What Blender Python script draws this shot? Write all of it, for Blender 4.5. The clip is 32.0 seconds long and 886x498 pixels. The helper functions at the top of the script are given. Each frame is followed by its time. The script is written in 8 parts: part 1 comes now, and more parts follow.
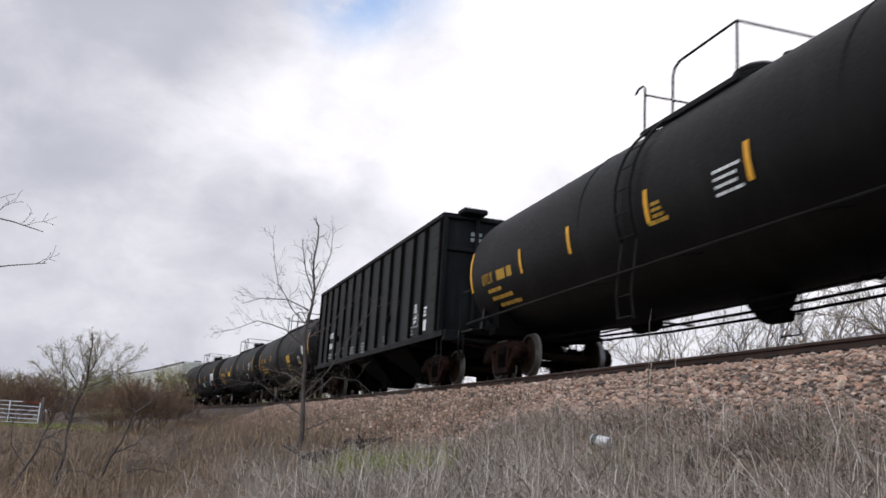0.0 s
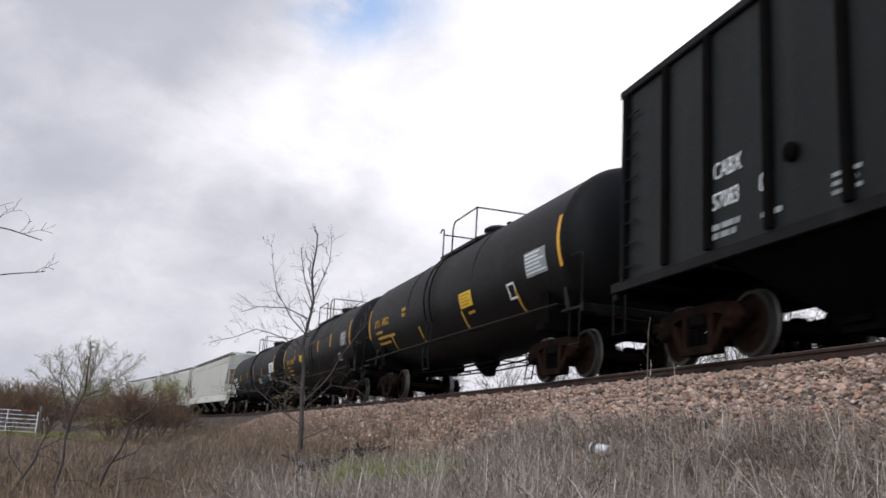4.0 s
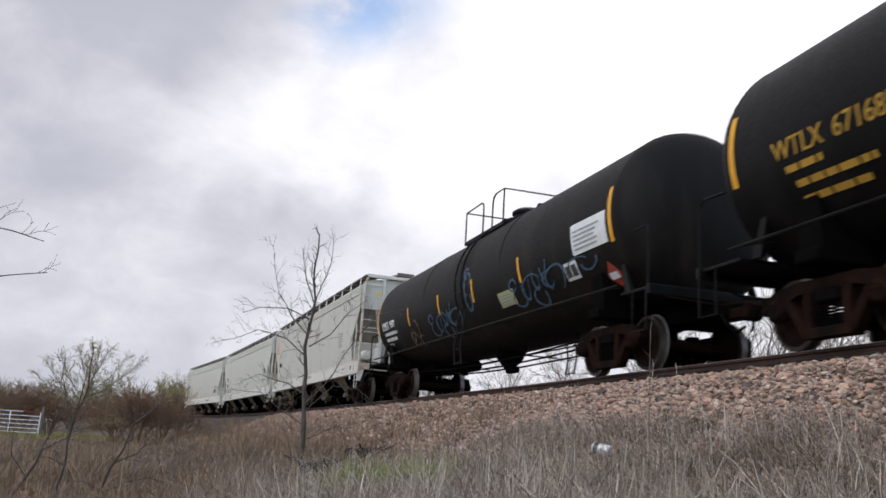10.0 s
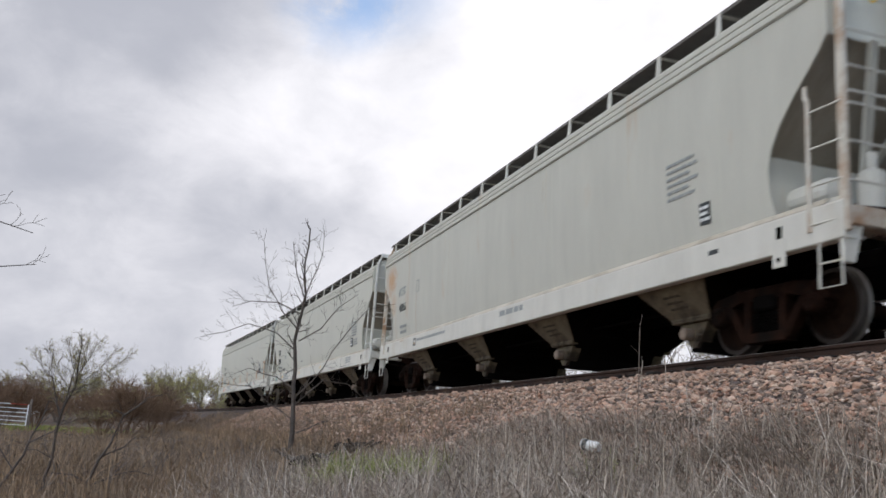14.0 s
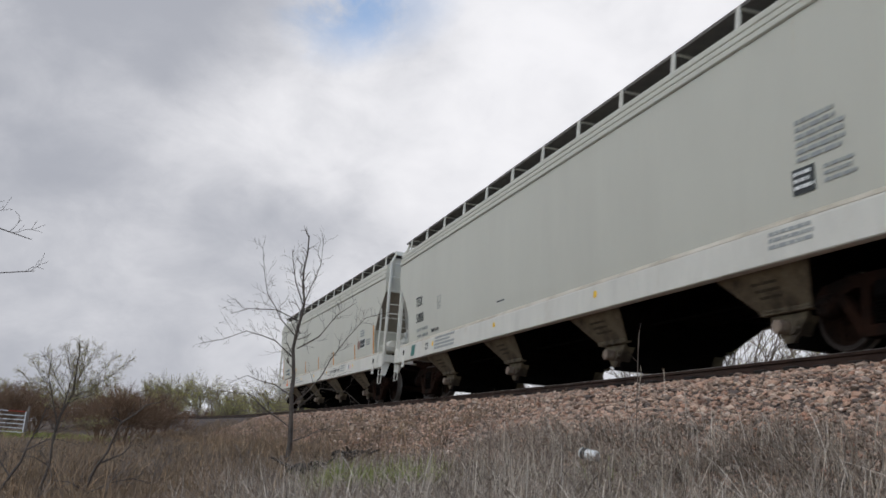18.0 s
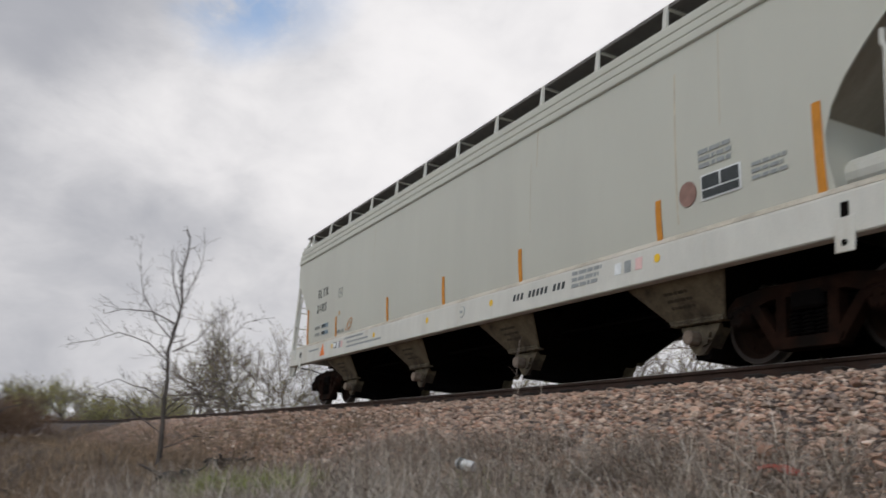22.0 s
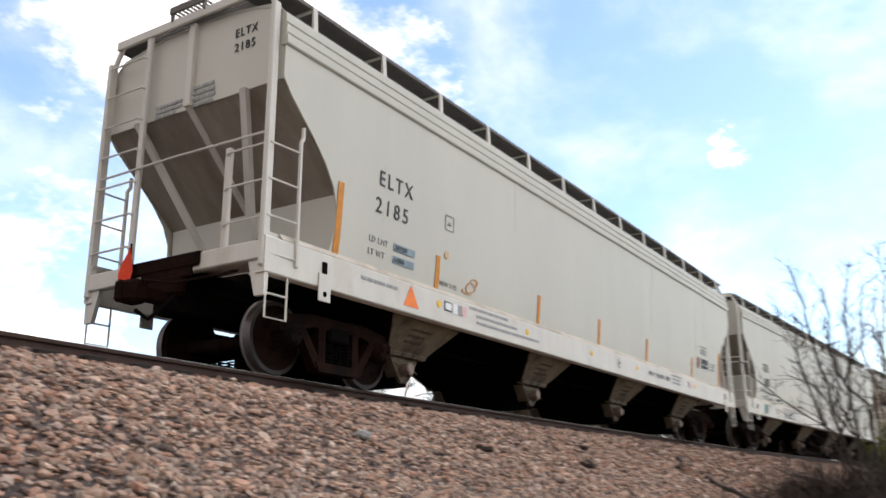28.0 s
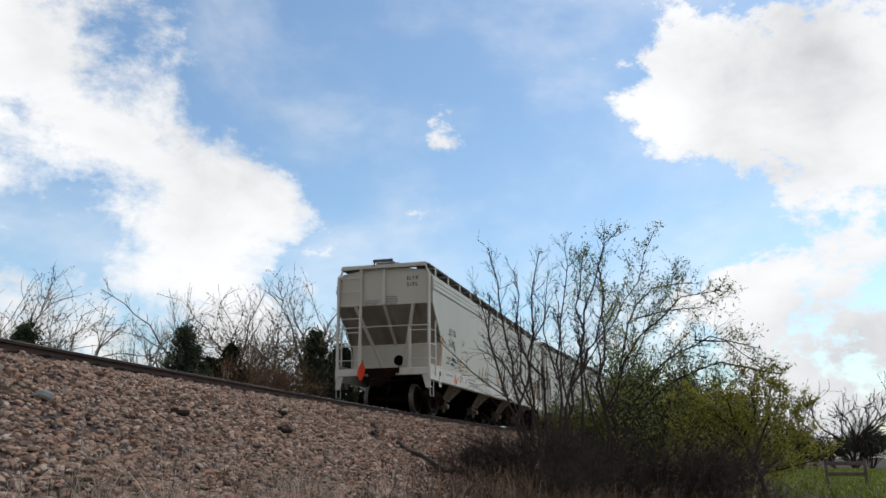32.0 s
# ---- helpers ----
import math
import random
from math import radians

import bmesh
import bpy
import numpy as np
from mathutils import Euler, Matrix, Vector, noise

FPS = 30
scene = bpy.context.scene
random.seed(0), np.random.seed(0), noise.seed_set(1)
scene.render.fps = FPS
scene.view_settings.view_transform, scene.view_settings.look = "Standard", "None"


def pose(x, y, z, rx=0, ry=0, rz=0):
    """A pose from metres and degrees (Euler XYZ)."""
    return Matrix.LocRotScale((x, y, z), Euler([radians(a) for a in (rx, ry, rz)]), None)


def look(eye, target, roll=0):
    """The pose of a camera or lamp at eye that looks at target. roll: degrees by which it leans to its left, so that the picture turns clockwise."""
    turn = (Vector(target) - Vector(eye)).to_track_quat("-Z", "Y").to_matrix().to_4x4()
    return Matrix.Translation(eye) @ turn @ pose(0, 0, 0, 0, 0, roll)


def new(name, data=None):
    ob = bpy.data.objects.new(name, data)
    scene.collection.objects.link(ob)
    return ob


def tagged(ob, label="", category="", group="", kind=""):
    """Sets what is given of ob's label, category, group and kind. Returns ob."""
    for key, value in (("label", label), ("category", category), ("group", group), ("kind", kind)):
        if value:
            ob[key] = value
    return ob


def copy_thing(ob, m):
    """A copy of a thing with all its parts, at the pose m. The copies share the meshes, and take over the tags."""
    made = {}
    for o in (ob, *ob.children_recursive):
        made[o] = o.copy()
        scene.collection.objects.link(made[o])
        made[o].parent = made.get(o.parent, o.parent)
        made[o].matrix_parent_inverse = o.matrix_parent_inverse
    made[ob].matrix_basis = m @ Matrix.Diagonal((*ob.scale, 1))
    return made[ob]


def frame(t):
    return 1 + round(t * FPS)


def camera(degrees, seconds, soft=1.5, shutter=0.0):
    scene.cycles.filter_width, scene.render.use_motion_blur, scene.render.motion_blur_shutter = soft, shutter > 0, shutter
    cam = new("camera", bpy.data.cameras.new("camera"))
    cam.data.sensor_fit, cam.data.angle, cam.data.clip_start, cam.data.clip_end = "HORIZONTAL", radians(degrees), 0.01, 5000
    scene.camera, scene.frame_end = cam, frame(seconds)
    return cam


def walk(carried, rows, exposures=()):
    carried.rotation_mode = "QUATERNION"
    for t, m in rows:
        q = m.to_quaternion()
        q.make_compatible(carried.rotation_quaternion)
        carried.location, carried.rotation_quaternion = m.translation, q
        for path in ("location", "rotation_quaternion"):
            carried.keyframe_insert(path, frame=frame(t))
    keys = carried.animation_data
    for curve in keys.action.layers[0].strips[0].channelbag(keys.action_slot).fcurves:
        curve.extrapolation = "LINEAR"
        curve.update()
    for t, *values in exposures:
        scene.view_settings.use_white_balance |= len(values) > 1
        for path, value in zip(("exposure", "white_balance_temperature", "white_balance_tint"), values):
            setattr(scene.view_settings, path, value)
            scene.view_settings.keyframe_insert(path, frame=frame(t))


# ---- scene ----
# The camera stands in the field on the inside of a long curve and swings with the train.
EYE = 0.9


def aim(yaw, pitch, roll):
    return pose(0, 0, EYE, 90 + pitch, 0, yaw) @ pose(0, 0, 0, 0, 0, roll)


cam = camera(53.58, 32.0, soft=1.6, shutter=0.4)
walk(cam, [
    (0, aim(75.47, 12.10, 3.67)),
    (0.5, aim(75.29, 12.17, 3.48)),
    (1, aim(75.12, 12.28, 3.65)),
    (1.5, aim(75.04, 12.35, 3.69)),
    (2, aim(75.29, 12.39, 3.60)),
    (2.5, aim(75.61, 12.53, 3.58)),
    (3, aim(75.54, 12.60, 3.57)),
    (3.5, aim(75.40, 12.71, 3.65)),
    (5.5, aim(75.60, 12.20, 3.47)),
    (6, aim(75.57, 12.35, 3.72)),
    (6.5, aim(75.33, 12.49, 3.81)),
    (7, aim(75.35, 12.54, 3.64)),
    (7.5, aim(75.36, 12.37, 3.48)),
    (8, aim(75.48, 12.23, 3.87)),
    (8.5, aim(75.53, 12.18, 3.53)),
    (9, aim(75.62, 12.21, 3.68)),
    (9.5, aim(75.61, 12.48, 3.53)),
    (10, aim(75.55, 12.65, 3.56)),
    (10.5, aim(75.37, 12.66, 3.75)),
    (11, aim(75.39, 12.51, 3.82)),
    (11.5, aim(75.46, 12.48, 3.81)),
    (12, aim(75.46, 12.62, 3.82)),
    (12.5, aim(75.30, 12.71, 3.71)),
    (13, aim(75.02, 12.83, 3.86)),
    (13.5, aim(74.91, 12.74, 3.97)),
    (14, aim(74.92, 12.40, 3.96)),
    (14.5, aim(74.90, 12.34, 3.97)),
    (16.5, aim(74.89, 12.77, 4.07)),
    (17, aim(74.84, 12.65, 4.15)),
    (17.5, aim(74.90, 12.72, 4.19)),
    (18, aim(74.88, 12.92, 4.13)),
    (18.5, aim(74.68, 13.22, 3.93)),
    (19, aim(74.64, 13.35, 4.19)),
    (19.5, aim(74.62, 13.26, 4.37)),
    (20, aim(74.78, 13.17, 4.46)),
    (20.5, aim(74.98, 13.11, 4.41)),
    (21, aim(73.93, 13.31, 4.51)),
    (21.5, aim(71.68, 13.73, 4.37)),
    (22, aim(67.31, 14.08, 4.74)),
    (22.5, aim(60.09, 14.66, 4.82)),
    (23, aim(50.57, 16.48, 5.16)),
    (23.5, aim(42.48, 17.40, 4.81)),
    (24, aim(32.58, 18.44, 4.74)),
    (24.5, aim(20.49, 19.70, 4.26)),
    (25, aim(9.27, 20.67, 4.12)),
    (25.5, aim(-5.01, 21.57, 2.92)),
    (26, aim(-17.51, 21.04, 2.59)),
    (26.5, aim(-27.63, 20.78, 1.48)),
    (28.5, aim(-66.89, 14.39, 0.05)),
    (29, aim(-70.28, 14.22, 0.16)),
    (29.5, aim(-72.62, 14.85, -0.00)),
    (30, aim(-75.60, 13.94, -0.30)),
    (30.5, aim(-77.08, 13.01, 0.04)),
    (31, aim(-78.00, 13.21, -0.67)),
    (31.5, aim(-78.54, 13.32, -0.16)),
    (32, aim(-78.97, 13.49, -0.27)),
], exposures=[(0, -0.1, 6400, 15), (13, -0.1, 6400, 14), (14.5, -0.25, 6400, 13), (16.5, -0.38, 6400, 12), (20, -0.52, 6430, 12), (21, -0.56, 6450, 11), (22, -0.46, 6600, 12), (22.5, -0.5, 6650, 13), (23, -0.44, 6700, 14), (23.5, -0.2, 6720, 14), (24, 0.05, 6750, 15), (25, 0.03, 6850, 17), (26, 0.03, 6800, 17), (26.5, 0.05, 6800, 16), (28.5, 0.15, 6750, 16), (29, 0.0, 6720, 16), (30, -0.35, 6600, 13), (31, -0.72, 6450, 11), (32, -0.78, 6400, 10)])

# ---- sky and sun ----
RAIL = EYE + 1.415          # rail top above the field
world = bpy.data.worlds.new("sky")
scene.world = world
world.use_nodes = True
SUN_AZ, SUN_EL = radians(150), radians(48)


def sky_nodes():
    nt = world.node_tree
    nt.nodes.clear()
    N, L = nt.nodes.new, nt.links.new

    def math_(op, a, b=None, c=None):
        n = N("ShaderNodeMath")
        n.operation = op
        for i, v in enumerate((a, b, c)):
            if v is None:
                continue
            if isinstance(v, (int, float)):
                n.inputs[i].default_value = v
            else:
                L(v, n.inputs[i])
        return n.outputs[0]

    def ramp(v, a, b):
        n = N("ShaderNodeMapRange")
        n.interpolation_type = "SMOOTHSTEP"
        n.inputs[1].default_value, n.inputs[2].default_value = a, b
        L(v, n.inputs[0])
        return n.outputs[0]

    def noise_(vec, scale, detail, rough, off, dist=0.0):
        m = N("ShaderNodeMapping")
        m.inputs["Location"].default_value = off
        L(vec, m.inputs["Vector"])
        n = N("ShaderNodeTexNoise")
        n.inputs["Scale"].default_value, n.inputs["Detail"].default_value = scale, detail
        n.inputs["Roughness"].default_value, n.inputs["Distortion"].default_value = rough, dist
        L(m.outputs[0], n.inputs["Vector"])
        return n.outputs[0]

    def mixc(fac, a, b):
        n = N("ShaderNodeMix")
        n.data_type = "RGBA"
        L(fac, n.inputs[0])
        for v, i in ((a, 6), (b, 7)):
            if isinstance(v, tuple):
                n.inputs[i].default_value = v
            else:
                L(v, n.inputs[i])
        return n.outputs[2]

    tc = N("ShaderNodeTexCoord")
    sep = N("ShaderNodeSeparateXYZ")
    L(tc.outputs["Generated"], sep.inputs[0])
    X, Y, Z = sep.outputs
    def towards(az, el, wide):
        """1 in the given direction, 0 that many degrees away from it."""
        a, e = radians(az), radians(el)
        d = (-math.sin(a) * math.cos(e), math.cos(a) * math.cos(e), math.sin(e))
        n = N("ShaderNodeVectorMath")
        n.operation = "DOT_PRODUCT"
        L(tc.outputs["Generated"], n.inputs[0])
        n.inputs[1].default_value = d
        return ramp(n.outputs["Value"], math.cos(radians(wide)), 1.0)

    tall = N("ShaderNodeCombineXYZ")
    for i, v in enumerate((X, Y, math_("MULTIPLY", Z, 1.6))):
        L(v, tall.inputs[i])
    ray = tall.outputs[0]

    def spots(rows):
        """The sum of soft spots: bearing, height, width in degrees, weight."""
        total = 0.0
        for az, el, wide, k in rows:
            total = math_("MULTIPLY_ADD", towards(az, el, wide), k, total)
        return total

    puff = noise_(ray, 4.6, 13, 0.66, (3.1, 1.7, 0.4), 0.15)
    swell = noise_(ray, 3.6, 5, 0.52, (7.3, 2.2, 5.0), 0.3)
    curl = noise_(ray, 9.0, 10, 0.62, (1.3, 4.2, 2.0), 0.3)
    # closed cover over the west; broken cumulus and a low bank over the east
    cover = ramp(X, 0.35, -0.55)
    east = spots(((-18, 7, 20, 0.30), (-34, 8, 12, 0.18), (-48, 26, 14, 0.34), (-54, 20, 9, 0.14), (-59, 17, 8, 0.13), (-63, 15, 7, 0.11), (-67, 12, 8, 0.17), (-52, 9, 8, 0.08), (-61, 9, 8, 0.12), (-70, 7, 8, 0.12),
                  (-92.5, 21.5, 5, 0.17), (-95.5, 22.5, 6, 0.17), (-94, 15, 4, -0.16), (-98, 14.8, 4, -0.22), (-102, 15, 4, -0.18), (-97, 10.5, 5, 0.12), (-100, 20.5, 9, 0.22), (-105, 18, 9, 0.20), (-101, 12, 6, 0.10), (-98, 8.5, 5, -0.06), (-103, 6, 8, 0.18), (-114, 24, 14, 0.3),
                  (-79, 24, 14, -0.12), (-86, 14, 8, -0.06), (-67, 23, 7, -0.10), (-54.6, 14.3, 4, -0.15), (-57, 24.0, 4, -0.13), (-60, 25, 3, 0.09),
                  (-65.4, 15.6, 5, 0.13), (-62.5, 12.5, 6, 0.10), (-69, 16, 4, 0.10), (-53, 11.3, 4, 0.10), (-78.5, 15.6, 3.5, 0.07), (-79.6, 20.4, 3, 0.06)))
    gap = math_("MULTIPLY", math_("ADD", towards(83.6, 28.0, 5.0), towards(80.5, 30, 6)), ramp(puff, 0.62, 0.42))
    wisp = noise_(ray, 13.0, 12, 0.68, (2.1, 8.4, 3.3), 0.2)
    dens = math_("ADD", math_("ADD", math_("MULTIPLY_ADD", wisp, 0.62, math_("MULTIPLY_ADD", puff, 1.25, -0.435)), math_("MULTIPLY", cover, 0.6)), math_("MULTIPLY_ADD", ramp(Z, 0.12, 0.0), 0.12, east))
    soft = ramp(Y, 0.15, 0.5)
    edge = math_("MULTIPLY_ADD", math_("SUBTRACT", ramp(dens, 0.53, 0.84), ramp(dens, 0.57, 0.71)), soft, ramp(dens, 0.57, 0.71))
    solid = math_("MULTIPLY", edge, math_("SUBTRACT", 1.0, math_("MULTIPLY", gap, 0.42)))
    veil = math_("MULTIPLY", ramp(math_("MULTIPLY_ADD", puff, 0.5, swell), 0.62, 1.0), 0.5)
    cloud = math_("MAXIMUM", solid, veil)
    sky = N("ShaderNodeTexSky")
    sky.sky_type, sky.sun_disc = "NISHITA", False
    sky.sun_elevation, sky.sun_rotation = SUN_EL, SUN_AZ
    blue = N("ShaderNodeMix")
    blue.data_type, blue.blend_type = "RGBA", "MULTIPLY"
    blue.inputs[0].default_value = 1.0
    L(sky.outputs[0], blue.inputs[6])
    blue.inputs[7].default_value = (0.265, 0.295, 0.295, 1)
    # thin and sunlit parts are white, thick ones grey
    grey = spots(((99, 22, 13, -0.13), (103, 14, 9, -0.07), (83.5, 17.5, 5, -0.07), (87, 13.5, 6, -0.08), (92, 25, 6, -0.06), (96, 6, 8, -0.04), (88, 6, 6, -0.05), (97, 27, 8, -0.06),
                  (86, 21.5, 8, 0.09), (90, 19, 6, 0.06), (76, 22, 13, 0.10), (70, 26, 14, 0.10), (98, 7, 11, -0.06), (84, 15.5, 3, 0.07), (60, 28, 18, 0.1), (48, 24, 18, 0.14), (76, 14, 9, 0.05),
                  (-101.2, 21.3, 7, -0.14), (-104, 7, 5, -0.10)))
    mood = math_("ADD", math_("MULTIPLY_ADD", swell, 0.55, math_("MULTIPLY_ADD", curl, 0.34, 0.055)), math_("ADD", grey, math_("MULTIPLY", ramp(X, 0.0, 0.6), 0.24)))
    tone = ramp(mood, 0.24, 0.84)
    lit = mixc(tone, (0.56, 0.585, 0.64, 1), mixc(ramp(X, 0.1, 0.5), (1.24, 1.24, 1.25, 1), (1.74, 1.74, 1.73, 1)))
    col = mixc(cloud, blue.outputs[2], lit)
    bg = N("ShaderNodeBackground")
    L(col, bg.inputs[0])
    bg.inputs[1].default_value = 1.0
    out = N("ShaderNodeOutputWorld")
    L(bg.outputs[0], out.inputs[0])


sky_nodes()
sun = new("sun", bpy.data.lights.new("sun", "SUN"))
sun.data.energy, sun.data.angle, sun.data.color = 0.6, radians(14), (1.0, 0.96, 0.9)
sun.matrix_world = look((0, 0, 0), (-math.sin(SUN_AZ) * math.cos(SUN_EL), -math.cos(SUN_AZ) * math.cos(SUN_EL), -math.sin(SUN_EL)))

# ---- materials ----
def material(name, base, rough=0.6, metal=0.0, vary=0.15, scale=6.0, fine=60.0, bump=0.15, stain=None, stain_at=(0.55, 0.7), stretch=(1, 1, 1), island=0.0, rand=0.0, island2=None, spec=0.35, trans=0.0):
    """A surface with grain at two scales. stain: a second colour in patches, stretched by stretch; island, rand: lightness that differs from piece to piece."""
    m = bpy.data.materials.new(name)
    m.use_nodes = True
    nt = m.node_tree
    N, L = nt.nodes.new, nt.links.new
    b = nt.nodes["Principled BSDF"]
    b.inputs["Roughness"].default_value, b.inputs["Metallic"].default_value = rough, metal
    b.inputs["Specular IOR Level"].default_value = spec
    tc = N("ShaderNodeTexCoord")
    mp = N("ShaderNodeMapping")
    mp.inputs["Scale"].default_value = stretch
    L(tc.outputs["Object"], mp.inputs[0])

    def tex(s, d, vec):
        n = N("ShaderNodeTexNoise")
        n.inputs["Scale"].default_value, n.inputs["Detail"].default_value, n.inputs["Roughness"].default_value = s, d, 0.6
        L(vec, n.inputs["Vector"])
        return n.outputs[0]

    def span(v, a, c, lo, hi):
        n = N("ShaderNodeMapRange")
        for i, k in enumerate((a, c, lo, hi)):
            n.inputs[i + 1].default_value = k
        L(v, n.inputs[0])
        return n.outputs[0]

    def mix(kind, fac, a, c):
        n = N("ShaderNodeMix")
        n.data_type, n.blend_type = "RGBA", kind
        for v, i in ((fac, 0), (a, 6), (c, 7)):
            if isinstance(v, (tuple, float, int)):
                n.inputs[i].default_value = v
            else:
                L(v, n.inputs[i])
        return n.outputs[2]

    big, small = tex(scale, 5, mp.outputs[0]), tex(fine, 3, tc.outputs["Object"])
    val = N("ShaderNodeMath")
    val.operation = "MULTIPLY"
    L(span(big, 0.3, 0.7, 1 - vary, 1 + vary), val.inputs[0])
    L(span(small, 0.3, 0.7, 1 - vary * 0.5, 1 + vary * 0.5), val.inputs[1])
    col = (*base, 1)
    geo = None
    if island or rand:
        if island:
            geo = N("ShaderNodeNewGeometry").outputs["Random Per Island"]
        else:
            geo = N("ShaderNodeObjectInfo").outputs["Random"]
        if island2:
            cr = N("ShaderNodeValToRGB")
            el = cr.color_ramp.elements
            el[0].color = (*base, 1)
            el[0].position = 0.0
            for i, c in enumerate(island2):
                e = el.new((i + 1) / len(island2)) if i < len(island2) - 1 else el[-1]
                e.color = (*c, 1)
            L(geo, cr.inputs[0])
            col = cr.outputs[0]
    grey = N("ShaderNodeCombineColor")
    for i in range(3):
        L(val.outputs[0], grey.inputs[i])
    col = mix("MULTIPLY", 1.0, col, grey.outputs[0])
    if geo is not None:
        k = island or rand
        wn = N("ShaderNodeTexWhiteNoise")
        wn.noise_dimensions = "1D"
        L(geo, wn.inputs["W"])
        g2 = N("ShaderNodeCombineColor")
        s = span(wn.outputs[0], 0, 1, 1 - k, 1 + k)
        for i in range(3):
            L(s, g2.inputs[i])
        col = mix("MULTIPLY", 1.0, col, g2.outputs[0])
    if stain:
        col = mix("MIX", span(tex(scale * 0.6, 8, mp.outputs[0]), stain_at[0], stain_at[1], 0.0, 1.0), col, (*stain, 1))
    L(col, b.inputs["Base Color"])
    L(span(small, 0.3, 0.7, max(rough - 0.12, 0.05), min(rough + 0.12, 1)), b.inputs["Roughness"])
    if bump:
        bp = N("ShaderNodeBump")
        bp.inputs["Strength"].default_value, bp.inputs["Distance"].default_value = bump, 0.01
        L(small, bp.inputs["Height"])
        L(bp.outputs[0], b.inputs["Normal"])
    if trans:
        b.inputs["Subsurface Weight"].default_value = 0.0
    return m


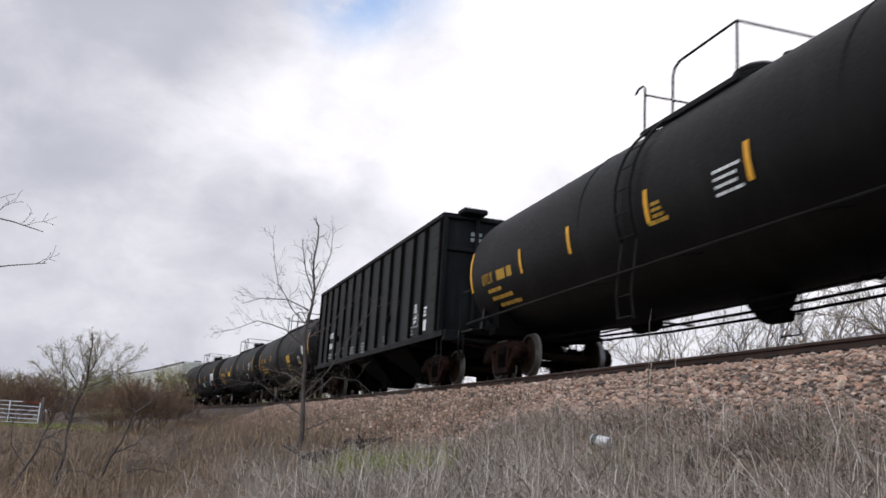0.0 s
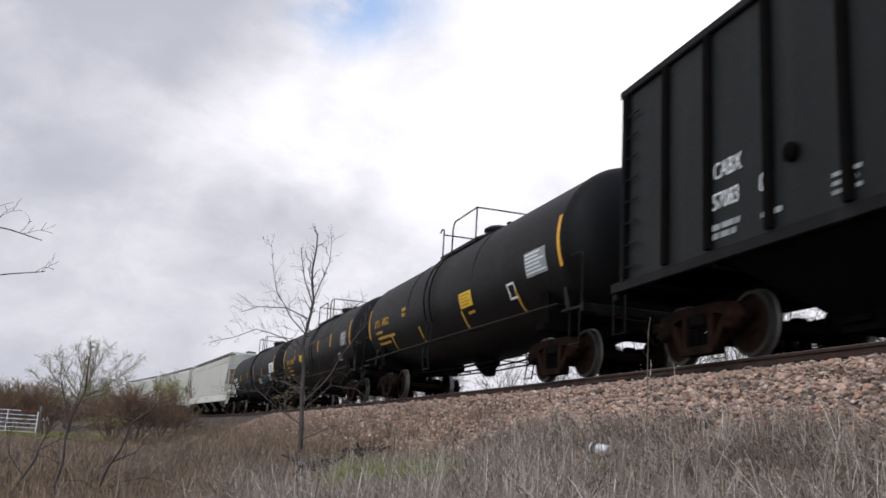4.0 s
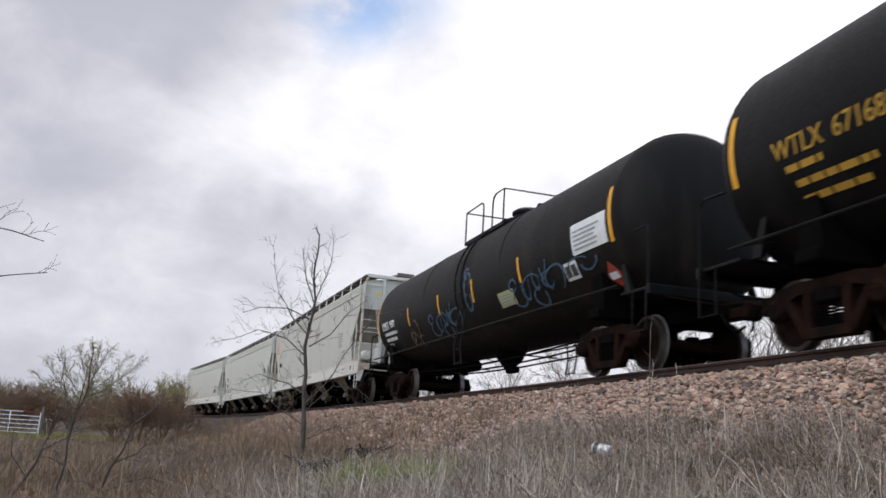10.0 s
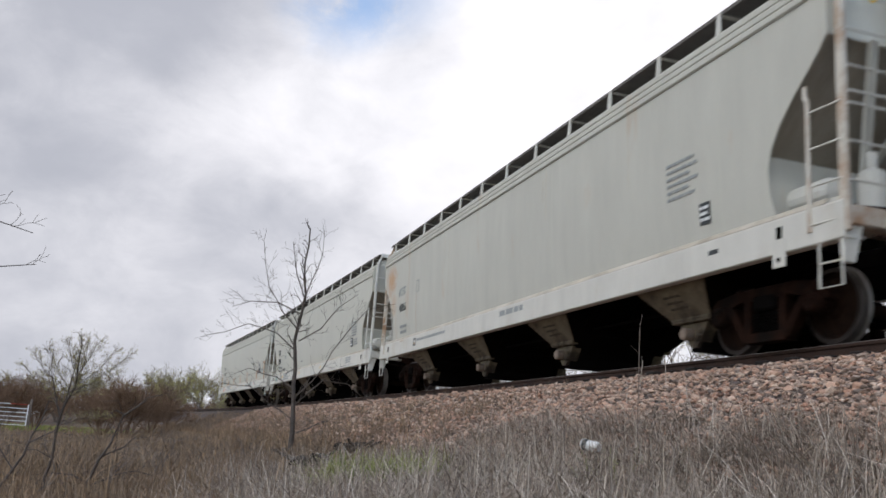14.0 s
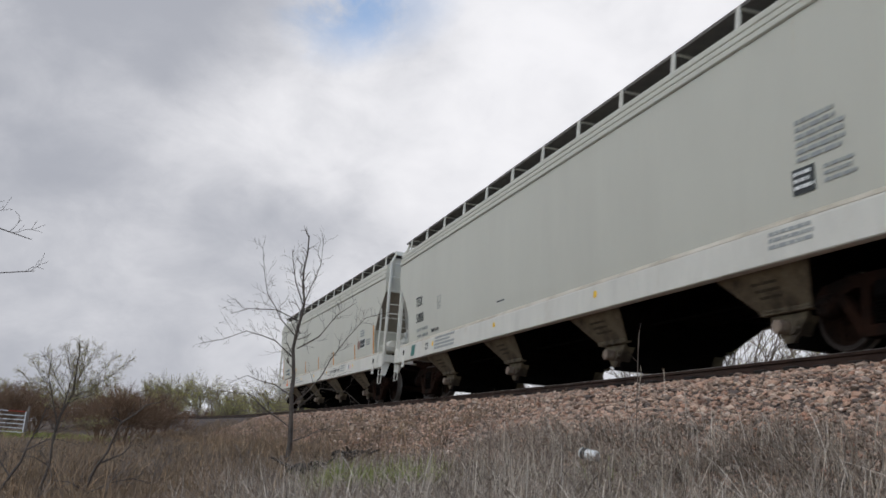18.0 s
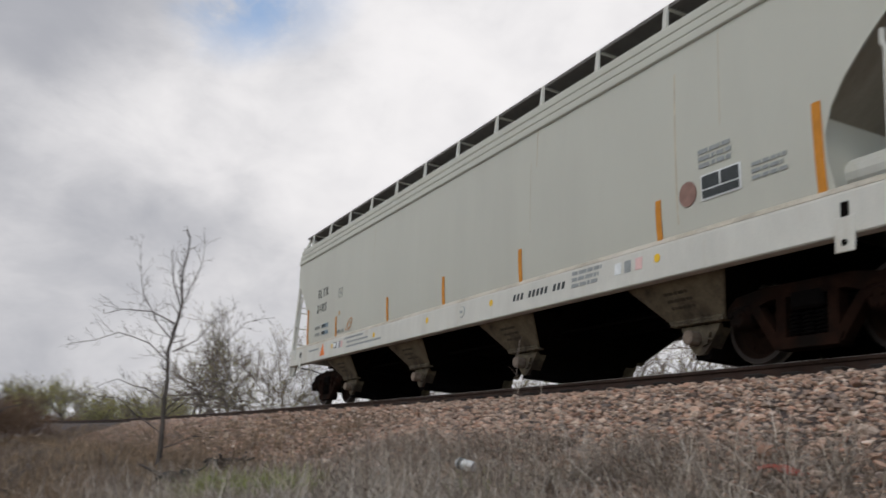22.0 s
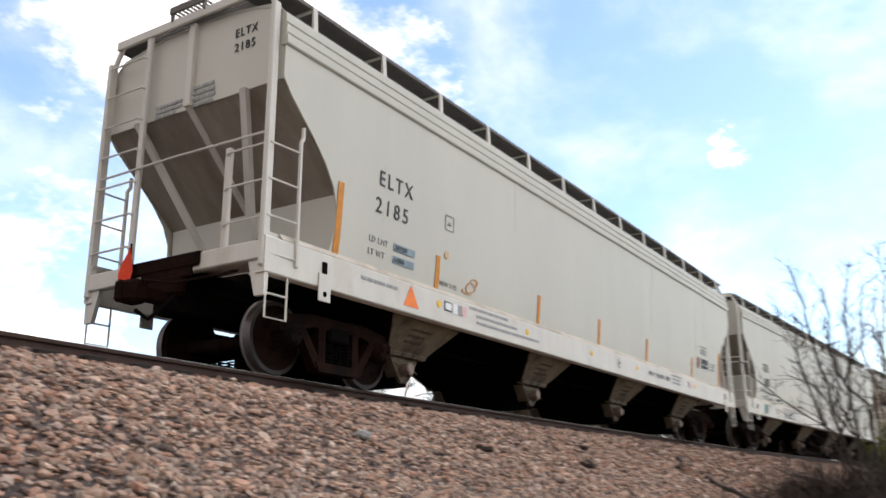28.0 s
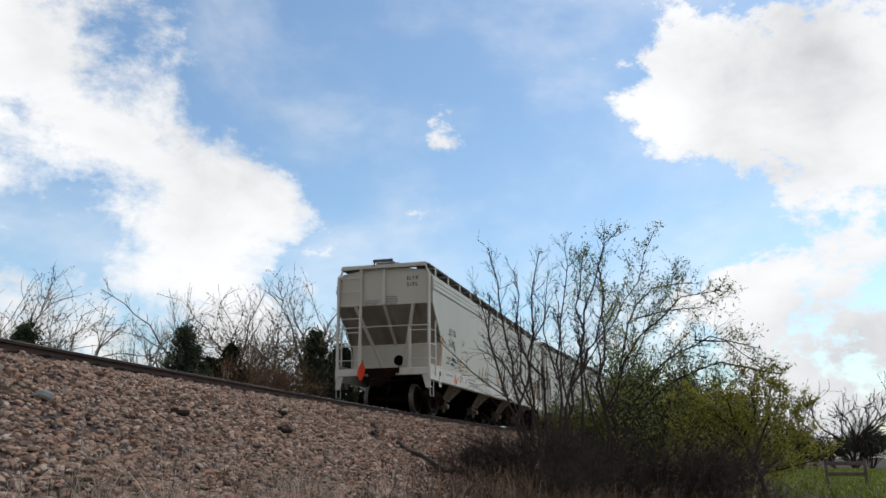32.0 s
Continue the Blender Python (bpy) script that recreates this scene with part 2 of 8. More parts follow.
M = dict(
    soil=material("soil", (0.070, 0.047, 0.032), 0.95, vary=0.35, scale=0.6, fine=30, bump=0.6, stain=(0.10, 0.070, 0.048), stain_at=(0.45, 0.65)),
    # bed colour kept dark to hold the shade in the gaps between stones
    bed=material("shaded_ballast_bed", (0.062, 0.045, 0.038), 0.95, vary=0.45, scale=14, fine=45, bump=0.9, stain=(0.07, 0.05, 0.042), stain_at=(0.42, 0.62)),
    stone=material("granite_ballast", (0.40, 0.255, 0.18), 0.9, vary=0.2, scale=9, fine=70, bump=0.4, island=0.3,
                   island2=((0.42, 0.262, 0.185), (0.48, 0.355, 0.268), (0.19, 0.142, 0.117), (0.43, 0.295, 0.215), (0.39, 0.212, 0.142), (0.095, 0.077, 0.068), (0.37, 0.255, 0.19), (0.55, 0.435, 0.35))),
    stonep=material("granite_stone", (0.40, 0.255, 0.18), 0.9, vary=0.2, scale=9, fine=70, bump=0.4, rand=0.3,
                   island2=((0.42, 0.262, 0.185), (0.48, 0.355, 0.268), (0.19, 0.142, 0.117), (0.43, 0.295, 0.215), (0.39, 0.212, 0.142), (0.095, 0.077, 0.068), (0.37, 0.255, 0.19), (0.55, 0.435, 0.35))),
    rail=material("rail_steel", (0.050, 0.027, 0.019), 0.8, 0.2, vary=0.3, scale=5, fine=80, bump=0.3, stain=(0.045, 0.022, 0.015)),
    tread=material("worn_steel", (0.42, 0.40, 0.38), 0.35, 1.0, vary=0.15, scale=8, fine=90, bump=0.05),
    wood=material("sleeper_wood", (0.016, 0.012, 0.010), 0.95, vary=0.3, scale=4, fine=50, bump=0.5, stretch=(6, 1, 6), rand=0.25),
    hop=material("hopper_paint", (0.530, 0.514, 0.437), 0.5, vary=0.025, scale=0.9, fine=40, bump=0.03, stain=(0.480, 0.462, 0.395), stain_at=(0.5, 0.85), stretch=(1.2, 1.2, 0.3)),
    hop2=material("rusting_hopper_paint", (0.52, 0.502, 0.432), 0.6, vary=0.06, scale=1.0, fine=40, bump=0.08, stain=(0.50, 0.37, 0.25), stain_at=(0.62, 0.76), stretch=(2, 2, 0.5)),
    sill=material("sill_paint", (0.60, 0.575, 0.51), 0.55, vary=0.08, scale=2, fine=40, bump=0.06, stain=(0.50, 0.44, 0.35), stain_at=(0.58, 0.75), stretch=(1, 1, 0.4)),
    tuft=material("fresh_grass", (0.23, 0.25, 0.06), 0.8, vary=0.2, scale=3, fine=60, bump=0, island=0.35, island2=((0.32, 0.33, 0.10), (0.15, 0.19, 0.045))),
    buff=material("budding_twig", (0.20, 0.16, 0.115), 0.95, vary=0.2, scale=4, fine=60, bump=0.1),
    brush=material("thicket_twig", (0.17, 0.105, 0.065), 0.95, vary=0.25, scale=4, fine=60, bump=0.1),
    seam=material("dirty_seam", (0.44, 0.39, 0.31), 0.8, vary=0.3, scale=2, fine=30, bump=0.1, stain=(0.55, 0.50, 0.42), stain_at=(0.45, 0.65)),
    rusty=material("rusting_trim_paint", (0.55, 0.50, 0.42), 0.65, vary=0.12, scale=3, fine=40, bump=0.1, stain=(0.36, 0.22, 0.13), stain_at=(0.48, 0.66)),
    # slope sheets face down: their shade is put into this darker, blotched paint
    dingy=material("shaded_slope_paint", (0.30, 0.265, 0.215), 0.7, vary=0.15, scale=1.5, fine=40, bump=0.1, stain=(0.20, 0.165, 0.125), stain_at=(0.45, 0.7), stretch=(1, 2, 0.5)),
    worn=material("worn_wheel_tread", (0.20, 0.18, 0.165), 0.5, 0.9, vary=0.2, scale=6, fine=80, bump=0.1),
    rim=material("wheel_rim_steel", (0.034, 0.026, 0.022), 0.55, 0.6, vary=0.25, scale=6, fine=80, bump=0.1),
    # dusty tan, darkened further: the shade below the sill is in the colour
    dirtshade=material("shaded_dusty_outlet", (0.135, 0.104, 0.066), 0.85, vary=0.3, scale=5, fine=40, bump=0.15, stain=(0.050, 0.036, 0.025), stain_at=(0.46, 0.64)),
    smudge=material("worn_dark_stencil", (0.060, 0.045, 0.030), 0.9, vary=0.4, scale=9, fine=40, bump=0.05),
    litter=material("dead_leaf", (0.085, 0.052, 0.036), 0.9, vary=0.3, scale=4, fine=60, bump=0, island=0.3),
    darktwig=material("dark_twig", (0.060, 0.046, 0.038), 0.95, vary=0.3, scale=4, fine=60, bump=0.2),
    panel=material("gondola_sheet_black", (0.0078, 0.0088, 0.0088), 0.6, spec=0.2, vary=0.25, scale=1.5, fine=30, bump=0.08, stain=(0.016, 0.016, 0.0155), stain_at=(0.52, 0.75), stretch=(2, 2, 0.4)),
    cap=material("outlet_cap_paint", (0.20, 0.15, 0.115), 0.7, vary=0.25, scale=6, fine=40, bump=0.1, stain=(0.30, 0.26, 0.22), stain_at=(0.5, 0.7), rand=0.2),
    # near black: the deep shade beneath the cars is put into this colour
    under=material("shade_black", (0.004, 0.0032, 0.0028), 0.95, vary=0.3, scale=3, fine=40, bump=0.2, spec=0.04),
    grate=material("galvanised_grating", (0.13, 0.118, 0.105), 0.7, 0.1, vary=0.15, scale=6, bump=0.1),
    black=material("tank_black", (0.0032, 0.003, 0.0028), 0.55, spec=0.14, vary=0.25, scale=1.2, fine=30, bump=0.1, stain=(0.010, 0.009, 0.008), stain_at=(0.5, 0.7), stretch=(2, 2, 0.5)),
    brown=material("tank_dusty_black", (0.0075, 0.0062, 0.0053), 0.6, spec=0.14, vary=0.25, scale=1.2, fine=30, bump=0.1, stain=(0.020, 0.0155, 0.012), stain_at=(0.5, 0.7), stretch=(2, 2, 0.5)),
    coal=material("gondola_black", (0.0042, 0.0042, 0.0044), 0.65, spec=0.16, vary=0.25, scale=1.5, fine=30, bump=0.1, stain=(0.014, 0.0135, 0.013), stain_at=(0.52, 0.7), stretch=(2, 2, 0.4)),
    rust=material("rusty_cast_iron", (0.016, 0.0072, 0.0045), 0.95, vary=0.4, scale=5, fine=60, bump=0.35, spec=0.05, stain=(0.007, 0.005, 0.004), stain_at=(0.45, 0.65)),
    wheel=material("wheel_iron", (0.017, 0.009, 0.006), 0.9, 0.0, vary=0.3, scale=5, fine=60, bump=0.2, spec=0.05, stain=(0.008, 0.006, 0.005)),
    orange=material("reflector_orange", (0.58, 0.22, 0.02), 0.6, vary=0.15, scale=8, fine=60, bump=0.1),
    amber=material("reflector_amber", (0.75, 0.36, 0.02), 0.5, vary=0.1, scale=8, fine=60, bump=0.1),
    yellow=material("placard_yellow", (0.78, 0.47, 0.02), 0.5, vary=0.08, scale=8, bump=0.05),
    gold=material("stencil_gold", (0.45, 0.25, 0.03), 0.7, vary=0.2, scale=10, bump=0.05),
    white=material("stencil_white", (0.75, 0.75, 0.73), 0.6, vary=0.1, scale=10, bump=0.05),
    ink=material("stencil_black", (0.05, 0.055, 0.055), 0.7, vary=0.2, scale=12, bump=0.05),
    faint=material("stencil_grey", (0.30, 0.31, 0.30), 0.7, vary=0.15, scale=12, bump=0.05),
    flagorange=material("triangle_orange", (0.85, 0.20, 0.03), 0.6, vary=0.08, scale=8, bump=0.05),
    flag=material("flag_red", (0.75, 0.06, 0.02), 0.8, vary=0.1, scale=6, bump=0.1),
    bark=material("bark", (0.15, 0.12, 0.10), 0.95, vary=0.3, scale=4, fine=60, bump=0.6),
    stem=material("sapling_bark", (0.088, 0.070, 0.058), 0.95, vary=0.3, scale=4, fine=60, bump=0.4),
    twig=material("twig", (0.18, 0.14, 0.115), 0.95, vary=0.2, scale=4, fine=60, bump=0.2),
    leaf=material("spring_leaf", (0.20, 0.24, 0.05), 0.7, vary=0.2, scale=3, fine=60, bump=0, island=0.3),
    straw=material("pale_straw", (0.46, 0.38, 0.30), 0.9, vary=0.15, scale=2, fine=60, bump=0, island=0.25, island2=((0.58, 0.50, 0.42), (0.34, 0.26, 0.19))),
    weed=material("brown_weed", (0.25, 0.155, 0.086), 0.95, vary=0.38, scale=0.55, fine=60, bump=0, island=0.35, island2=((0.37, 0.26, 0.16), (0.13, 0.084, 0.052), (0.28, 0.19, 0.115))),
    blue=material("spray_paint_blue", (0.055, 0.10, 0.15), 0.5, vary=0.3, scale=5, fine=60, bump=0),
    pale=material("placard_faded", (0.42, 0.42, 0.22), 0.6, vary=0.15, scale=8, bump=0.05),
    pink=material("sticker_pink", (0.70, 0.45, 0.42), 0.6, vary=0.1, scale=8, bump=0.05),
    tin=material("drink_can", (0.72, 0.72, 0.70), 0.4, 0.3, vary=0.2, scale=20, bump=0.1),
    rubber=material("black_rubber", (0.015, 0.014, 0.014), 0.7, vary=0.2, scale=8, bump=0.2),
    red=material("red_plastic", (0.35, 0.05, 0.03), 0.6, vary=0.2, scale=8, bump=0.1),
    rot=material("rotten_wood", (0.045, 0.035, 0.028), 0.95, vary=0.4, scale=5, fine=50, bump=0.7),
    lime=material("new_leaf", (0.27, 0.255, 0.03), 0.7, vary=0.2, scale=3, fine=60, bump=0, island=0.35),
    bud=material("leaf_bud", (0.36, 0.33, 0.10), 0.8, vary=0.2, scale=3, fine=60, bump=0, island=0.35),
    mat=material("matted_grass", (0.235, 0.183, 0.142), 0.9, vary=0.3, scale=0.8, fine=60, bump=0, island=0.3, island2=((0.40, 0.33, 0.27), (0.14, 0.104, 0.077), (0.29, 0.23, 0.18))),
    dry=material("dry_grass", (0.165, 0.116, 0.080), 0.9, vary=0.35, scale=0.6, fine=60, bump=0, island=0.3, island2=((0.27, 0.205, 0.15), (0.095, 0.063, 0.043), (0.20, 0.145, 0.10))),
    green=material("new_grass", (0.25, 0.31, 0.055), 0.8, vary=0.2, scale=3, fine=60, bump=0, island=0.3),
    cedar=material("cedar_leaf", (0.035, 0.05, 0.025), 0.85, vary=0.3, scale=3, fine=60, bump=0, island=0.3),
    gatew=material("gate_white", (0.75, 0.75, 0.73), 0.5, vary=0.08, scale=5, bump=0.05),
    gater=material("gate_red", (0.40, 0.05, 0.03), 0.5, vary=0.1, scale=5, bump=0.05),
)


def rust_cloud(m, middle, size, colour):
    """Adds a ragged patch of rust round one place on a painted side."""
    nt = m.node_tree
    N, L = nt.nodes.new, nt.links.new
    shader = nt.nodes["Principled BSDF"]
    was = shader.inputs["Base Color"].links[0].from_socket
    tc = N("ShaderNodeTexCoord")
    mp = N("ShaderNodeMapping")
    mp.vector_type = "TEXTURE"
    mp.inputs["Location"].default_value, mp.inputs["Scale"].default_value = middle, size
    L(tc.outputs["Object"], mp.inputs[0])
    far = N("ShaderNodeVectorMath")
    far.operation = "LENGTH"
    L(mp.outputs[0], far.inputs[0])
    ns = N("ShaderNodeTexNoise")
    ns.inputs["Scale"].default_value, ns.inputs["Detail"].default_value, ns.inputs["Roughness"].default_value = 5.0, 8, 0.65
    L(tc.outputs["Object"], ns.inputs["Vector"])
    add = N("ShaderNodeMath")
    add.operation = "MULTIPLY_ADD"
    L(ns.outputs[0], add.inputs[0])
    add.inputs[1].default_value = -1.6
    L(far.outputs["Value"], add.inputs[2])
    span = N("ShaderNodeMapRange")
    for i, k in enumerate((0.12, -0.62, 0.0, 0.85)):
        span.inputs[i + 1].default_value = k
    L(add.outputs[0], span.inputs[0])
    mx = N("ShaderNodeMix")
    mx.data_type = "RGBA"
    L(span.outputs[0], mx.inputs[0])
    L(was, mx.inputs[6])
    mx.inputs[7].default_value = (*colour, 1)
    L(mx.outputs[2], shader.inputs["Base Color"])


rust_cloud(M["hop2"], (-8.90, -1.62, 3.35), (0.75, 1.2, 0.62), (0.50, 0.27, 0.12))
rust_cloud(M["hop2"], (-8.60, -1.60, 2.55), (0.45, 1.2, 0.55), (0.52, 0.38, 0.26))

# ---- mesh helpers ----
class Geo:
    """Collects vertices and faces for one mesh."""

    def __init__(self):
        self.v, self.f = [], []

    def add(self, verts, faces):
        n = len(self.v)
        self.v += [tuple(p) for p in verts]
        self.f += [tuple(n + i for i in f) for f in faces]
        return self

    def box(self, c, s, ch=0.0, m=None):
        """A box of size s round c, its edges chamfered by ch, turned by m."""
        hx, hy, hz = (k / 2 for k in s)
        ch = min(ch, hx * 0.6, hy * 0.6, hz * 0.6)
        if ch <= 0:
            vs = [(x, y, z) for x in (-hx, hx) for y in (-hy, hy) for z in (-hz, hz)]
            fs = [(0, 1, 3, 2), (4, 6, 7, 5), (0, 4, 5, 1), (2, 3, 7, 6), (0, 2, 6, 4), (1, 5, 7, 3)]
        else:
            bm = bmesh.new()
            bmesh.ops.create_cube(bm, size=1.0)
            bmesh.ops.scale(bm, vec=s, verts=bm.verts)
            bmesh.ops.bevel(bm, geom=bm.edges[:], offset=ch, segments=1, affect="EDGES")
            bm.verts.index_update()
            vs = [tuple(q.co) for q in bm.verts]
            fs = [tuple(q.index for q in f.verts) for f in bm.faces]
            bm.free()
        t = Matrix.Translation(c) @ (m or Matrix())
        return self.add([t @ Vector(p) for p in vs], fs)

    def tube(self, pts, r, n=8, r2=None, cap=True):
        pts = [Vector(p) for p in pts]
        k = len(pts)
        vs, fs, up = [], [], None
        for i, p in enumerate(pts):
            d = (pts[min(i + 1, k - 1)] - pts[max(i - 1, 0)]).normalized()
            if up is None:
                up = d.orthogonal().normalized()
            up = (up - d * up.dot(d)).normalized()
            s = d.cross(up)
            rr = r if r2 is None else r + (r2 - r) * i / (k - 1)
            vs += [p + (up * math.cos(a) + s * math.sin(a)) * rr for a in (2 * math.pi * j / n for j in range(n))]
        for i in range(k - 1):
            for j in range(n):
                a, b = i * n + j, i * n + (j + 1) % n
                fs.append((a, b, b + n, a + n))
        if cap:
            fs += [tuple(range(n))[::-1], tuple(range((k - 1) * n, k * n))]
        return self.add(vs, fs)

    def prism(self, poly, axis, a, b):
        """A polygon drawn in the plane across the axis, drawn out along it from a to b."""
        put = {"x": lambda p, k: (k, p[0], p[1]), "y": lambda p, k: (p[0], k, p[1]), "z": lambda p, k: (p[0], p[1], k)}[axis]
        n = len(poly)
        vs = [put(p, a) for p in poly] + [put(p, b) for p in poly]
        fs = [tuple(range(n))[::-1], tuple(range(n, 2 * n))] + [(i, (i + 1) % n, n + (i + 1) % n, n + i) for i in range(n)]
        return self.add(vs, fs)

    def sheet(self, rows, off):
        """A sheet over a grid of points, as thick as the offset."""
        n, m = len(rows), len(rows[0])
        top = [Vector(p) for r in rows for p in r]
        off = Vector(off)
        vs = top + [p + off for p in top]
        q = n * m
        fs = []
        for i in range(n - 1):
            for j in range(m - 1):
                a = i * m + j
                fs += [(a, a + 1, a + m + 1, a + m), (q + a, q + a + m, q + a + m + 1, q + a + 1)]
        rim = [j for j in range(m)] + [i * m + m - 1 for i in range(1, n)] + [(n - 1) * m + j for j in range(m - 2, -1, -1)] + [i * m for i in range(n - 2, 0, -1)]
        fs += [(rim[(i + 1) % len(rim)], rim[i], q + rim[i], q + rim[(i + 1) % len(rim)]) for i in range(len(rim))]
        return self.add(vs, fs)

    def lathe(self, prof, axis, c=(0, 0, 0), n=24):
        """Turns (radius, height) pairs round an axis through c."""
        c = Vector(c)
        e = {"x": (Vector((0, 1, 0)), Vector((0, 0, 1)), Vector((1, 0, 0))), "y": (Vector((0, 0, 1)), Vector((1, 0, 0)), Vector((0, 1, 0))), "z": (Vector((1, 0, 0)), Vector((0, 1, 0)), Vector((0, 0, 1)))}[axis]
        vs, fs = [], []
        for r, h in prof:
            vs += [c + e[2] * h + (e[0] * math.cos(a) + e[1] * math.sin(a)) * r for a in (2 * math.pi * j / n for j in range(n))]
        for i in range(len(prof) - 1):
            for j in range(n):
                a, b = i * n + j, i * n + (j + 1) % n
                fs.append((a, b, b + n, a + n))
        if prof[0][0] > 1e-4:
            fs.append(tuple(range(n))[::-1])
        if prof[-1][0] > 1e-4:
            fs.append(tuple(range((len(prof) - 1) * n, len(prof) * n)))
        return self.add(vs, fs)

    def mesh(self, name, mat, smooth=None):
        me = bpy.data.meshes.new(name)
        me.from_pydata(self.v, [], self.f)
        me.validate()
        bm = bmesh.new()
        bm.from_mesh(me)
        if len(bm.faces) < 20000:
            bmesh.ops.recalc_face_normals(bm, faces=bm.faces)
        bm.to_mesh(me)
        bm.free()
        me.materials.append(mat)
        if smooth:
            me.polygons.foreach_set("use_smooth", [True] * len(me.polygons))
            me.set_sharp_from_angle(angle=radians(smooth))
        return me


def raw_mesh(name, verts, faces, mat, smooth=False):
    """A mesh straight from arrays: faces is an array of triangles or of quads."""
    verts, faces = np.asarray(verts, dtype=np.float32), np.asarray(faces, dtype=np.int32)
    me = bpy.data.meshes.new(name)
    n, k = faces.shape
    me.vertices.add(len(verts))
    me.vertices.foreach_set("co", verts.ravel())
    me.loops.add(n * k)
    me.loops.foreach_set("vertex_index", faces.ravel())
    me.polygons.add(n)
    me.polygons.foreach_set("loop_start", np.arange(n, dtype=np.int32) * k)
    me.polygons.foreach_set("use_smooth", np.full(n, smooth))
    me.update(calc_edges=True)
    me.materials.append(mat)
    return me


def hang(name, me, parent, m=None, label=""):
    ob = new(name, me)
    ob.parent = parent
    if m is not None:
        ob.matrix_basis = m
    return tagged(ob, label)


def part(name, g, mat, parent, label="", smooth=None, m=None):
    return hang(name, g.mesh(name, mat, smooth), parent, m, label)


def letters(text, size, mat, place, squeeze=1.0, gap=1.0):
    """Writing as thin raised letters: place(a, b, c) puts a point a along, b up, c out of the surface."""
    cu = bpy.data.curves.new("writing", "FONT")
    cu.body, cu.size, cu.extrude, cu.resolution_u, cu.space_character = text, size * 1.38, 0.004, 3, gap
    ob = bpy.data.objects.new("writing", cu)
    scene.collection.objects.link(ob)
    me = bpy.data.meshes.new_from_object(ob.evaluated_get(bpy.context.evaluated_depsgraph_get()))
    bpy.data.objects.remove(ob)
    for q in me.vertices:
        q.co = place(q.co.x * squeeze, q.co.y, q.co.z)
    me.materials.clear()
    me.materials.append(mat)
    return me


# ---- the line of the track ----
def line_y(x):
    return 7.983 - 1.2954e-3 * x * x + 0.7175e-3 * np.minimum(x + 20, 0) ** 2 - 0.5764e-3 * np.minimum(x + 55, 0) ** 2


def on_line(x):
    """The track's middle on the rail tops at x, and its heading."""
    e = 0.05
    return Vector((x, float(line_y(x)), RAIL)), math.atan2(float(line_y(x + e) - line_y(x - e)), 2 * e)


def off_line(x, y):
    """How far a place lies from the track's middle, and on which side: negative on the camera's."""
    h = (line_y(x + 0.1) - line_y(x - 0.1)) / 0.2
    return (y - line_y(x)) / np.sqrt(1 + h * h)

# ---- the train ----
CACHE = {}


def cached(key, build):
    if key not in CACHE:
        CACHE[key] = build()
    return CACHE[key]


WHEELS = []                 # wheelsets that turn, with their car's place in the train
WR = 0.457


def wheelset_mesh():
    g = Geo()
    for s in (-1, 1):
        y = s * 0.755
        prof = [(0.10, 0.09), (0.13, 0.085), (0.16, 0.03), (0.34, -0.005), (0.385, 0.02), (0.40, 0.066), (WR - 0.006, 0.066), (WR, -0.03), (WR + 0.004, -0.045), (WR + 0.026, -0.055), (WR + 0.026, -0.072), (0.40, -0.075), (0.37, -0.03), (0.2, -0.04), (0.13, -0.07), (0.10, -0.075)]
        g.lathe([(r, h * s) for r, h in prof], "y", (0, y, 0), 36)
    g.lathe([(0.085, -0.7), (0.085, 0.7)], "y", n=12)
    g.lathe([(0.075, -1.06), (0.075, 1.06)], "y", n=12)
    for s in (-1, 1):       # lettering and bosses on the wheel's face
        for k in range(3):
            a = k * 2.1
            g.box((math.cos(a) * 0.27, s * 0.80, math.sin(a) * 0.27), (0.05, 0.012, 0.02), 0, Matrix.Rotation(-a, 4, "Y"))
    me = g.mesh("wheelset", M["wheel"], 35)
    me.materials.append(M["rim"])
    me.materials.append(M["worn"])
    for f in me.polygons:       # the bright worn rim
        k = min(math.hypot(me.vertices[i].co.x, me.vertices[i].co.z) for i in f.vertices)
        if k > 0.398:
            f.material_index = 2 if k > 0.445 else 1
    return me


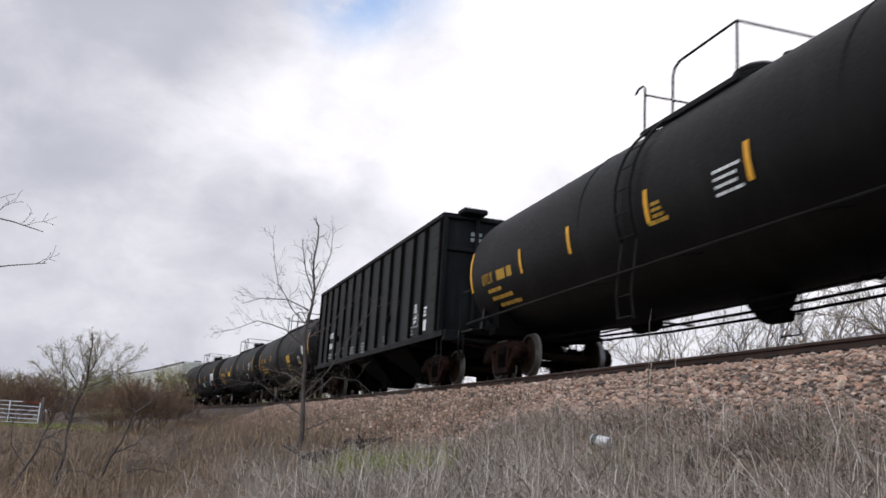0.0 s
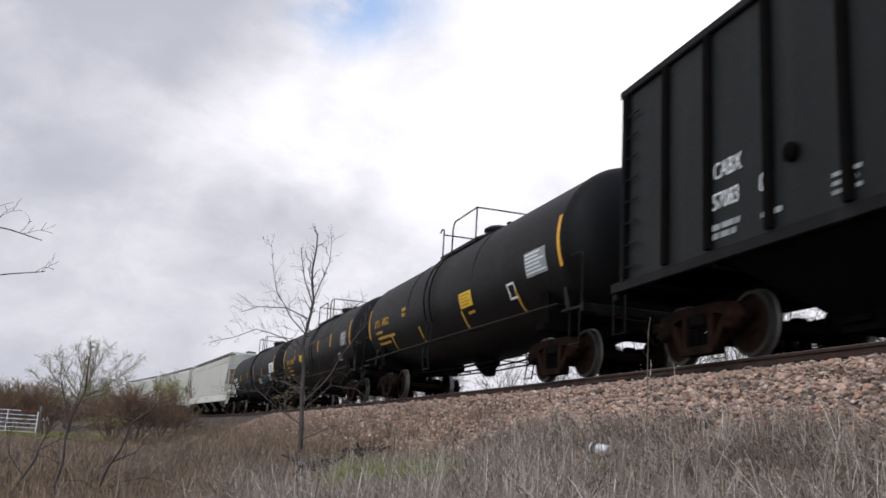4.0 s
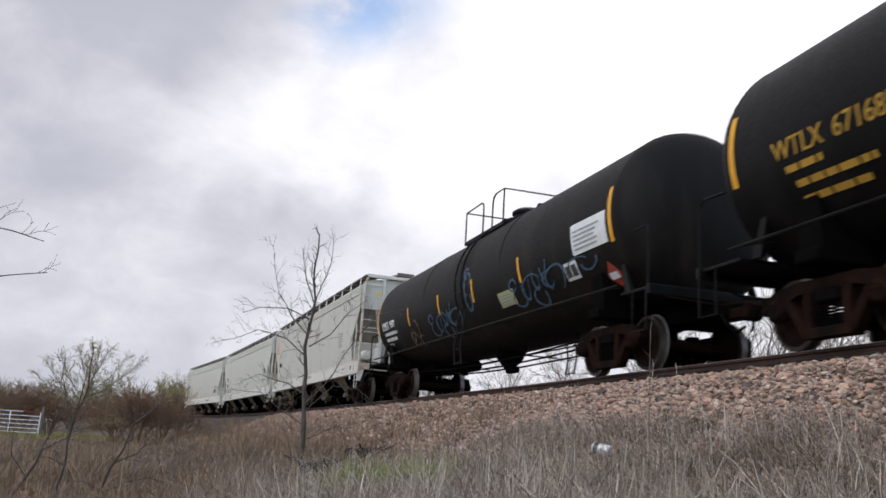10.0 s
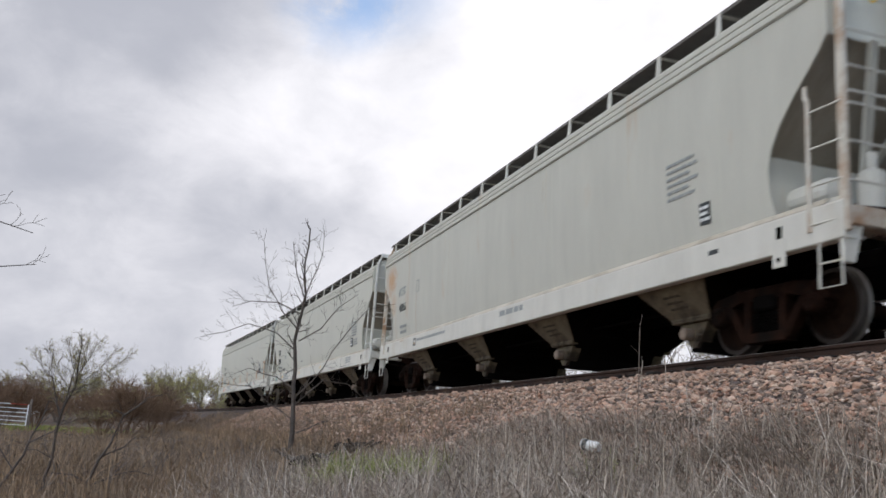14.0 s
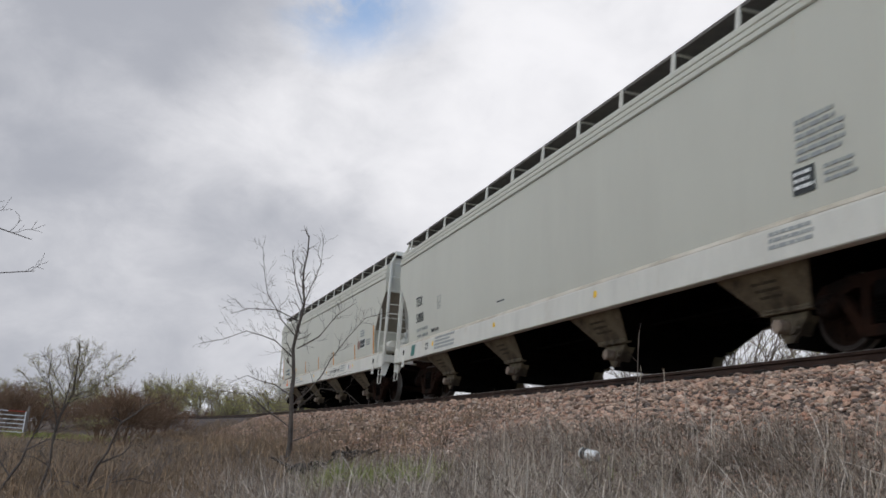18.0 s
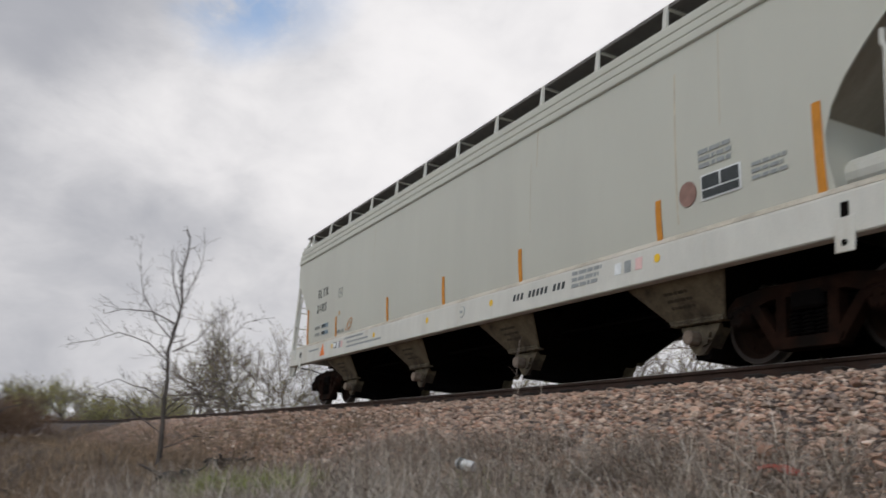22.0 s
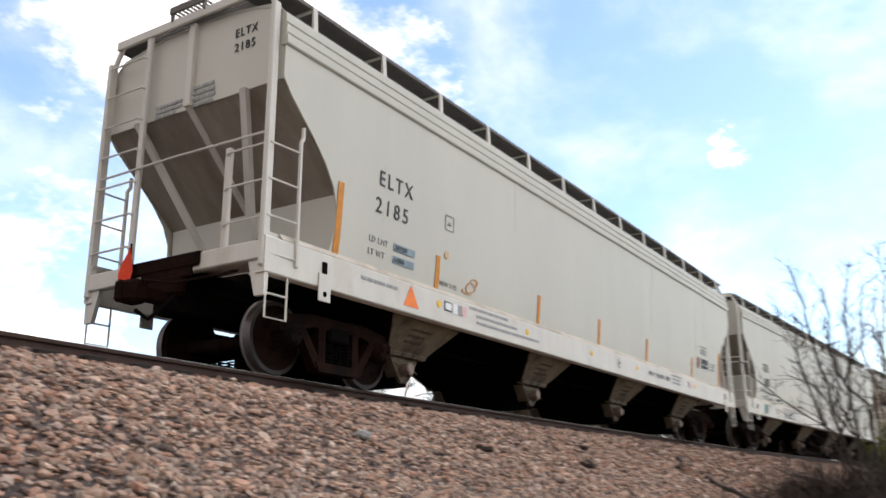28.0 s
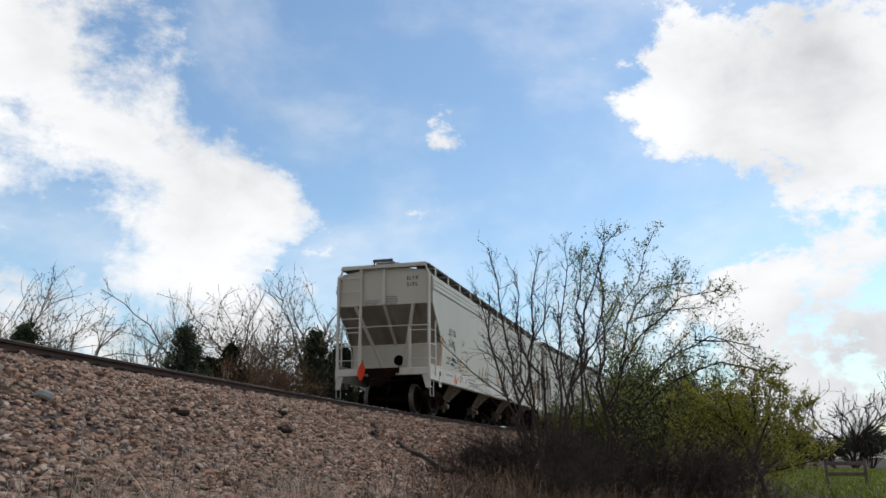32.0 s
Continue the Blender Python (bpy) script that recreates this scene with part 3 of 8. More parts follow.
def side_frame_mesh(s):
    """A cast three-piece truck's side frame with its two triangular windows and the spring opening."""
    g = Geo()
    y0, y1 = s * 0.94, s * 1.08
    up = [(-1.12, 0.60), (-0.98, 0.72), (-0.55, 0.78), (0.55, 0.78), (0.98, 0.72), (1.12, 0.60), (1.12, 0.50), (0.72, 0.56), (0.50, 0.63), (-0.50, 0.63), (-0.72, 0.56), (-1.12, 0.50)]
    g.prism(up, "y", y0, y1)
    for k in (-1, 1):
        g.prism([(k * 0.80, 0.60), (k * 0.66, 0.60), (k * 0.30, 0.14), (k * 0.44, 0.11)], "y", y0, y1)      # diagonal
        g.prism([(k * 0.40, 0.66), (k * 0.27, 0.66), (k * 0.27, 0.12), (k * 0.40, 0.12)], "y", y0, y1)      # column
        g.box((k * 0.895, s * 1.01, 0.52), (0.30, 0.2, 0.20), 0.03)                                     # pedestal roof
        g.lathe([(0.0, -0.01), (0.13, 0.0), (0.13, 0.12), (0.10, 0.16), (0.0, 0.17)] if s > 0 else [(0.0, 0.01), (0.13, 0.0), (0.13, -0.12), (0.10, -0.16), (0.0, -0.17)], "y", (k * 0.895, s * 1.0, WR), 16)
        for j in range(3):
            a = 0.52 + j * 2.09
            g.lathe([(0.022, 0.0), (0.022, 0.185 * s)], "y", (k * 0.895 + math.cos(a) * 0.07, s * 1.0, WR + math.sin(a) * 0.07), 6)
    g.prism([(-0.46, 0.20), (0.46, 0.20), (0.40, 0.08), (-0.40, 0.08)], "y", s * 0.90, s * 1.10)
    return g.mesh("side_frame", M["rust"], 40)


def spring_mesh():
    pts = [(0.07 * math.cos(a), 0.05 * math.sin(a), 0.2 + 0.25 * a / 37.7) for a in np.linspace(0, 37.7, 49)]
    return Geo().tube(pts, 0.015, 4).mesh("spring", M["under"], 40)


def truck(parent, x, dark=None):
    """One four-wheel truck under a car."""
    t = hang("truck", None, parent, Matrix.Translation((x, 0, 0)))
    for s in (-1, 1):
        hang("side_frame", cached(("frame", s), lambda: side_frame_mesh(s)), t)
        for k in (-0.17, 0.0, 0.17):
            hang("spring", cached("spring", spring_mesh), t, Matrix.Translation((k, s * 1.03, 0)))
        for k in (-0.415, 0.415):
            hang("brake_shoe", cached("shoe", lambda: Geo().box((0, 0, 0.42), (0.05, 0.12, 0.34), 0.02).mesh("brake_shoe", M["under"])), t, Matrix.Translation((k, s * 0.76, 0)))
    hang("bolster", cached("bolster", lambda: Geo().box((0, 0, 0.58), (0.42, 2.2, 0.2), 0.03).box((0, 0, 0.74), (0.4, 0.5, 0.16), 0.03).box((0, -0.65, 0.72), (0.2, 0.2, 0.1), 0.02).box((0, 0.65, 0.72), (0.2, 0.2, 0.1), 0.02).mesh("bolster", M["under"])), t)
    for k in (-1, 1):
        hang("brake_beam", cached(("beam", k), lambda: Geo().tube([(k * 0.5, -0.7, 0.36), (k * 0.42, 0, 0.38), (k * 0.5, 0.7, 0.36)], 0.035, 6).mesh("brake_beam", M["under"])), t)
    for k in (-0.895, 0.895):
        w = hang("wheelset", cached("wheelset", wheelset_mesh), t, Matrix.Translation((k, 0, WR)))
        WHEELS.append((w, k))
    return t


def coupler(parent, x, s):
    """Drawbar, knuckle and hoses at one end; s: +1 at the front."""
    g = Geo().box((x + s * 0.12, 0, 0.86), (0.55, 0.16, 0.18), 0.03).box((x + s * 0.42, 0.03, 0.86), (0.24, 0.28, 0.28), 0.05).box((x + s * 0.53, -0.12 * s, 0.86), (0.13, 0.11, 0.26), 0.04)
    c = part("coupler", g, M["rust"], parent)
    h = Geo().tube([(x + s * 0.15, -0.35, 0.82), (x + s * 0.3, -0.36, 0.66), (x + s * 0.45, -0.3, 0.5), (x + s * 0.56, -0.2, 0.60)], 0.025, 6)
    part("brake_hose", h, M["under"], c)
    part("cut_lever", Geo().tube([(x + s * 0.1, -1.3, 1.0), (x + s * 0.12, -0.9, 0.98), (x + s * 0.3, -0.5, 0.92), (x + s * 0.42, -0.1, 0.98)], 0.016, 6), M["rust"], c)
    return c


def bars(parent, name, mat, place, x0, z0, width, rows, h, pitch, seed):
    """Small writing that cannot be read: rows of short raised bars."""
    rnd = random.Random(seed)
    g = Geo()
    for r in range(rows):
        x = 0.0
        end = width * rnd.uniform(0.7, 1.0)
        while x < end:
            w = min(rnd.uniform(0.6, 2.4) * h * 1.6, end - x + 0.01)
            z = z0 - r * pitch
            q = [place(x0 + x + a * w, z + b * h, c) for c in (0.0, 0.005) for a, b in ((0, 0), (1, 0), (1, 1), (0, 1))]
            g.add(q, [(0, 1, 2, 3), (7, 6, 5, 4), (0, 4, 5, 1), (1, 5, 6, 2), (2, 6, 7, 3), (3, 7, 4, 0)])
            x += w + h * 0.55
    return tagged(part(name, g, mat, parent), kind="stuff")


def patch(g, place, x0, z0, w, h, out=0.006, m=6, base=0.001):
    """A thin plate that follows the surface, in m steps up it."""
    n = 2 * (m + 1)
    vs = [place(x, z0 + h * i / m, c) for c in (base, out) for i in range(m + 1) for x in (x0, x0 + w)]
    fs = []
    for i in range(m):
        a = 2 * i
        fs += [(a, a + 2, a + 3, a + 1), (n + a, n + a + 1, n + a + 3, n + a + 2), (a, n + a, n + a + 2, a + 2), (a + 1, a + 3, n + a + 3, n + a + 1)]
    fs += [(0, 1, n + 1, n), (n - 2, 2 * n - 2, 2 * n - 1, n - 1)]
    return g.add(vs, fs)


HSIDE = [(1.46, 1.500), (1.75, 1.535), (2.1, 1.560), (2.6, 1.590), (3.1, 1.610), (3.6, 1.622), (4.02, 1.626)]


def hop_y(z):
    zs, ys = zip(*HSIDE)
    return float(np.interp(z, zs, ys))


def hop_place(s):
    """Puts writing on a hopper's side; s: -1 the camera's side, on which it runs towards the front."""
    return lambda a, b, c: Vector((a if s < 0 else -a, s * (hop_y(b) + 0.006 + c), b))


def covered_hopper(name, length, label, paint, outlets=4, boards=13, trim=None, chord=3.88):
    """A four-bay covered hopper for plastic pellets, its middle over the origin, the rails at z = 0."""
    car = new(name)
    tagged(car, label, "freight car", "freight train")
    H = length / 2
    trim = trim or M["sill"]
    edge = [(4.02, H - 0.14), (3.38, H - 0.14), (3.2, H - 0.28), (3.0, H - 0.50), (2.8, H - 0.73), (2.55, H - 0.98), (2.3, H - 1.16), (2.05, H - 1.25), (1.75, H - 1.24), (1.46, H - 1.18)]
    cols = 18

    def uend(z):
        zs, us = zip(*edge[::-1])
        return float(np.interp(z, zs, us))

    zl = [1.46, 1.6, 1.75, 1.9, 2.05, 2.3, 2.55, 2.68, 2.8, 2.9, 3.0, 3.1, 3.2, 3.3, 3.38, 3.5, 3.75, 4.02]
    for s in (-1, 1):
        rows = []
        for z in zl:
            e = uend(z)
            rows.append([(x, s * hop_y(z), z) for x in np.linspace(-e, e, cols)])
        part("side_sheet", Geo().sheet(rows, (0, -s * 0.02, 0)), paint, car, smooth=40)
        # stepped top chord
        tier = (4.225 - chord) / 3
        for k in range(3):
            z = chord + k * tier
            y = 1.640 - k * 0.018
            part("top_chord", Geo().prism([(s * y, z), (s * (y + 0.018), z + 0.02), (s * (y + 0.018), z + tier - 0.03), (s * y, z + tier - 0.01), (s * (y - 0.08), z + tier - 0.002), (s * (y - 0.08), z)], "x", -H + 0.13, H - 0.13), paint, car)
        # side sill
        sill = Geo().prism([(s * 1.50, 1.42), (s * 1.565, 1.40), (s * 1.575, 1.38), (s * 1.575, 0.99), (s * 1.56, 0.975), (s * 1.44, 0.975), (s * 1.44, 1.0), (s * 1.545, 1.0), (s * 1.545, 1.36), (s * 1.44, 1.475), (s * 1.50, 1.475)], "x", -H + 0.02, H - 0.02)
        sl = part("side_sill", sill, M["sill"], car)
        part("sill_seam", Geo().prism([(s * 1.505, 1.477), (s * 1.567, 1.402), (s * 1.569, 1.408), (s * 1.508, 1.485)], "x", -H + 0.3, H - 0.3), M["seam"], sl, "grimy rust-brown seam above the sill")
        for k in (-1, 1):
            tab = Geo().box((k * (H - 1.03), s * 1.585, 0.98), (0.22, 0.02, 0.34), 0.03)
            part("jacking_tab", tab, M["sill"], sl)
            part("tab_hole", Geo().lathe([(0.0, 0), (0.035, 0), (0.035, 0.006), (0, 0.006)], "y", (k * (H - 1.03), s * 1.597, 0.90), 12), M["under"], sl)
            part("slot", Geo().box((k * (H - 1.03), s * 1.583, 1.21), (0.085, 0.02, 0.17), 0.02), M["under"], sl)
        # running board with its brackets
        rb = Geo()
        for y in np.linspace(0.93, 1.47, 17):
            rb.box((0, s * y, 4.625), (length - 0.3, 0.014, 0.045))
        for x in np.arange(-H + 0.2, H - 0.15, 0.105):
            rb.box((x, s * 1.205, 4.63), (0.014, 0.56, 0.022))
        tagged(part("running_board", rb, M["grate"], car, "dark galvanised roof walkway grating"), kind="stuff")
        part("board_edge", Geo().box((0, s * 1.495, 4.60), (length - 0.28, 0.02, 0.06), 0.005), M["grate"], car)
        br = []
        for i in range(boards):
            x = -H + 0.75 + (length - 1.5) * i / (boards - 1)
            me = cached(("bracket", s), lambda: Geo().prism([(s * 1.50, 4.20), (s * 1.55, 4.20), (s * 1.525, 4.61), (s * 1.507, 4.61)], "x", -0.04, 0.04).box((0, s * 1.2, 4.585), (0.04, 0.58, 0.025)).mesh("board_bracket", M["sill"]))
            hang("board_bracket", me, car, Matrix.Translation((x, 0, 0)))
    # roof
    rows = [[(x, y, z) for x in (-H + 0.14, 0, H - 0.14)] for y, z in ((-1.57, 4.26), (-1.45, 4.36), (-1.15, 4.45), (-0.6, 4.53), (0, 4.55), (0.6, 4.53), (1.15, 4.45), (1.45, 4.36), (1.57, 4.26))]
    part("roof", Geo().sheet(rows, (0, 0, -0.02)), paint, car, smooth=50)
    hatch = cached("hatch", lambda: Geo().lathe([(0.30, 0), (0.30, 0.10), (0.33, 0.10), (0.33, 0.14), (0.1, 0.19), (0, 0.19)], "z", n=16).mesh("hatch", M["sill"], 40))
    for i in range(10):
        hang("hatch", hatch, car, Matrix.Translation((-H + 1.5 + (length - 3) * i / 9, 0, 4.53)))
    # ends
    for k in (-1, 1):
        X = lambda u: k * (H - u)
        def across(u, z0, z1, u1, mat, name, w0=1.60, w1=1.58, lab=""):
            return part(name, Geo().sheet([[(X(u), y * w0, z0) for y in (-1, -0.5, 0, 0.5, 1)], [(X(u1), y * w1, z1) for y in (-1, -0.5, 0, 0.5, 1)]], (-k * 0.02, 0, 0)), mat, car, lab)
        top = Geo().sheet([[(X(0.15), y, 3.36) for y in (-1.60, -0.8, 0, 0.8, 1.60)], [(X(0.15), y, 4.22) for y in (-1.60, -0.8, 0, 0.8, 1.60)], [(X(0.15), y, z) for y, z in ((-1.42, 4.42), (-0.8, 4.52), (0, 4.56), (0.8, 4.52), (1.42, 4.42))]], (-k * 0.02, 0, 0))
        part("end_panel", top, paint, car)
        across(0.16, 3.37, 2.0, 1.56, M["dingy"], "slope_sheet", 1.58, 1.53)
        across(1.30, 1.44, 2.27, 1.30, paint, "end_web", 1.49, 1.52)
        for y in (-0.98, 0.98):
            foot_y = y * 0.32
            part("end_post", Geo().add([(X(u + e), yy + d, z) for u, yy, z in ((0.13, y, 3.37), (1.12, foot_y, 1.33)) for e, d in ((-0.04, -0.05), (-0.04, 0.05), (0.04, 0.05), (0.04, -0.05))], [(0, 1, 5, 4), (1, 2, 6, 5), (2, 3, 7, 6), (3, 0, 4, 7), (3, 2, 1, 0), (4, 5, 6, 7)]), M["sill"], car)
        part("end_rib", Geo().box((X(0.12), 0, 3.96), (0.08, 0.11, 1.18), 0.01), M["sill"], car)
        part("grab_post", Geo().box((X(0.05), -k * 0.76, 2.95), (0.06, 0.09, 3.3), 0.012), M["sill"], car)
        part("slope_rib", Geo().prism([(X(0.10), 3.38), (X(0.18), 3.38), (X(1.57), 2.0), (X(1.49), 2.0)], "y", -0.04, 0.04), M["sill"], car)
        part("end_platform", Geo().box((X(0.42), 0, 1.30), (0.8, 2.0, 0.05), 0.01).box((X(0.06), 0, 1.24), (0.12, 3.05, 0.22), 0.015), trim, car)
        part("coupler_plate", Geo().box((X(0.30), 0.1, 1.345), (0.62, 1.35, 0.03), 0.008).box((X(-0.02), 0.1, 1.27), (0.05, 1.35, 0.17), 0.015), M["rust"], car, "rusty coupler platform plate")
        part("striker", Geo().box((X(0.0), 0, 1.17), (0.06, 0.9, 0.20), 0.02).box((X(0.02), 0, 1.0), (0.12, 0.6, 0.26), 0.04), M["rust"], car, "rusty draft gear housing")
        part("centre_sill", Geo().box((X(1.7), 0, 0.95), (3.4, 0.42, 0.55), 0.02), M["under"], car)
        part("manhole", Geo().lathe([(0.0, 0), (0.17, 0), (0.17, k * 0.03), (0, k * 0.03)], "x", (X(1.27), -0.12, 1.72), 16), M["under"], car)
        part("end_walkway", Geo().box((X(0.03), 0, 4.60), (0.05, 2.86, 0.13), 0.012), M["sill"], car)
        slat = cached(("end_slat", k), lambda: Geo().box((0, 0, 0), (0.014, 2.88, 0.035)).mesh("walkway_slat", M["grate"]))
        for j in range(9):
            hang("walkway_slat", slat, car, Matrix.Translation((X(0.09 + j * 0.055), 0, 4.625)))
        hood = Geo()
        for y in np.linspace(-0.30, 0.30, 9):
            hood.box((X(0.28), y, 4.76), (0.62, 0.012, 0.03))
        for u in (-0.02, 0.28, 0.58):
            hood.box((X(u), 0, 4.745), (0.03, 0.66, 0.04))
        hood.box((X(-0.02), 0, 4.79), (0.03, 0.66, 0.06)).box((X(0.58), 0, 4.79), (0.03, 0.66, 0.06))
        hood.box((X(0.0), -0.3, 4.68), (0.04, 0.03, 0.1)).box((X(0.0), 0.3, 4.68), (0.04, 0.03, 0.1))
        part("crossover_grating", hood, M["grate"], car)
        part("handrail", Geo().tube([(X(0.02), -1.5, 2.65), (X(0.0), 0, 2.66), (X(0.02), 1.5, 2.65)], 0.016, 6), M["sill"], car)
        for s in (-1, 1):
            post = Geo().tube([(X(0.04), s * 1.52, 1.1), (X(0.05), s * 1.52, 4.15), (X(0.06), s * 1.49, 4.33), (X(0.08), s * 1.38, 4.60)], 0.036, 8)
            post.box((X(0.05), s * 1.52, 2.7), (0.12, 0.075, 3.3), 0.015)
            part("corner_post", post, trim, car)
            tall = s * k < 0
            inner = 0.76 if tall else 0.89
            stile = Geo().box((X(0.05), s * 0.89, 1.93), (0.07, 0.09, 1.30), 0.012) if not tall else Geo().box((X(0.05), s * 0.80, 2.9), (0.03, 0.03, 3.0), 0.006)
            lad = part("end_ladder", stile, trim, car)
            rung = cached(("rung", k, s), lambda: Geo().tube([(0, s * 1.52, -0.03), (0, s * 1.50, 0), (0, s * (inner + 0.03), 0), (0, s * inner, -0.03)], 0.015, 6).mesh("rung", M["sill"]))
            for i in range(7 if tall else 3):
                hang("rung", rung, lad, Matrix.Translation((X(0.0), 0, 1.62 + i * 0.44)))
            lad = part("side_ladder", Geo().tube([(X(0.52), s * 1.585, 1.12), (X(0.52), s * 1.585, 2.66), (X(0.56), s * 1.58, 2.72), (X(0.56), s * 1.58, 2.86)], 0.028, 6), trim, car)
            rung = cached(("side_rung", k, s), lambda: Geo().tube([(0, s * 1.56, 0), (-k * 0.48, s * 1.585, 0)], 0.013, 6).mesh("rung", M["sill"]))
            for i in range(4):
                hang("rung", rung, lad, Matrix.Translation((X(0.04), 0, 1.20 + i * 0.44)))
            part("stirrup", Geo().tube([(X(0.08), s * 1.55, 1.05), (X(0.08), s * 1.55, 0.48), (X(0.42), s * 1.55, 0.48), (X(0.42), s * 1.55, 1.05)], 0.014, 6).tube([(X(0.08), s * 1.55, 0.75), (X(0.42), s * 1.55, 0.75)], 0.012, 6), M["sill"], car)
            part("corner_gusset", Geo().prism([(s * 1.56, 1.14), (s * 1.30, 1.14), (s * 1.42, 0.72), (s * 1.56, 0.72)], "x", X(0.04), X(0.10)), M["sill"], car)
        coupler(car, X(0.0), k)
    # brake gear stands on the front end's platform
    bx = H - 0.85
    part("air_reservoir", Geo().lathe([(0, -0.4), (0.15, -0.37), (0.19, -0.3), (0.19, 0.3), (0.15, 0.37), (0, 0.4)], "x", (bx - 0.2, -1.05, 1.72), 16), M["sill"], car)
    part("brake_cylinder", Geo().lathe([(0, -0.28), (0.16, -0.26), (0.16, 0.2), (0.06, 0.26), (0.06, 0.45), (0, 0.46)], "z", (H - 0.45, -0.75, 1.72), 16), M["sill"], car)
    part("brake_wheel", Geo().lathe([(0.27, -0.015), (0.29, 0), (0.27, 0.015)], "x", (H - 0.06, 0.6, 2.6), 24).tube([(H - 0.06, 0.33, 2.6), (H - 0.06, 0.87, 2.6)], 0.015, 6).tube([(H - 0.06, 0.6, 2.33), (H - 0.06, 0.6, 2.87)], 0.015, 6), M["sill"], car)
    gear = part("brake_gear", Geo().box((H - 0.30, 0.28, 2.02), (0.30, 0.34, 0.42), 0.05).box((H - 0.22, -0.28, 1.62), (0.16, 0.14, 0.62), 0.03).tube([(H - 0.28, 0.28, 1.85), (H - 0.34, 0.20, 1.36)], 0.035, 8).tube([(H - 0.2, -0.55, 2.15), (H - 0.18, -0.1, 2.22), (H - 0.2, 0.2, 2.1)], 0.028, 8), trim, car, "grimy brake gear on the end platform")
    part("chain_wheel", Geo().lathe([(0.0, 0.05), (0.15, 0.04), (0.17, 0.0), (0.15, -0.04), (0.0, -0.05)], "x", (H - 0.10, 0.28, 2.05), 18), M["rusty"], gear)
    part("bell_crank", Geo().prism([(-0.15, 1.38), (0.25, 1.40), (0.10, 1.85), (0.02, 1.9), (-0.05, 1.6)], "x", H - 0.46, H - 0.42), M["rust"], gear)
    part("air_line", Geo().tube([(H - 0.25, -1.2, 1.42), (H - 0.22, -0.6, 1.46), (H - 0.3, 0.1, 1.42), (H - 0.5, 0.5, 1.5)], 0.022, 6), M["rust"], gear)
    # discharge bays
    pitch = (length - 3.56 - 3.63) / (outlets - 1)
    for i in range(outlets):
        x = -H + 3.56 + pitch * i
        for s in (-1, 1):
            hang("bay_side", cached(("bay_side", s), lambda: Geo().sheet([[(-0.90, s * 1.45, 1.03), (0.0, s * 1.45, 1.03), (0.90, s * 1.45, 1.03)], [(-0.44, s * 1.0, 0.53), (0, s * 1.0, 0.53), (0.44, s * 1.0, 0.53)]], (0, -s * 0.02, 0)).mesh("bay_side", M["dirtshade"])), car, Matrix.Translation((x, 0, 0)))
            bars(car, "worn_writing", M["smudge"], lambda a, b, c: Vector((a if s < 0 else -a, s * (1.0 + (b - 0.53) * 0.9 + 0.005 + c), b)), (x if s < 0 else -x) - 0.28, 0.84, 0.5, 3, 0.03, 0.075, int(x * 7) + 40)
        # bay slopes and bottoms take the near black that holds the underside's shade
        for k in (-1, 1):
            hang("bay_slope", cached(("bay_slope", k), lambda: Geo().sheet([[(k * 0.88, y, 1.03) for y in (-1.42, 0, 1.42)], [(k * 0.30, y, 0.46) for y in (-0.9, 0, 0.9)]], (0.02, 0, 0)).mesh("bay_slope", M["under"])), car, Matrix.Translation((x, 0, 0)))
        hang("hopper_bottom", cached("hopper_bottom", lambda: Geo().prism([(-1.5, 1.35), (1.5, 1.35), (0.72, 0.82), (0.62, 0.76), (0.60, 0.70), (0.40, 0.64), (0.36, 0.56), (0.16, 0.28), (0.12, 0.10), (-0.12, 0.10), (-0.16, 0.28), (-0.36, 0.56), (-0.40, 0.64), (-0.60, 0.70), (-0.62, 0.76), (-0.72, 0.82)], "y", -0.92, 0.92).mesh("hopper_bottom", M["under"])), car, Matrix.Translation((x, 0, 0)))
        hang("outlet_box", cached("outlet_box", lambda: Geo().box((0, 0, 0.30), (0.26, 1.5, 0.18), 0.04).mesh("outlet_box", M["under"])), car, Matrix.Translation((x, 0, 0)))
        for s in (-1, 1):
            def outlet_mesh():
                g = Geo().prism([(-0.34, 0.50), (0.34, 0.50), (0.18, 0.26), (0.07, 0.15), (-0.07, 0.15), (-0.18, 0.26)], "y", s * 0.78, s * 0.97)
                g.box((0, s * 0.98, 0.53), (0.92, 0.12, 0.03), 0.008)
                g.tube([(-0.46, s * 1.04, 0.56), (0.46, s * 1.04, 0.56)], 0.016, 6)
                for dx in (-0.36, -0.12, 0.12, 0.36):
                    g.box((dx, s * 1.02, 0.55), (0.05, 0.07, 0.10), 0.01)
                g.prism([(0.10, 0.42), (0.20, 0.40), (0.16, 0.26), (0.08, 0.24)], "y", s * 0.97, s * 1.01)
                g.tube([(0.08, s * 0.99, 0.36), (0.26, s * 1.02, 0.30)], 0.014, 5).tube([(-0.26, s * 0.99, 0.42), (-0.16, s * 1.02, 0.36)], 0.014, 5)
                return g.mesh("outlet", M["dirtshade"])
            o = hang("outlet", cached(("outlet", s), outlet_mesh), car, Matrix.Translation((x, 0, 0)))
            hang("outlet_cap", cached(("outlet_cap", s), lambda: Geo().lathe([(0.0, 0), (0.075, 0), (0.088, 0.02 * s), (0.088, 0.16 * s), (0.07, 0.175 * s), (0, 0.175 * s)], "y", (-0.05, s * 0.96, 0.34), 18).mesh("outlet_cap", M["cap"], 40)), o)
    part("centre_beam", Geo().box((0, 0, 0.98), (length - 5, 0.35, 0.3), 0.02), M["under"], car)
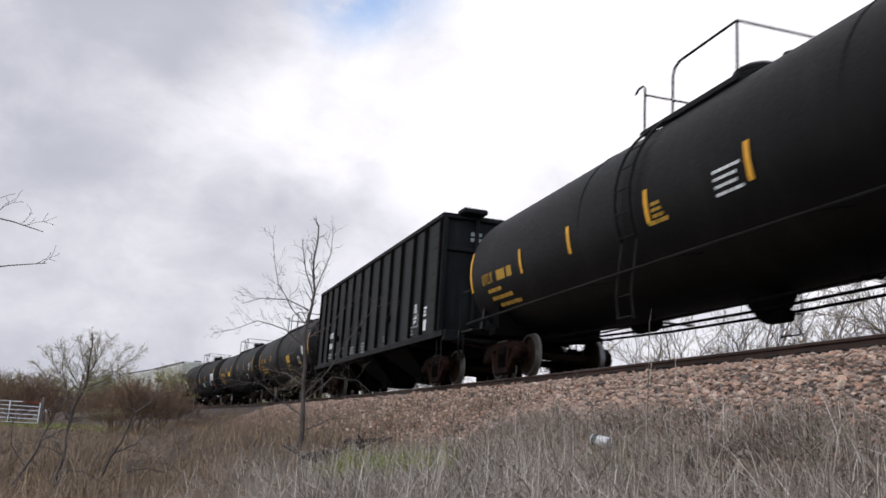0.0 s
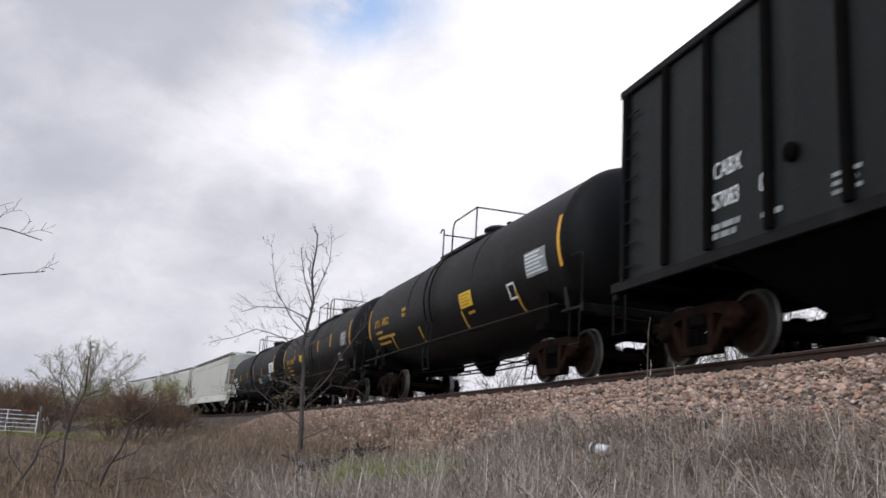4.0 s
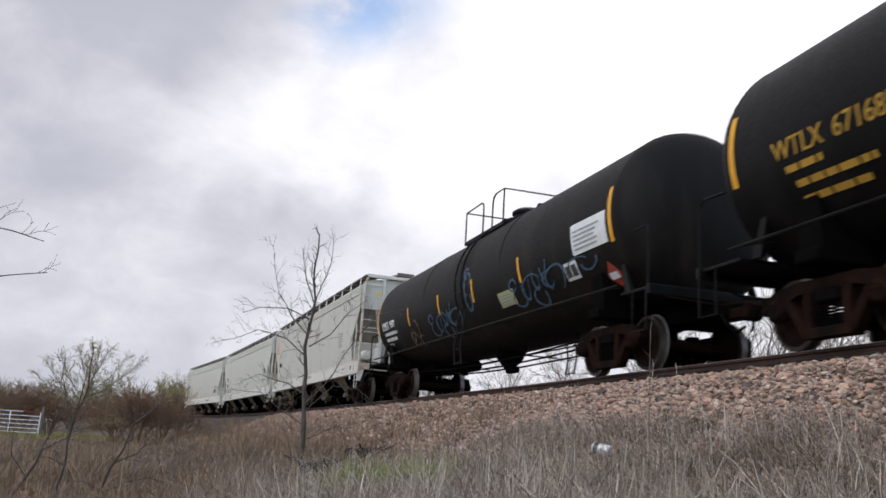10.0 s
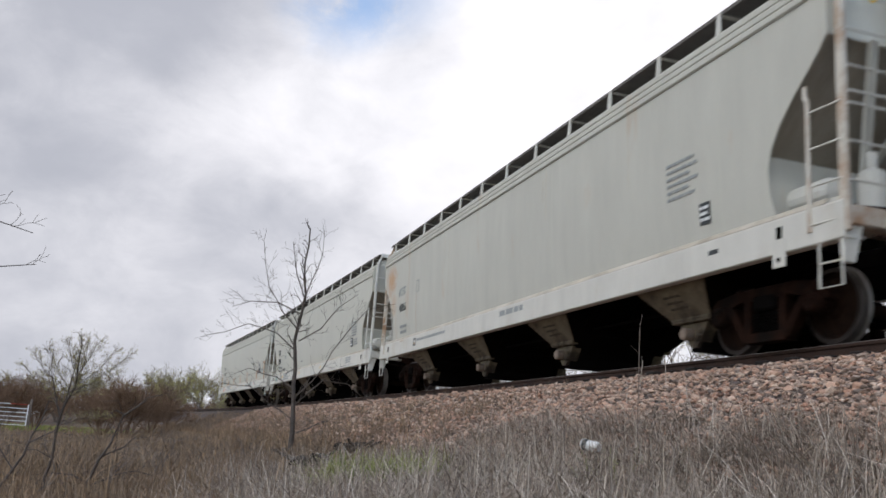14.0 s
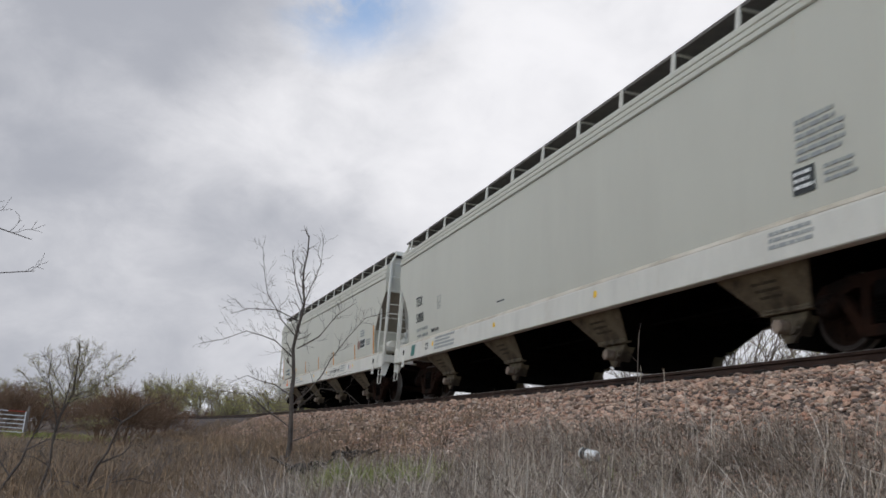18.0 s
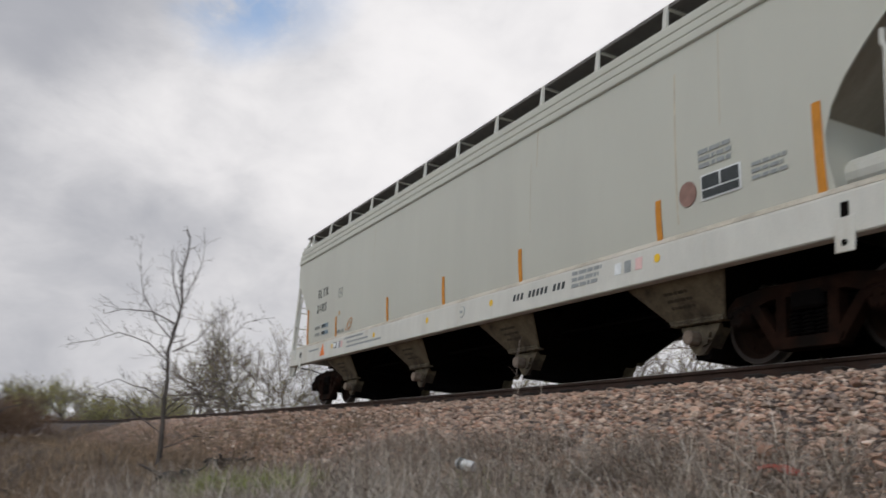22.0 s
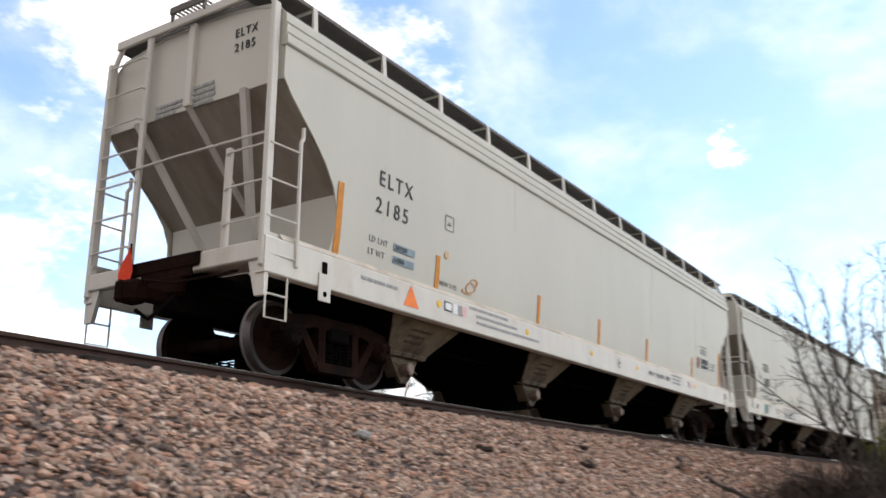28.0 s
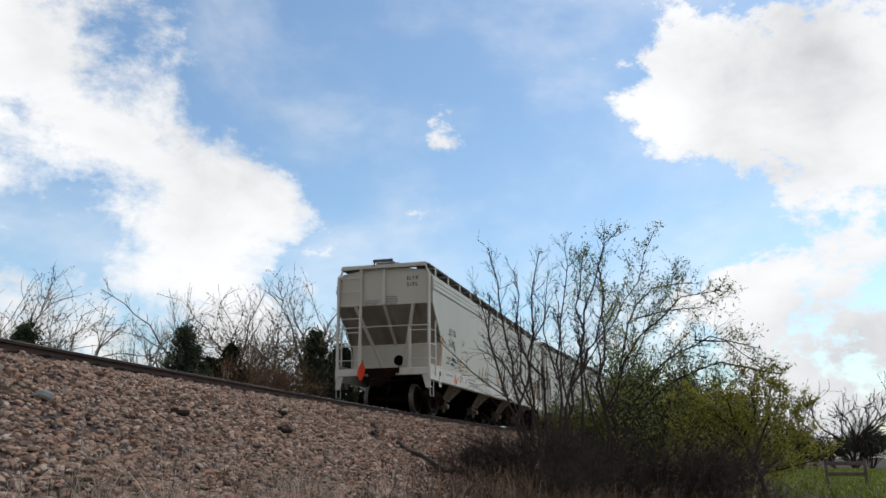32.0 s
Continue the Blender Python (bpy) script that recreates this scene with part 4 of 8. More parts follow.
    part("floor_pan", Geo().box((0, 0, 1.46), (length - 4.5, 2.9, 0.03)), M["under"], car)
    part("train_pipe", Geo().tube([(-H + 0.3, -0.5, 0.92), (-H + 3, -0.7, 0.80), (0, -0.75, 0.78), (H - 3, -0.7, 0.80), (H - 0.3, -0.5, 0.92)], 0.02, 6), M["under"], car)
    for k in (-1, 1):
        truck(car, k * (H - 1.95))
    return car


TR, TZ = 1.55, 2.55         # a tank's radius and the height of its middle


def tank_place(s=-1, r=TR, zc=TZ, h=8.1, drop=0.12):
    """Puts writing on a tank's side: a along, b the height at which it stands, c out of the surface."""
    def put(a, b, c):
        t = (b - zc) / r
        dip = drop * max(1 - abs(a) / h, 0) * (0.5 - 0.5 * math.sin(t))
        return Vector((a, s * (r + 0.006 + c) * math.cos(t), zc + (r + 0.006 + c) * math.sin(t) - dip))
    return put


def tank_car(name, body, label, paint, pipes=True, rails=(-1.5, 1.6, 0.1, 0.8, 1.5), arch=False, frame_len=None, drop=0.12, ladder=0.0, lift=0.0):
    """A tank car: body is the tank's length over its heads."""
    car = new(name)
    tagged(car, label, "tank car", "freight train")
    h = body / 2
    ZC = TZ + lift
    L = frame_len or body + 1.5
    H = L / 2
    # tank, dipping a little towards the middle
    prof = []
    for i in range(9):
        a = math.pi / 2 * i / 8
        prof.append((max(TR * math.sin(a), 0.001), -h + 0.62 * (1 - math.cos(a))))
    prof += [(TR, x) for x in np.linspace(-h + 0.8, h - 0.8, 14)] + [(r, -x) for r, x in prof[::-1]]
    g = Geo().lathe(prof, "x", (0, 0, ZC), 48)
    g.v = [(x, y, z - drop * (1 - abs(x) / h) * (0.5 - 0.5 * (z - ZC) / TR)) for x, y, z in g.v]
    tank = part("tank", g, paint, car, smooth=40)
    for x in (-h + 0.64, -h / 3, h / 3, h - 0.64):
        part("weld_band", Geo().lathe([(TR, -0.03), (TR + 0.005, -0.025), (TR + 0.005, 0.025), (TR, 0.03)], "x", (x, 0, ZC), 48), paint, tank, smooth=40)
    # walkway and fittings on top
    top = ZC + TR
    p0, p1, in0, in1, c1 = rails
    plat, mid = p1 - p0, (p0 + p1) / 2
    zp, zt = top - 0.27, top + 0.60
    slat = Geo().box((0, 0, 0), (plat, 0.016, 0.035)).mesh("walkway_slat", M["black"])
    edge = Geo().box((0, 0, 0), (plat, 0.05, 0.10), 0.01).mesh("walkway_edge", M["black"])
    beam = Geo().box((0, 0, 0), (0.06, 0.62, 0.06), 0.01).mesh("walkway_beam", M["black"])
    leg = Geo().box((0, 0, 0), (0.06, 0.05, 0.30)).mesh("walkway_leg", M["black"])
    for s in (-1, 1):
        y = s * 0.98
        hang("walkway_edge", edge, car, Matrix.Translation((mid, y, zp)))
        for yy in np.linspace(0.50, 0.93, 7):
            hang("walkway_slat", slat, car, Matrix.Translation((mid, s * float(yy), zp + 0.045 + (0.98 - float(yy)) * 0.45)))
        for k in (-0.46, -0.16, 0.16, 0.46):
            hang("walkway_leg", leg, car, Matrix.Translation((mid + k * plat, s * 0.94, zp - 0.10)))
            hang("walkway_beam", beam, car, Matrix.Translation((mid + k * plat, s * 0.68, zp + 0.10)) @ Matrix.Rotation(-s * 0.42, 4, "X"))
        if arch:            # a small arched grab at the corner
            part("end_hoop", Geo().tube([(p0 + 0.12, y, zp), (p0 + 0.12, y, zt - 0.06), (p0 + 0.05, y, zt), (p0 - 0.10, y, zt + 0.01), (p0 - 0.20, y, zt - 0.06)], 0.022, 8), M["black"], car)
        else:               # a rail from the corner, bent down before the ladder
            part("guard_rail", Geo().tube([(p0, y, zp), (p0, y, zt), (in0 - 0.16, y, zt), (in0 - 0.04, y, zt - 0.05), (in0, y, zt - 0.16), (in0, y, zp)], 0.022, 8), M["black"], car)
        part("guard_rail", Geo().tube([(in1, y, zp), (in1, y, zt - 0.20), (in1 + 0.05, y, zt - 0.07), (in1 + 0.2, y, zt), (c1, y, zt), (c1, y, zp)], 0.022, 8), M["black"], car)
    for x, z in ((p0 + (0.12 if arch else 0.0), zt - (0.18 if arch else 0.0)), (c1, zt)):
        part("cross_rail", Geo().tube([(x, -0.98, z), (x, 0, z), (x, 0.98, z)], 0.020, 8), M["black"], car)
    part("manway", Geo().lathe([(0.36, -0.15), (0.36, 0.22), (0.42, 0.22), (0.42, 0.28), (0.30, 0.36), (0, 0.38)], "z", (mid + 0.55, 0, top), 24), M["black"], car, smooth=40)
    part("valve_housing", Geo().box((mid - 0.45, 0, top + 0.02), (0.5, 0.5, 0.2), 0.05), M["black"], car)
    part("vent_valve", Geo().lathe([(0.09, 0), (0.09, 0.34), (0.13, 0.36), (0.13, 0.44), (0, 0.46)], "z", (mid + 1.15, 0.1, top - 0.06), 14), M["black"], car)
    # ladders over the middle
    for s in (-1, 1):
        lad = Geo()
        put = tank_place(s, TR, ZC)
        for x in (ladder - 0.24, ladder + 0.24):
            lad.tube([put(x, ZC + 1.2 * t_, 0.07) for t_ in np.linspace(-0.55, 1.35, 9)], 0.025, 5)
            lad.tube([put(x, ZC - 0.68, 0.07), (x, s * 1.56, 0.95), (x, s * 1.50, 0.55)], 0.022, 5)
        for t_ in np.linspace(-0.5, 1.3, 7):
            lad.tube([put(ladder - 0.24, ZC + 1.2 * t_, 0.07), put(ladder + 0.24, ZC + 1.2 * t_, 0.07)], 0.014, 5)
        for z in (0.58, 0.92):
            lad.tube([(ladder - 0.24, s * 1.53, z), (ladder + 0.24, s * 1.53, z)], 0.014, 5)
        part("ladder", lad, M["black"], car)
        # the long side rail
        part("side_rail", Geo().tube([(-H + 0.9, s * 1.56, 1.28), (-2, s * 1.59, 1.28), (2, s * 1.59, 1.28), (H - 0.9, s * 1.56, 1.28)], 0.022, 6), M["black"], car)
        for x in np.linspace(-h + 1, h - 1, 7):
            part("rail_stay", Geo().tube([(x, s * 1.58, 1.28), (x, s * 1.02, 1.40)], 0.014, 5), M["black"], car)
    # stub sills, cradles and end platforms
    for k in (-1, 1):
        part("stub_sill", Geo().box((k * (H - 1.75), 0, 0.98), (3.5, 0.55, 0.34), 0.02), M["under"], car)
        part("cradle", Geo().prism([(-1.25, 1.05), (1.25, 1.05), (1.30, 1.70), (1.05, 1.40), (0.6, 1.12), (-0.6, 1.12), (-1.05, 1.40), (-1.30, 1.70)], "x", k * (H - 2.3), k * (H - 1.9)), M["under"], car)
        part("body_bolster", Geo().box((k * (H - 2.1), 0, 1.0), (0.4, 2.7, 0.16), 0.02), M["under"], car)
        part("end_platform", Geo().box((k * (H - 0.5), 0, 1.16), (0.95, 2.9, 0.05), 0.01).box((k * (H - 0.05), 0, 1.12), (0.1, 3.0, 0.16), 0.01), M["black"], car)
        for s in (-1, 1):
            part("end_handrail", Geo().tube([(k * (H - 0.08), s * 1.48, 1.1), (k * (H - 0.08), s * 1.48, 2.05), (k * (H - 0.16), s * 1.46, 2.15), (k * (H - 0.62), s * 1.42, 2.15)], 0.02, 8), M["black"], car)
            part("stirrup", Geo().tube([(k * (H - 0.1), s * 1.5, 1.1), (k * (H - 0.1), s * 1.5, 0.5), (k * (H - 0.5), s * 1.5, 0.5), (k * (H - 0.5), s * 1.5, 1.1)], 0.016, 6), M["black"], car)
            part("head_bracket", Geo().prism([(k * (H - 0.95), 1.18), (k * (H - 1.15), 1.18), (k * (H - 1.3), 1.75), (k * (H - 1.2), 1.75)], "y", s * 1.2, s * 1.26), M["black"], car)
        coupler(car, k * H, k)
        truck(car, k * (H - 2.1))
    part("outlet_valve", Geo().lathe([(0.42, 0.12), (0.34, -0.12), (0.2, -0.3), (0.14, -0.38), (0, -0.38)], "z", (0, 0, ZC - TR - drop), 20).box((0.2, 0, 0.55), (0.5, 0.2, 0.16), 0.03), M["under"], car)
    if pipes:
        for y, z in ((-0.55, 0.72), (-0.25, 0.66), (0.35, 0.70)):
            part("train_pipe", Geo().tube([(-H + 2.0, y, z + 0.14), (-h / 3, y, z), (0, y, z - 0.03), (h / 3, y, z), (H - 2.0, y, z + 0.14)], 0.022, 6), M["under"], car)
        for x in (-h * 0.55, -h * 0.25, h * 0.25, h * 0.55):
            part("pipe_hanger", Geo().box((x, -0.15, 0.72), (0.03, 0.9, 0.03)).box((x, -0.5, 0.85), (0.03, 0.03, 0.3)), M["under"], car)
    part("reservoir", Geo().lathe([(0, -0.40), (0.13, -0.38), (0.16, -0.3), (0.16, 0.3), (0.13, 0.38), (0, 0.40)], "x", (-h * 0.42, 0.35, 0.92), 16), M["under"], car)
    return car


def coal_hopper(name, length, label):
    """A tall black open hopper car with ribbed sides."""
    car = new(name)
    tagged(car, label, "freight car", "freight train")
    H = length / 2
    z0, z1, Y = 1.25, 4.50, 1.53
    for s in (-1, 1):
        part("side_sheet", Geo().box((0, s * Y, (z0 + z1) / 2), (length - 0.9, 0.02, z1 - z0)), M["panel"], car)
        part("top_chord", Geo().box((0, s * (Y + 0.01), z1), (length - 0.7, 0.13, 0.14), 0.02), M["coal"], car)
        part("side_sill", Geo().box((0, s * (Y - 0.01), z0), (length - 0.1, 0.07, 0.16), 0.01), M["coal"], car)
        # ribs blacker than the sheets: shade of their side faces is coloured in
        rib = cached(("coal_rib", s), lambda: Geo().prism([(-0.09, s * Y), (-0.055, s * (Y + 0.085)), (0.055, s * (Y + 0.085)), (0.09, s * Y)], "z", z0 + 0.1, z1 - 0.06).mesh("side_rib", M["under"]))
        for u in (-8.30, -7.05, -5.93, -4.62, -3.29, -1.98, -0.67, 0.65, 1.98, 3.30, 4.55, 5.85, 6.95, 8.30):
            hang("side_rib", rib, car, Matrix.Translation((u, 0, 0)))
    for k in (-1, 1):
        X = lambda u: k * (H - u)
        part("end_sheet", Geo().sheet([[(X(0.45), y, 1.25) for y in (-1.52, 0, 1.52)], [(X(0.45), y, 4.45) for y in (-1.52, 0, 1.52)]], (-k * 0.02, 0, 0)), M["coal"], car)
        part("slope_sheet", Geo().sheet([[(X(0.45), y, 2.92) for y in (-1.5, 0, 1.5)], [(X(3.0), y, 1.1) for y in (-1.5, 0, 1.5)]], (-k * 0.02, 0, 0)), M["coal"], car)
        part("end_chord", Geo().box((X(0.42), 0, 4.5), (0.16, 3.1, 0.14), 0.02).box((X(0.42), 0, 3.6), (0.1, 3.05, 0.12), 0.02), M["coal"], car)
        part("end_sill", Geo().box((X(0.08), 0, 1.2), (0.16, 3.0, 0.28), 0.02).box((X(0.4), 0, 1.3), (0.7, 2.9, 0.04)), M["coal"], car)
        part("stub_sill", Geo().box((X(1.7), 0, 0.98), (3.4, 0.5, 0.4), 0.02), M["under"], car)
        for s in (-1, 1):
            part("corner_post", Geo().box((X(0.42), s * 1.5, 2.9), (0.14, 0.12, 3.2), 0.015), M["coal"], car)
            lad = Geo()
            lad.box((X(0.55), s * 1.6, 2.6), (0.05, 0.03, 2.6), 0.005)
            lad = part("side_ladder", lad, M["coal"], car)
            rung = cached(("coal_rung", k, s), lambda: Geo().tube([(0, s * 1.6, 0), (-k * 0.45, s * 1.6, 0)], 0.013, 6).mesh("rung", M["coal"]))
            for i in range(8):
                hang("rung", rung, lad, Matrix.Translation((X(0.55), 0, 1.5 + i * 0.36)))
            part("end_stake", Geo().box((X(0.38), s * 0.6, 3.0), (0.1, 0.1, 2.9), 0.01), M["coal"], car)
            part("stirrup", Geo().tube([(X(0.1), s * 1.52, 1.1), (X(0.1), s * 1.52, 0.5), (X(0.5), s * 1.52, 0.5), (X(0.5), s * 1.52, 1.1)], 0.016, 6), M["coal"], car)
        part("end_vent", Geo().box((X(0.25), -0.8, 4.62), (0.5, 0.7, 0.14), 0.03), M["coal"], car)
        coupler(car, X(0), k)
        truck(car, k * (H - 1.85))
    for x in (-4.3, -0.40, 3.70):
        g = Geo().prism([(x - 1.5, 1.2), (x - 0.65, 0.34), (x - 0.5, 0.22), (x + 0.5, 0.22), (x + 0.65, 0.34), (x + 1.5, 1.2)], "y", -0.42, 0.42)
        for s in (-1, 1):
            g.sheet([[(x - 1.5, s * 1.45, 1.2), (x + 1.5, s * 1.45, 1.2)], [(x - 0.5, s * 0.42, 0.36), (x + 0.5, s * 0.42, 0.36)]], (0, -s * 0.02, 0))
        part("discharge_bay", g, M["under"], car)
        for s in (-1, 1):
            part("door_latch", Geo().box((x + 0.2, s * 0.47, 0.42), (0.12, 0.08, 0.34), 0.02).box((x - 0.2, s * 0.47, 0.36), (0.5, 0.06, 0.08), 0.01), M["under"], car)
    part("brake_rod", Geo().tube([(1.5, -0.9, 0.95), (H - 2.6, -0.6, 0.80)], 0.022, 6), M["under"], car)
    part("train_pipe", Geo().tube([(-H + 0.4, -0.5, 0.92), (-3.4, -0.9, 1.02), (3.4, -0.9, 1.02), (H - 0.4, -0.5, 0.92)], 0.022, 6), M["under"], car)
    part("floor_pan", Geo().box((0, 0, 1.22), (length - 5, 2.95, 0.03)), M["under"], car)
    return car

# ---- ground and track ----
PROFILE = [(0.0, RAIL - 0.25), (0.85, RAIL - 0.25), (1.32, RAIL - 0.28), (1.95, RAIL - 0.45), (4.6, EYE - 0.27), (7.0, EYE - 0.62), (8.5, EYE - 0.85), (13.0, 0.0), (40.0, -0.1), (4000.0, -0.1)]
FARSIDE = [(0.0, RAIL - 0.22), (1.3, RAIL - 0.22), (1.95, RAIL - 0.34), (4.2, RAIL - 1.45), (7.0, 0.5), (20.0, 0.3), (4000.0, 0.0)]


def ground_z(x, y):
    x, y = np.asarray(x, float), np.asarray(y, float)
    xx = np.clip(x, -175, 130)
    d = off_line(xx, y)
    near = np.interp(-d, *zip(*PROFILE))
    far = np.interp(d, *zip(*FARSIDE))
    z = np.where(d < 0, near, far)
    wave = 0.05 * np.sin(x * 0.9 + np.sin(y * 0.7)) * np.sin(y * 1.1 + 0.5 * np.sin(x * 0.4)) + 0.02 * np.sin(x * 3.1 + y * 2.3)
    return z + wave * np.clip((np.abs(d) - 2.2) / 3, 0, 1) * np.where(d < 0, 1, 1)


def build_ground():
    xs = np.unique(np.concatenate([-np.geomspace(60, 2500, 40), np.linspace(-60, 45, 421), np.geomspace(45, 2500, 40)]))
    ys = np.unique(np.concatenate([-np.geomspace(14, 2500, 46), np.linspace(-14, 16, 151), np.geomspace(16, 2500, 40)]))
    X, Y = np.meshgrid(xs, ys, indexing="ij")
    Z = ground_z(X, Y)
    n, m = X.shape
    idx = np.arange(n * m).reshape(n, m)
    f = np.stack([idx[:-1, :-1], idx[1:, :-1], idx[1:, 1:], idx[:-1, 1:]], -1).reshape(-1, 4)
    ob = new("ground", raw_mesh("ground", np.stack([X, Y, Z], -1).reshape(-1, 3), f, M["soil"], True))
    tagged(ob, "brown soil of the field and the embankment", "ground", kind="structure")


build_ground()


def build_bed():
    """The ballast bed as a sheet of its own under the loose stones, on both shoulders."""
    xs = np.concatenate([np.linspace(-175, -60, 80), np.linspace(-59, 45, 260), np.linspace(46, 130, 60)])
    es = np.array([-4.6, -4.1, -3.6, -3.2, -2.8, -2.4, -1.95, -1.6, -1.3, -0.6, 0.6, 1.3, 1.95, 2.8, 3.6, 4.1])
    V = []
    for x in xs:
        p, h = on_line(float(x))
        for e in es:
            q = p + Vector((-math.sin(h), math.cos(h), 0)) * float(e)
            V.append((q.x, q.y, 0))
    V = np.array(V)
    lift = np.tile(np.where(np.abs(es) > 4.5, -0.06, 0.02), len(xs))
    V[:, 2] = ground_z(V[:, 0], V[:, 1]) + lift
    n, m = len(xs), len(es)
    idx = np.arange(n * m).reshape(n, m)
    f = np.stack([idx[:-1, :-1], idx[1:, :-1], idx[1:, 1:], idx[:-1, 1:]], -1).reshape(-1, 4)
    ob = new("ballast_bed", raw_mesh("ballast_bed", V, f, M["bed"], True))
    return tagged(ob, "bed of crushed pink granite under the track", "ballast", kind="structure")


BED = build_bed()


def stones(xr, er, count, size, seed, name, far=False):
    """Loose stones, each an uneven lump, over a stretch of the near shoulder."""
    rng = np.random.default_rng(seed)
    bm = bmesh.new()
    if far:
        bmesh.ops.create_cube(bm, size=1.25)
        bmesh.ops.triangulate(bm, faces=bm.faces[:])
    else:
        bmesh.ops.create_icosphere(bm, subdivisions=1, radius=1.0)
    base = np.array([q.co[:] for q in bm.verts])
    tri = np.array([[q.index for q in f.verts] for f in bm.faces])
    bm.free()
    x = rng.uniform(*xr, count)
    e = rng.uniform(*er, count)
    e = np.where(rng.uniform(0, 1, count) < 0.10, er[0] - rng.exponential(0.22, count), e)
    x = x + np.where(rng.uniform(0, 1, count) < 0.08, rng.normal(0, 0.5, count), 0.0)
    h = (line_y(x + 0.1) - line_y(x - 0.1)) / 0.2
    y = line_y(x) + e * np.sqrt(1 + h * h)
    r = size * rng.lognormal(0, 0.28, count)
    z = ground_z(x, y) + 0.02 + r * rng.uniform(-0.25, 0.65, count) * np.clip((-e - 0.7) * 1.5, 0.2, 1.0)
    shape = base[None] * rng.uniform(0.55, 1.2, (count, len(base), 1)) * np.stack([rng.uniform(0.8, 1.35, count), rng.uniform(0.7, 1.1, count), rng.uniform(0.42, 0.75, count)], -1)[:, None, :]
    a, b = rng.uniform(0, 6.28, count), rng.uniform(-0.6, 0.6, count)
    ca, sa, cb, sb = np.cos(a), np.sin(a), np.cos(b), np.sin(b)
    R = np.zeros((count, 3, 3))
    R[:, 0, 0], R[:, 0, 1], R[:, 0, 2] = ca, -sa * cb, sa * sb
    R[:, 1, 0], R[:, 1, 1], R[:, 1, 2] = sa, ca * cb, -ca * sb
    R[:, 2, 1], R[:, 2, 2] = sb, cb
    V = np.einsum("nij,nkj->nki", R, shape) * r[:, None, None] + np.stack([x, y, z], -1)[:, None, :]
    F = tri[None] + (np.arange(count) * len(base))[:, None, None]
    ob = new(name, raw_mesh(name, V.reshape(-1, 3), F.reshape(-1, 3), M["stone"]))
    tagged(ob, "crushed pink and grey granite track ballast", "ballast", kind="stuff")


stones((-17, 2), (-4.1, -0.86), 36000, 0.0295, 1, "ballast_stones")
stones((2, 16), (-5.0, -0.86), 33000, 0.030, 4, "ballast_stones")
stones((-50, -17), (-4.3, -0.86), 24000, 0.045, 2, "ballast_stones", True)
stones((16, 42), (-5.0, -0.86), 24000, 0.045, 3, "ballast_stones", True)


def loose_stones(bed):
    """The stones nearest to the camera, each by itself on the bed."""
    rng = random.Random(77)
    shapes = []
    for k in range(8):
        bm = bmesh.new()
        bmesh.ops.create_icosphere(bm, subdivisions=1, radius=1.0)
        for q in bm.verts:
            q.co *= rng.uniform(0.6, 1.15)
        me = bpy.data.meshes.new("stone")
        bm.to_mesh(me)
        bm.free()
        me.materials.append(M["stonep"])
        shapes.append(me)
    for i in range(300):
        x = rng.uniform(-5, 6)
        y = float(line_y(x)) - rng.uniform(2.2, 4.4)
        r = 0.036 * rng.lognormvariate(0, 0.25)
        hang("stone", shapes[i % 8], bed, Matrix.Translation((x, y, float(ground_z(x, y)) + 0.045)) @ Euler((rng.uniform(-0.5, 0.5), rng.uniform(-0.5, 0.5), rng.uniform(0, 6.28))).to_matrix().to_4x4() @ Matrix.Diagonal((r * 1.25, r, r * 0.75, 1)))


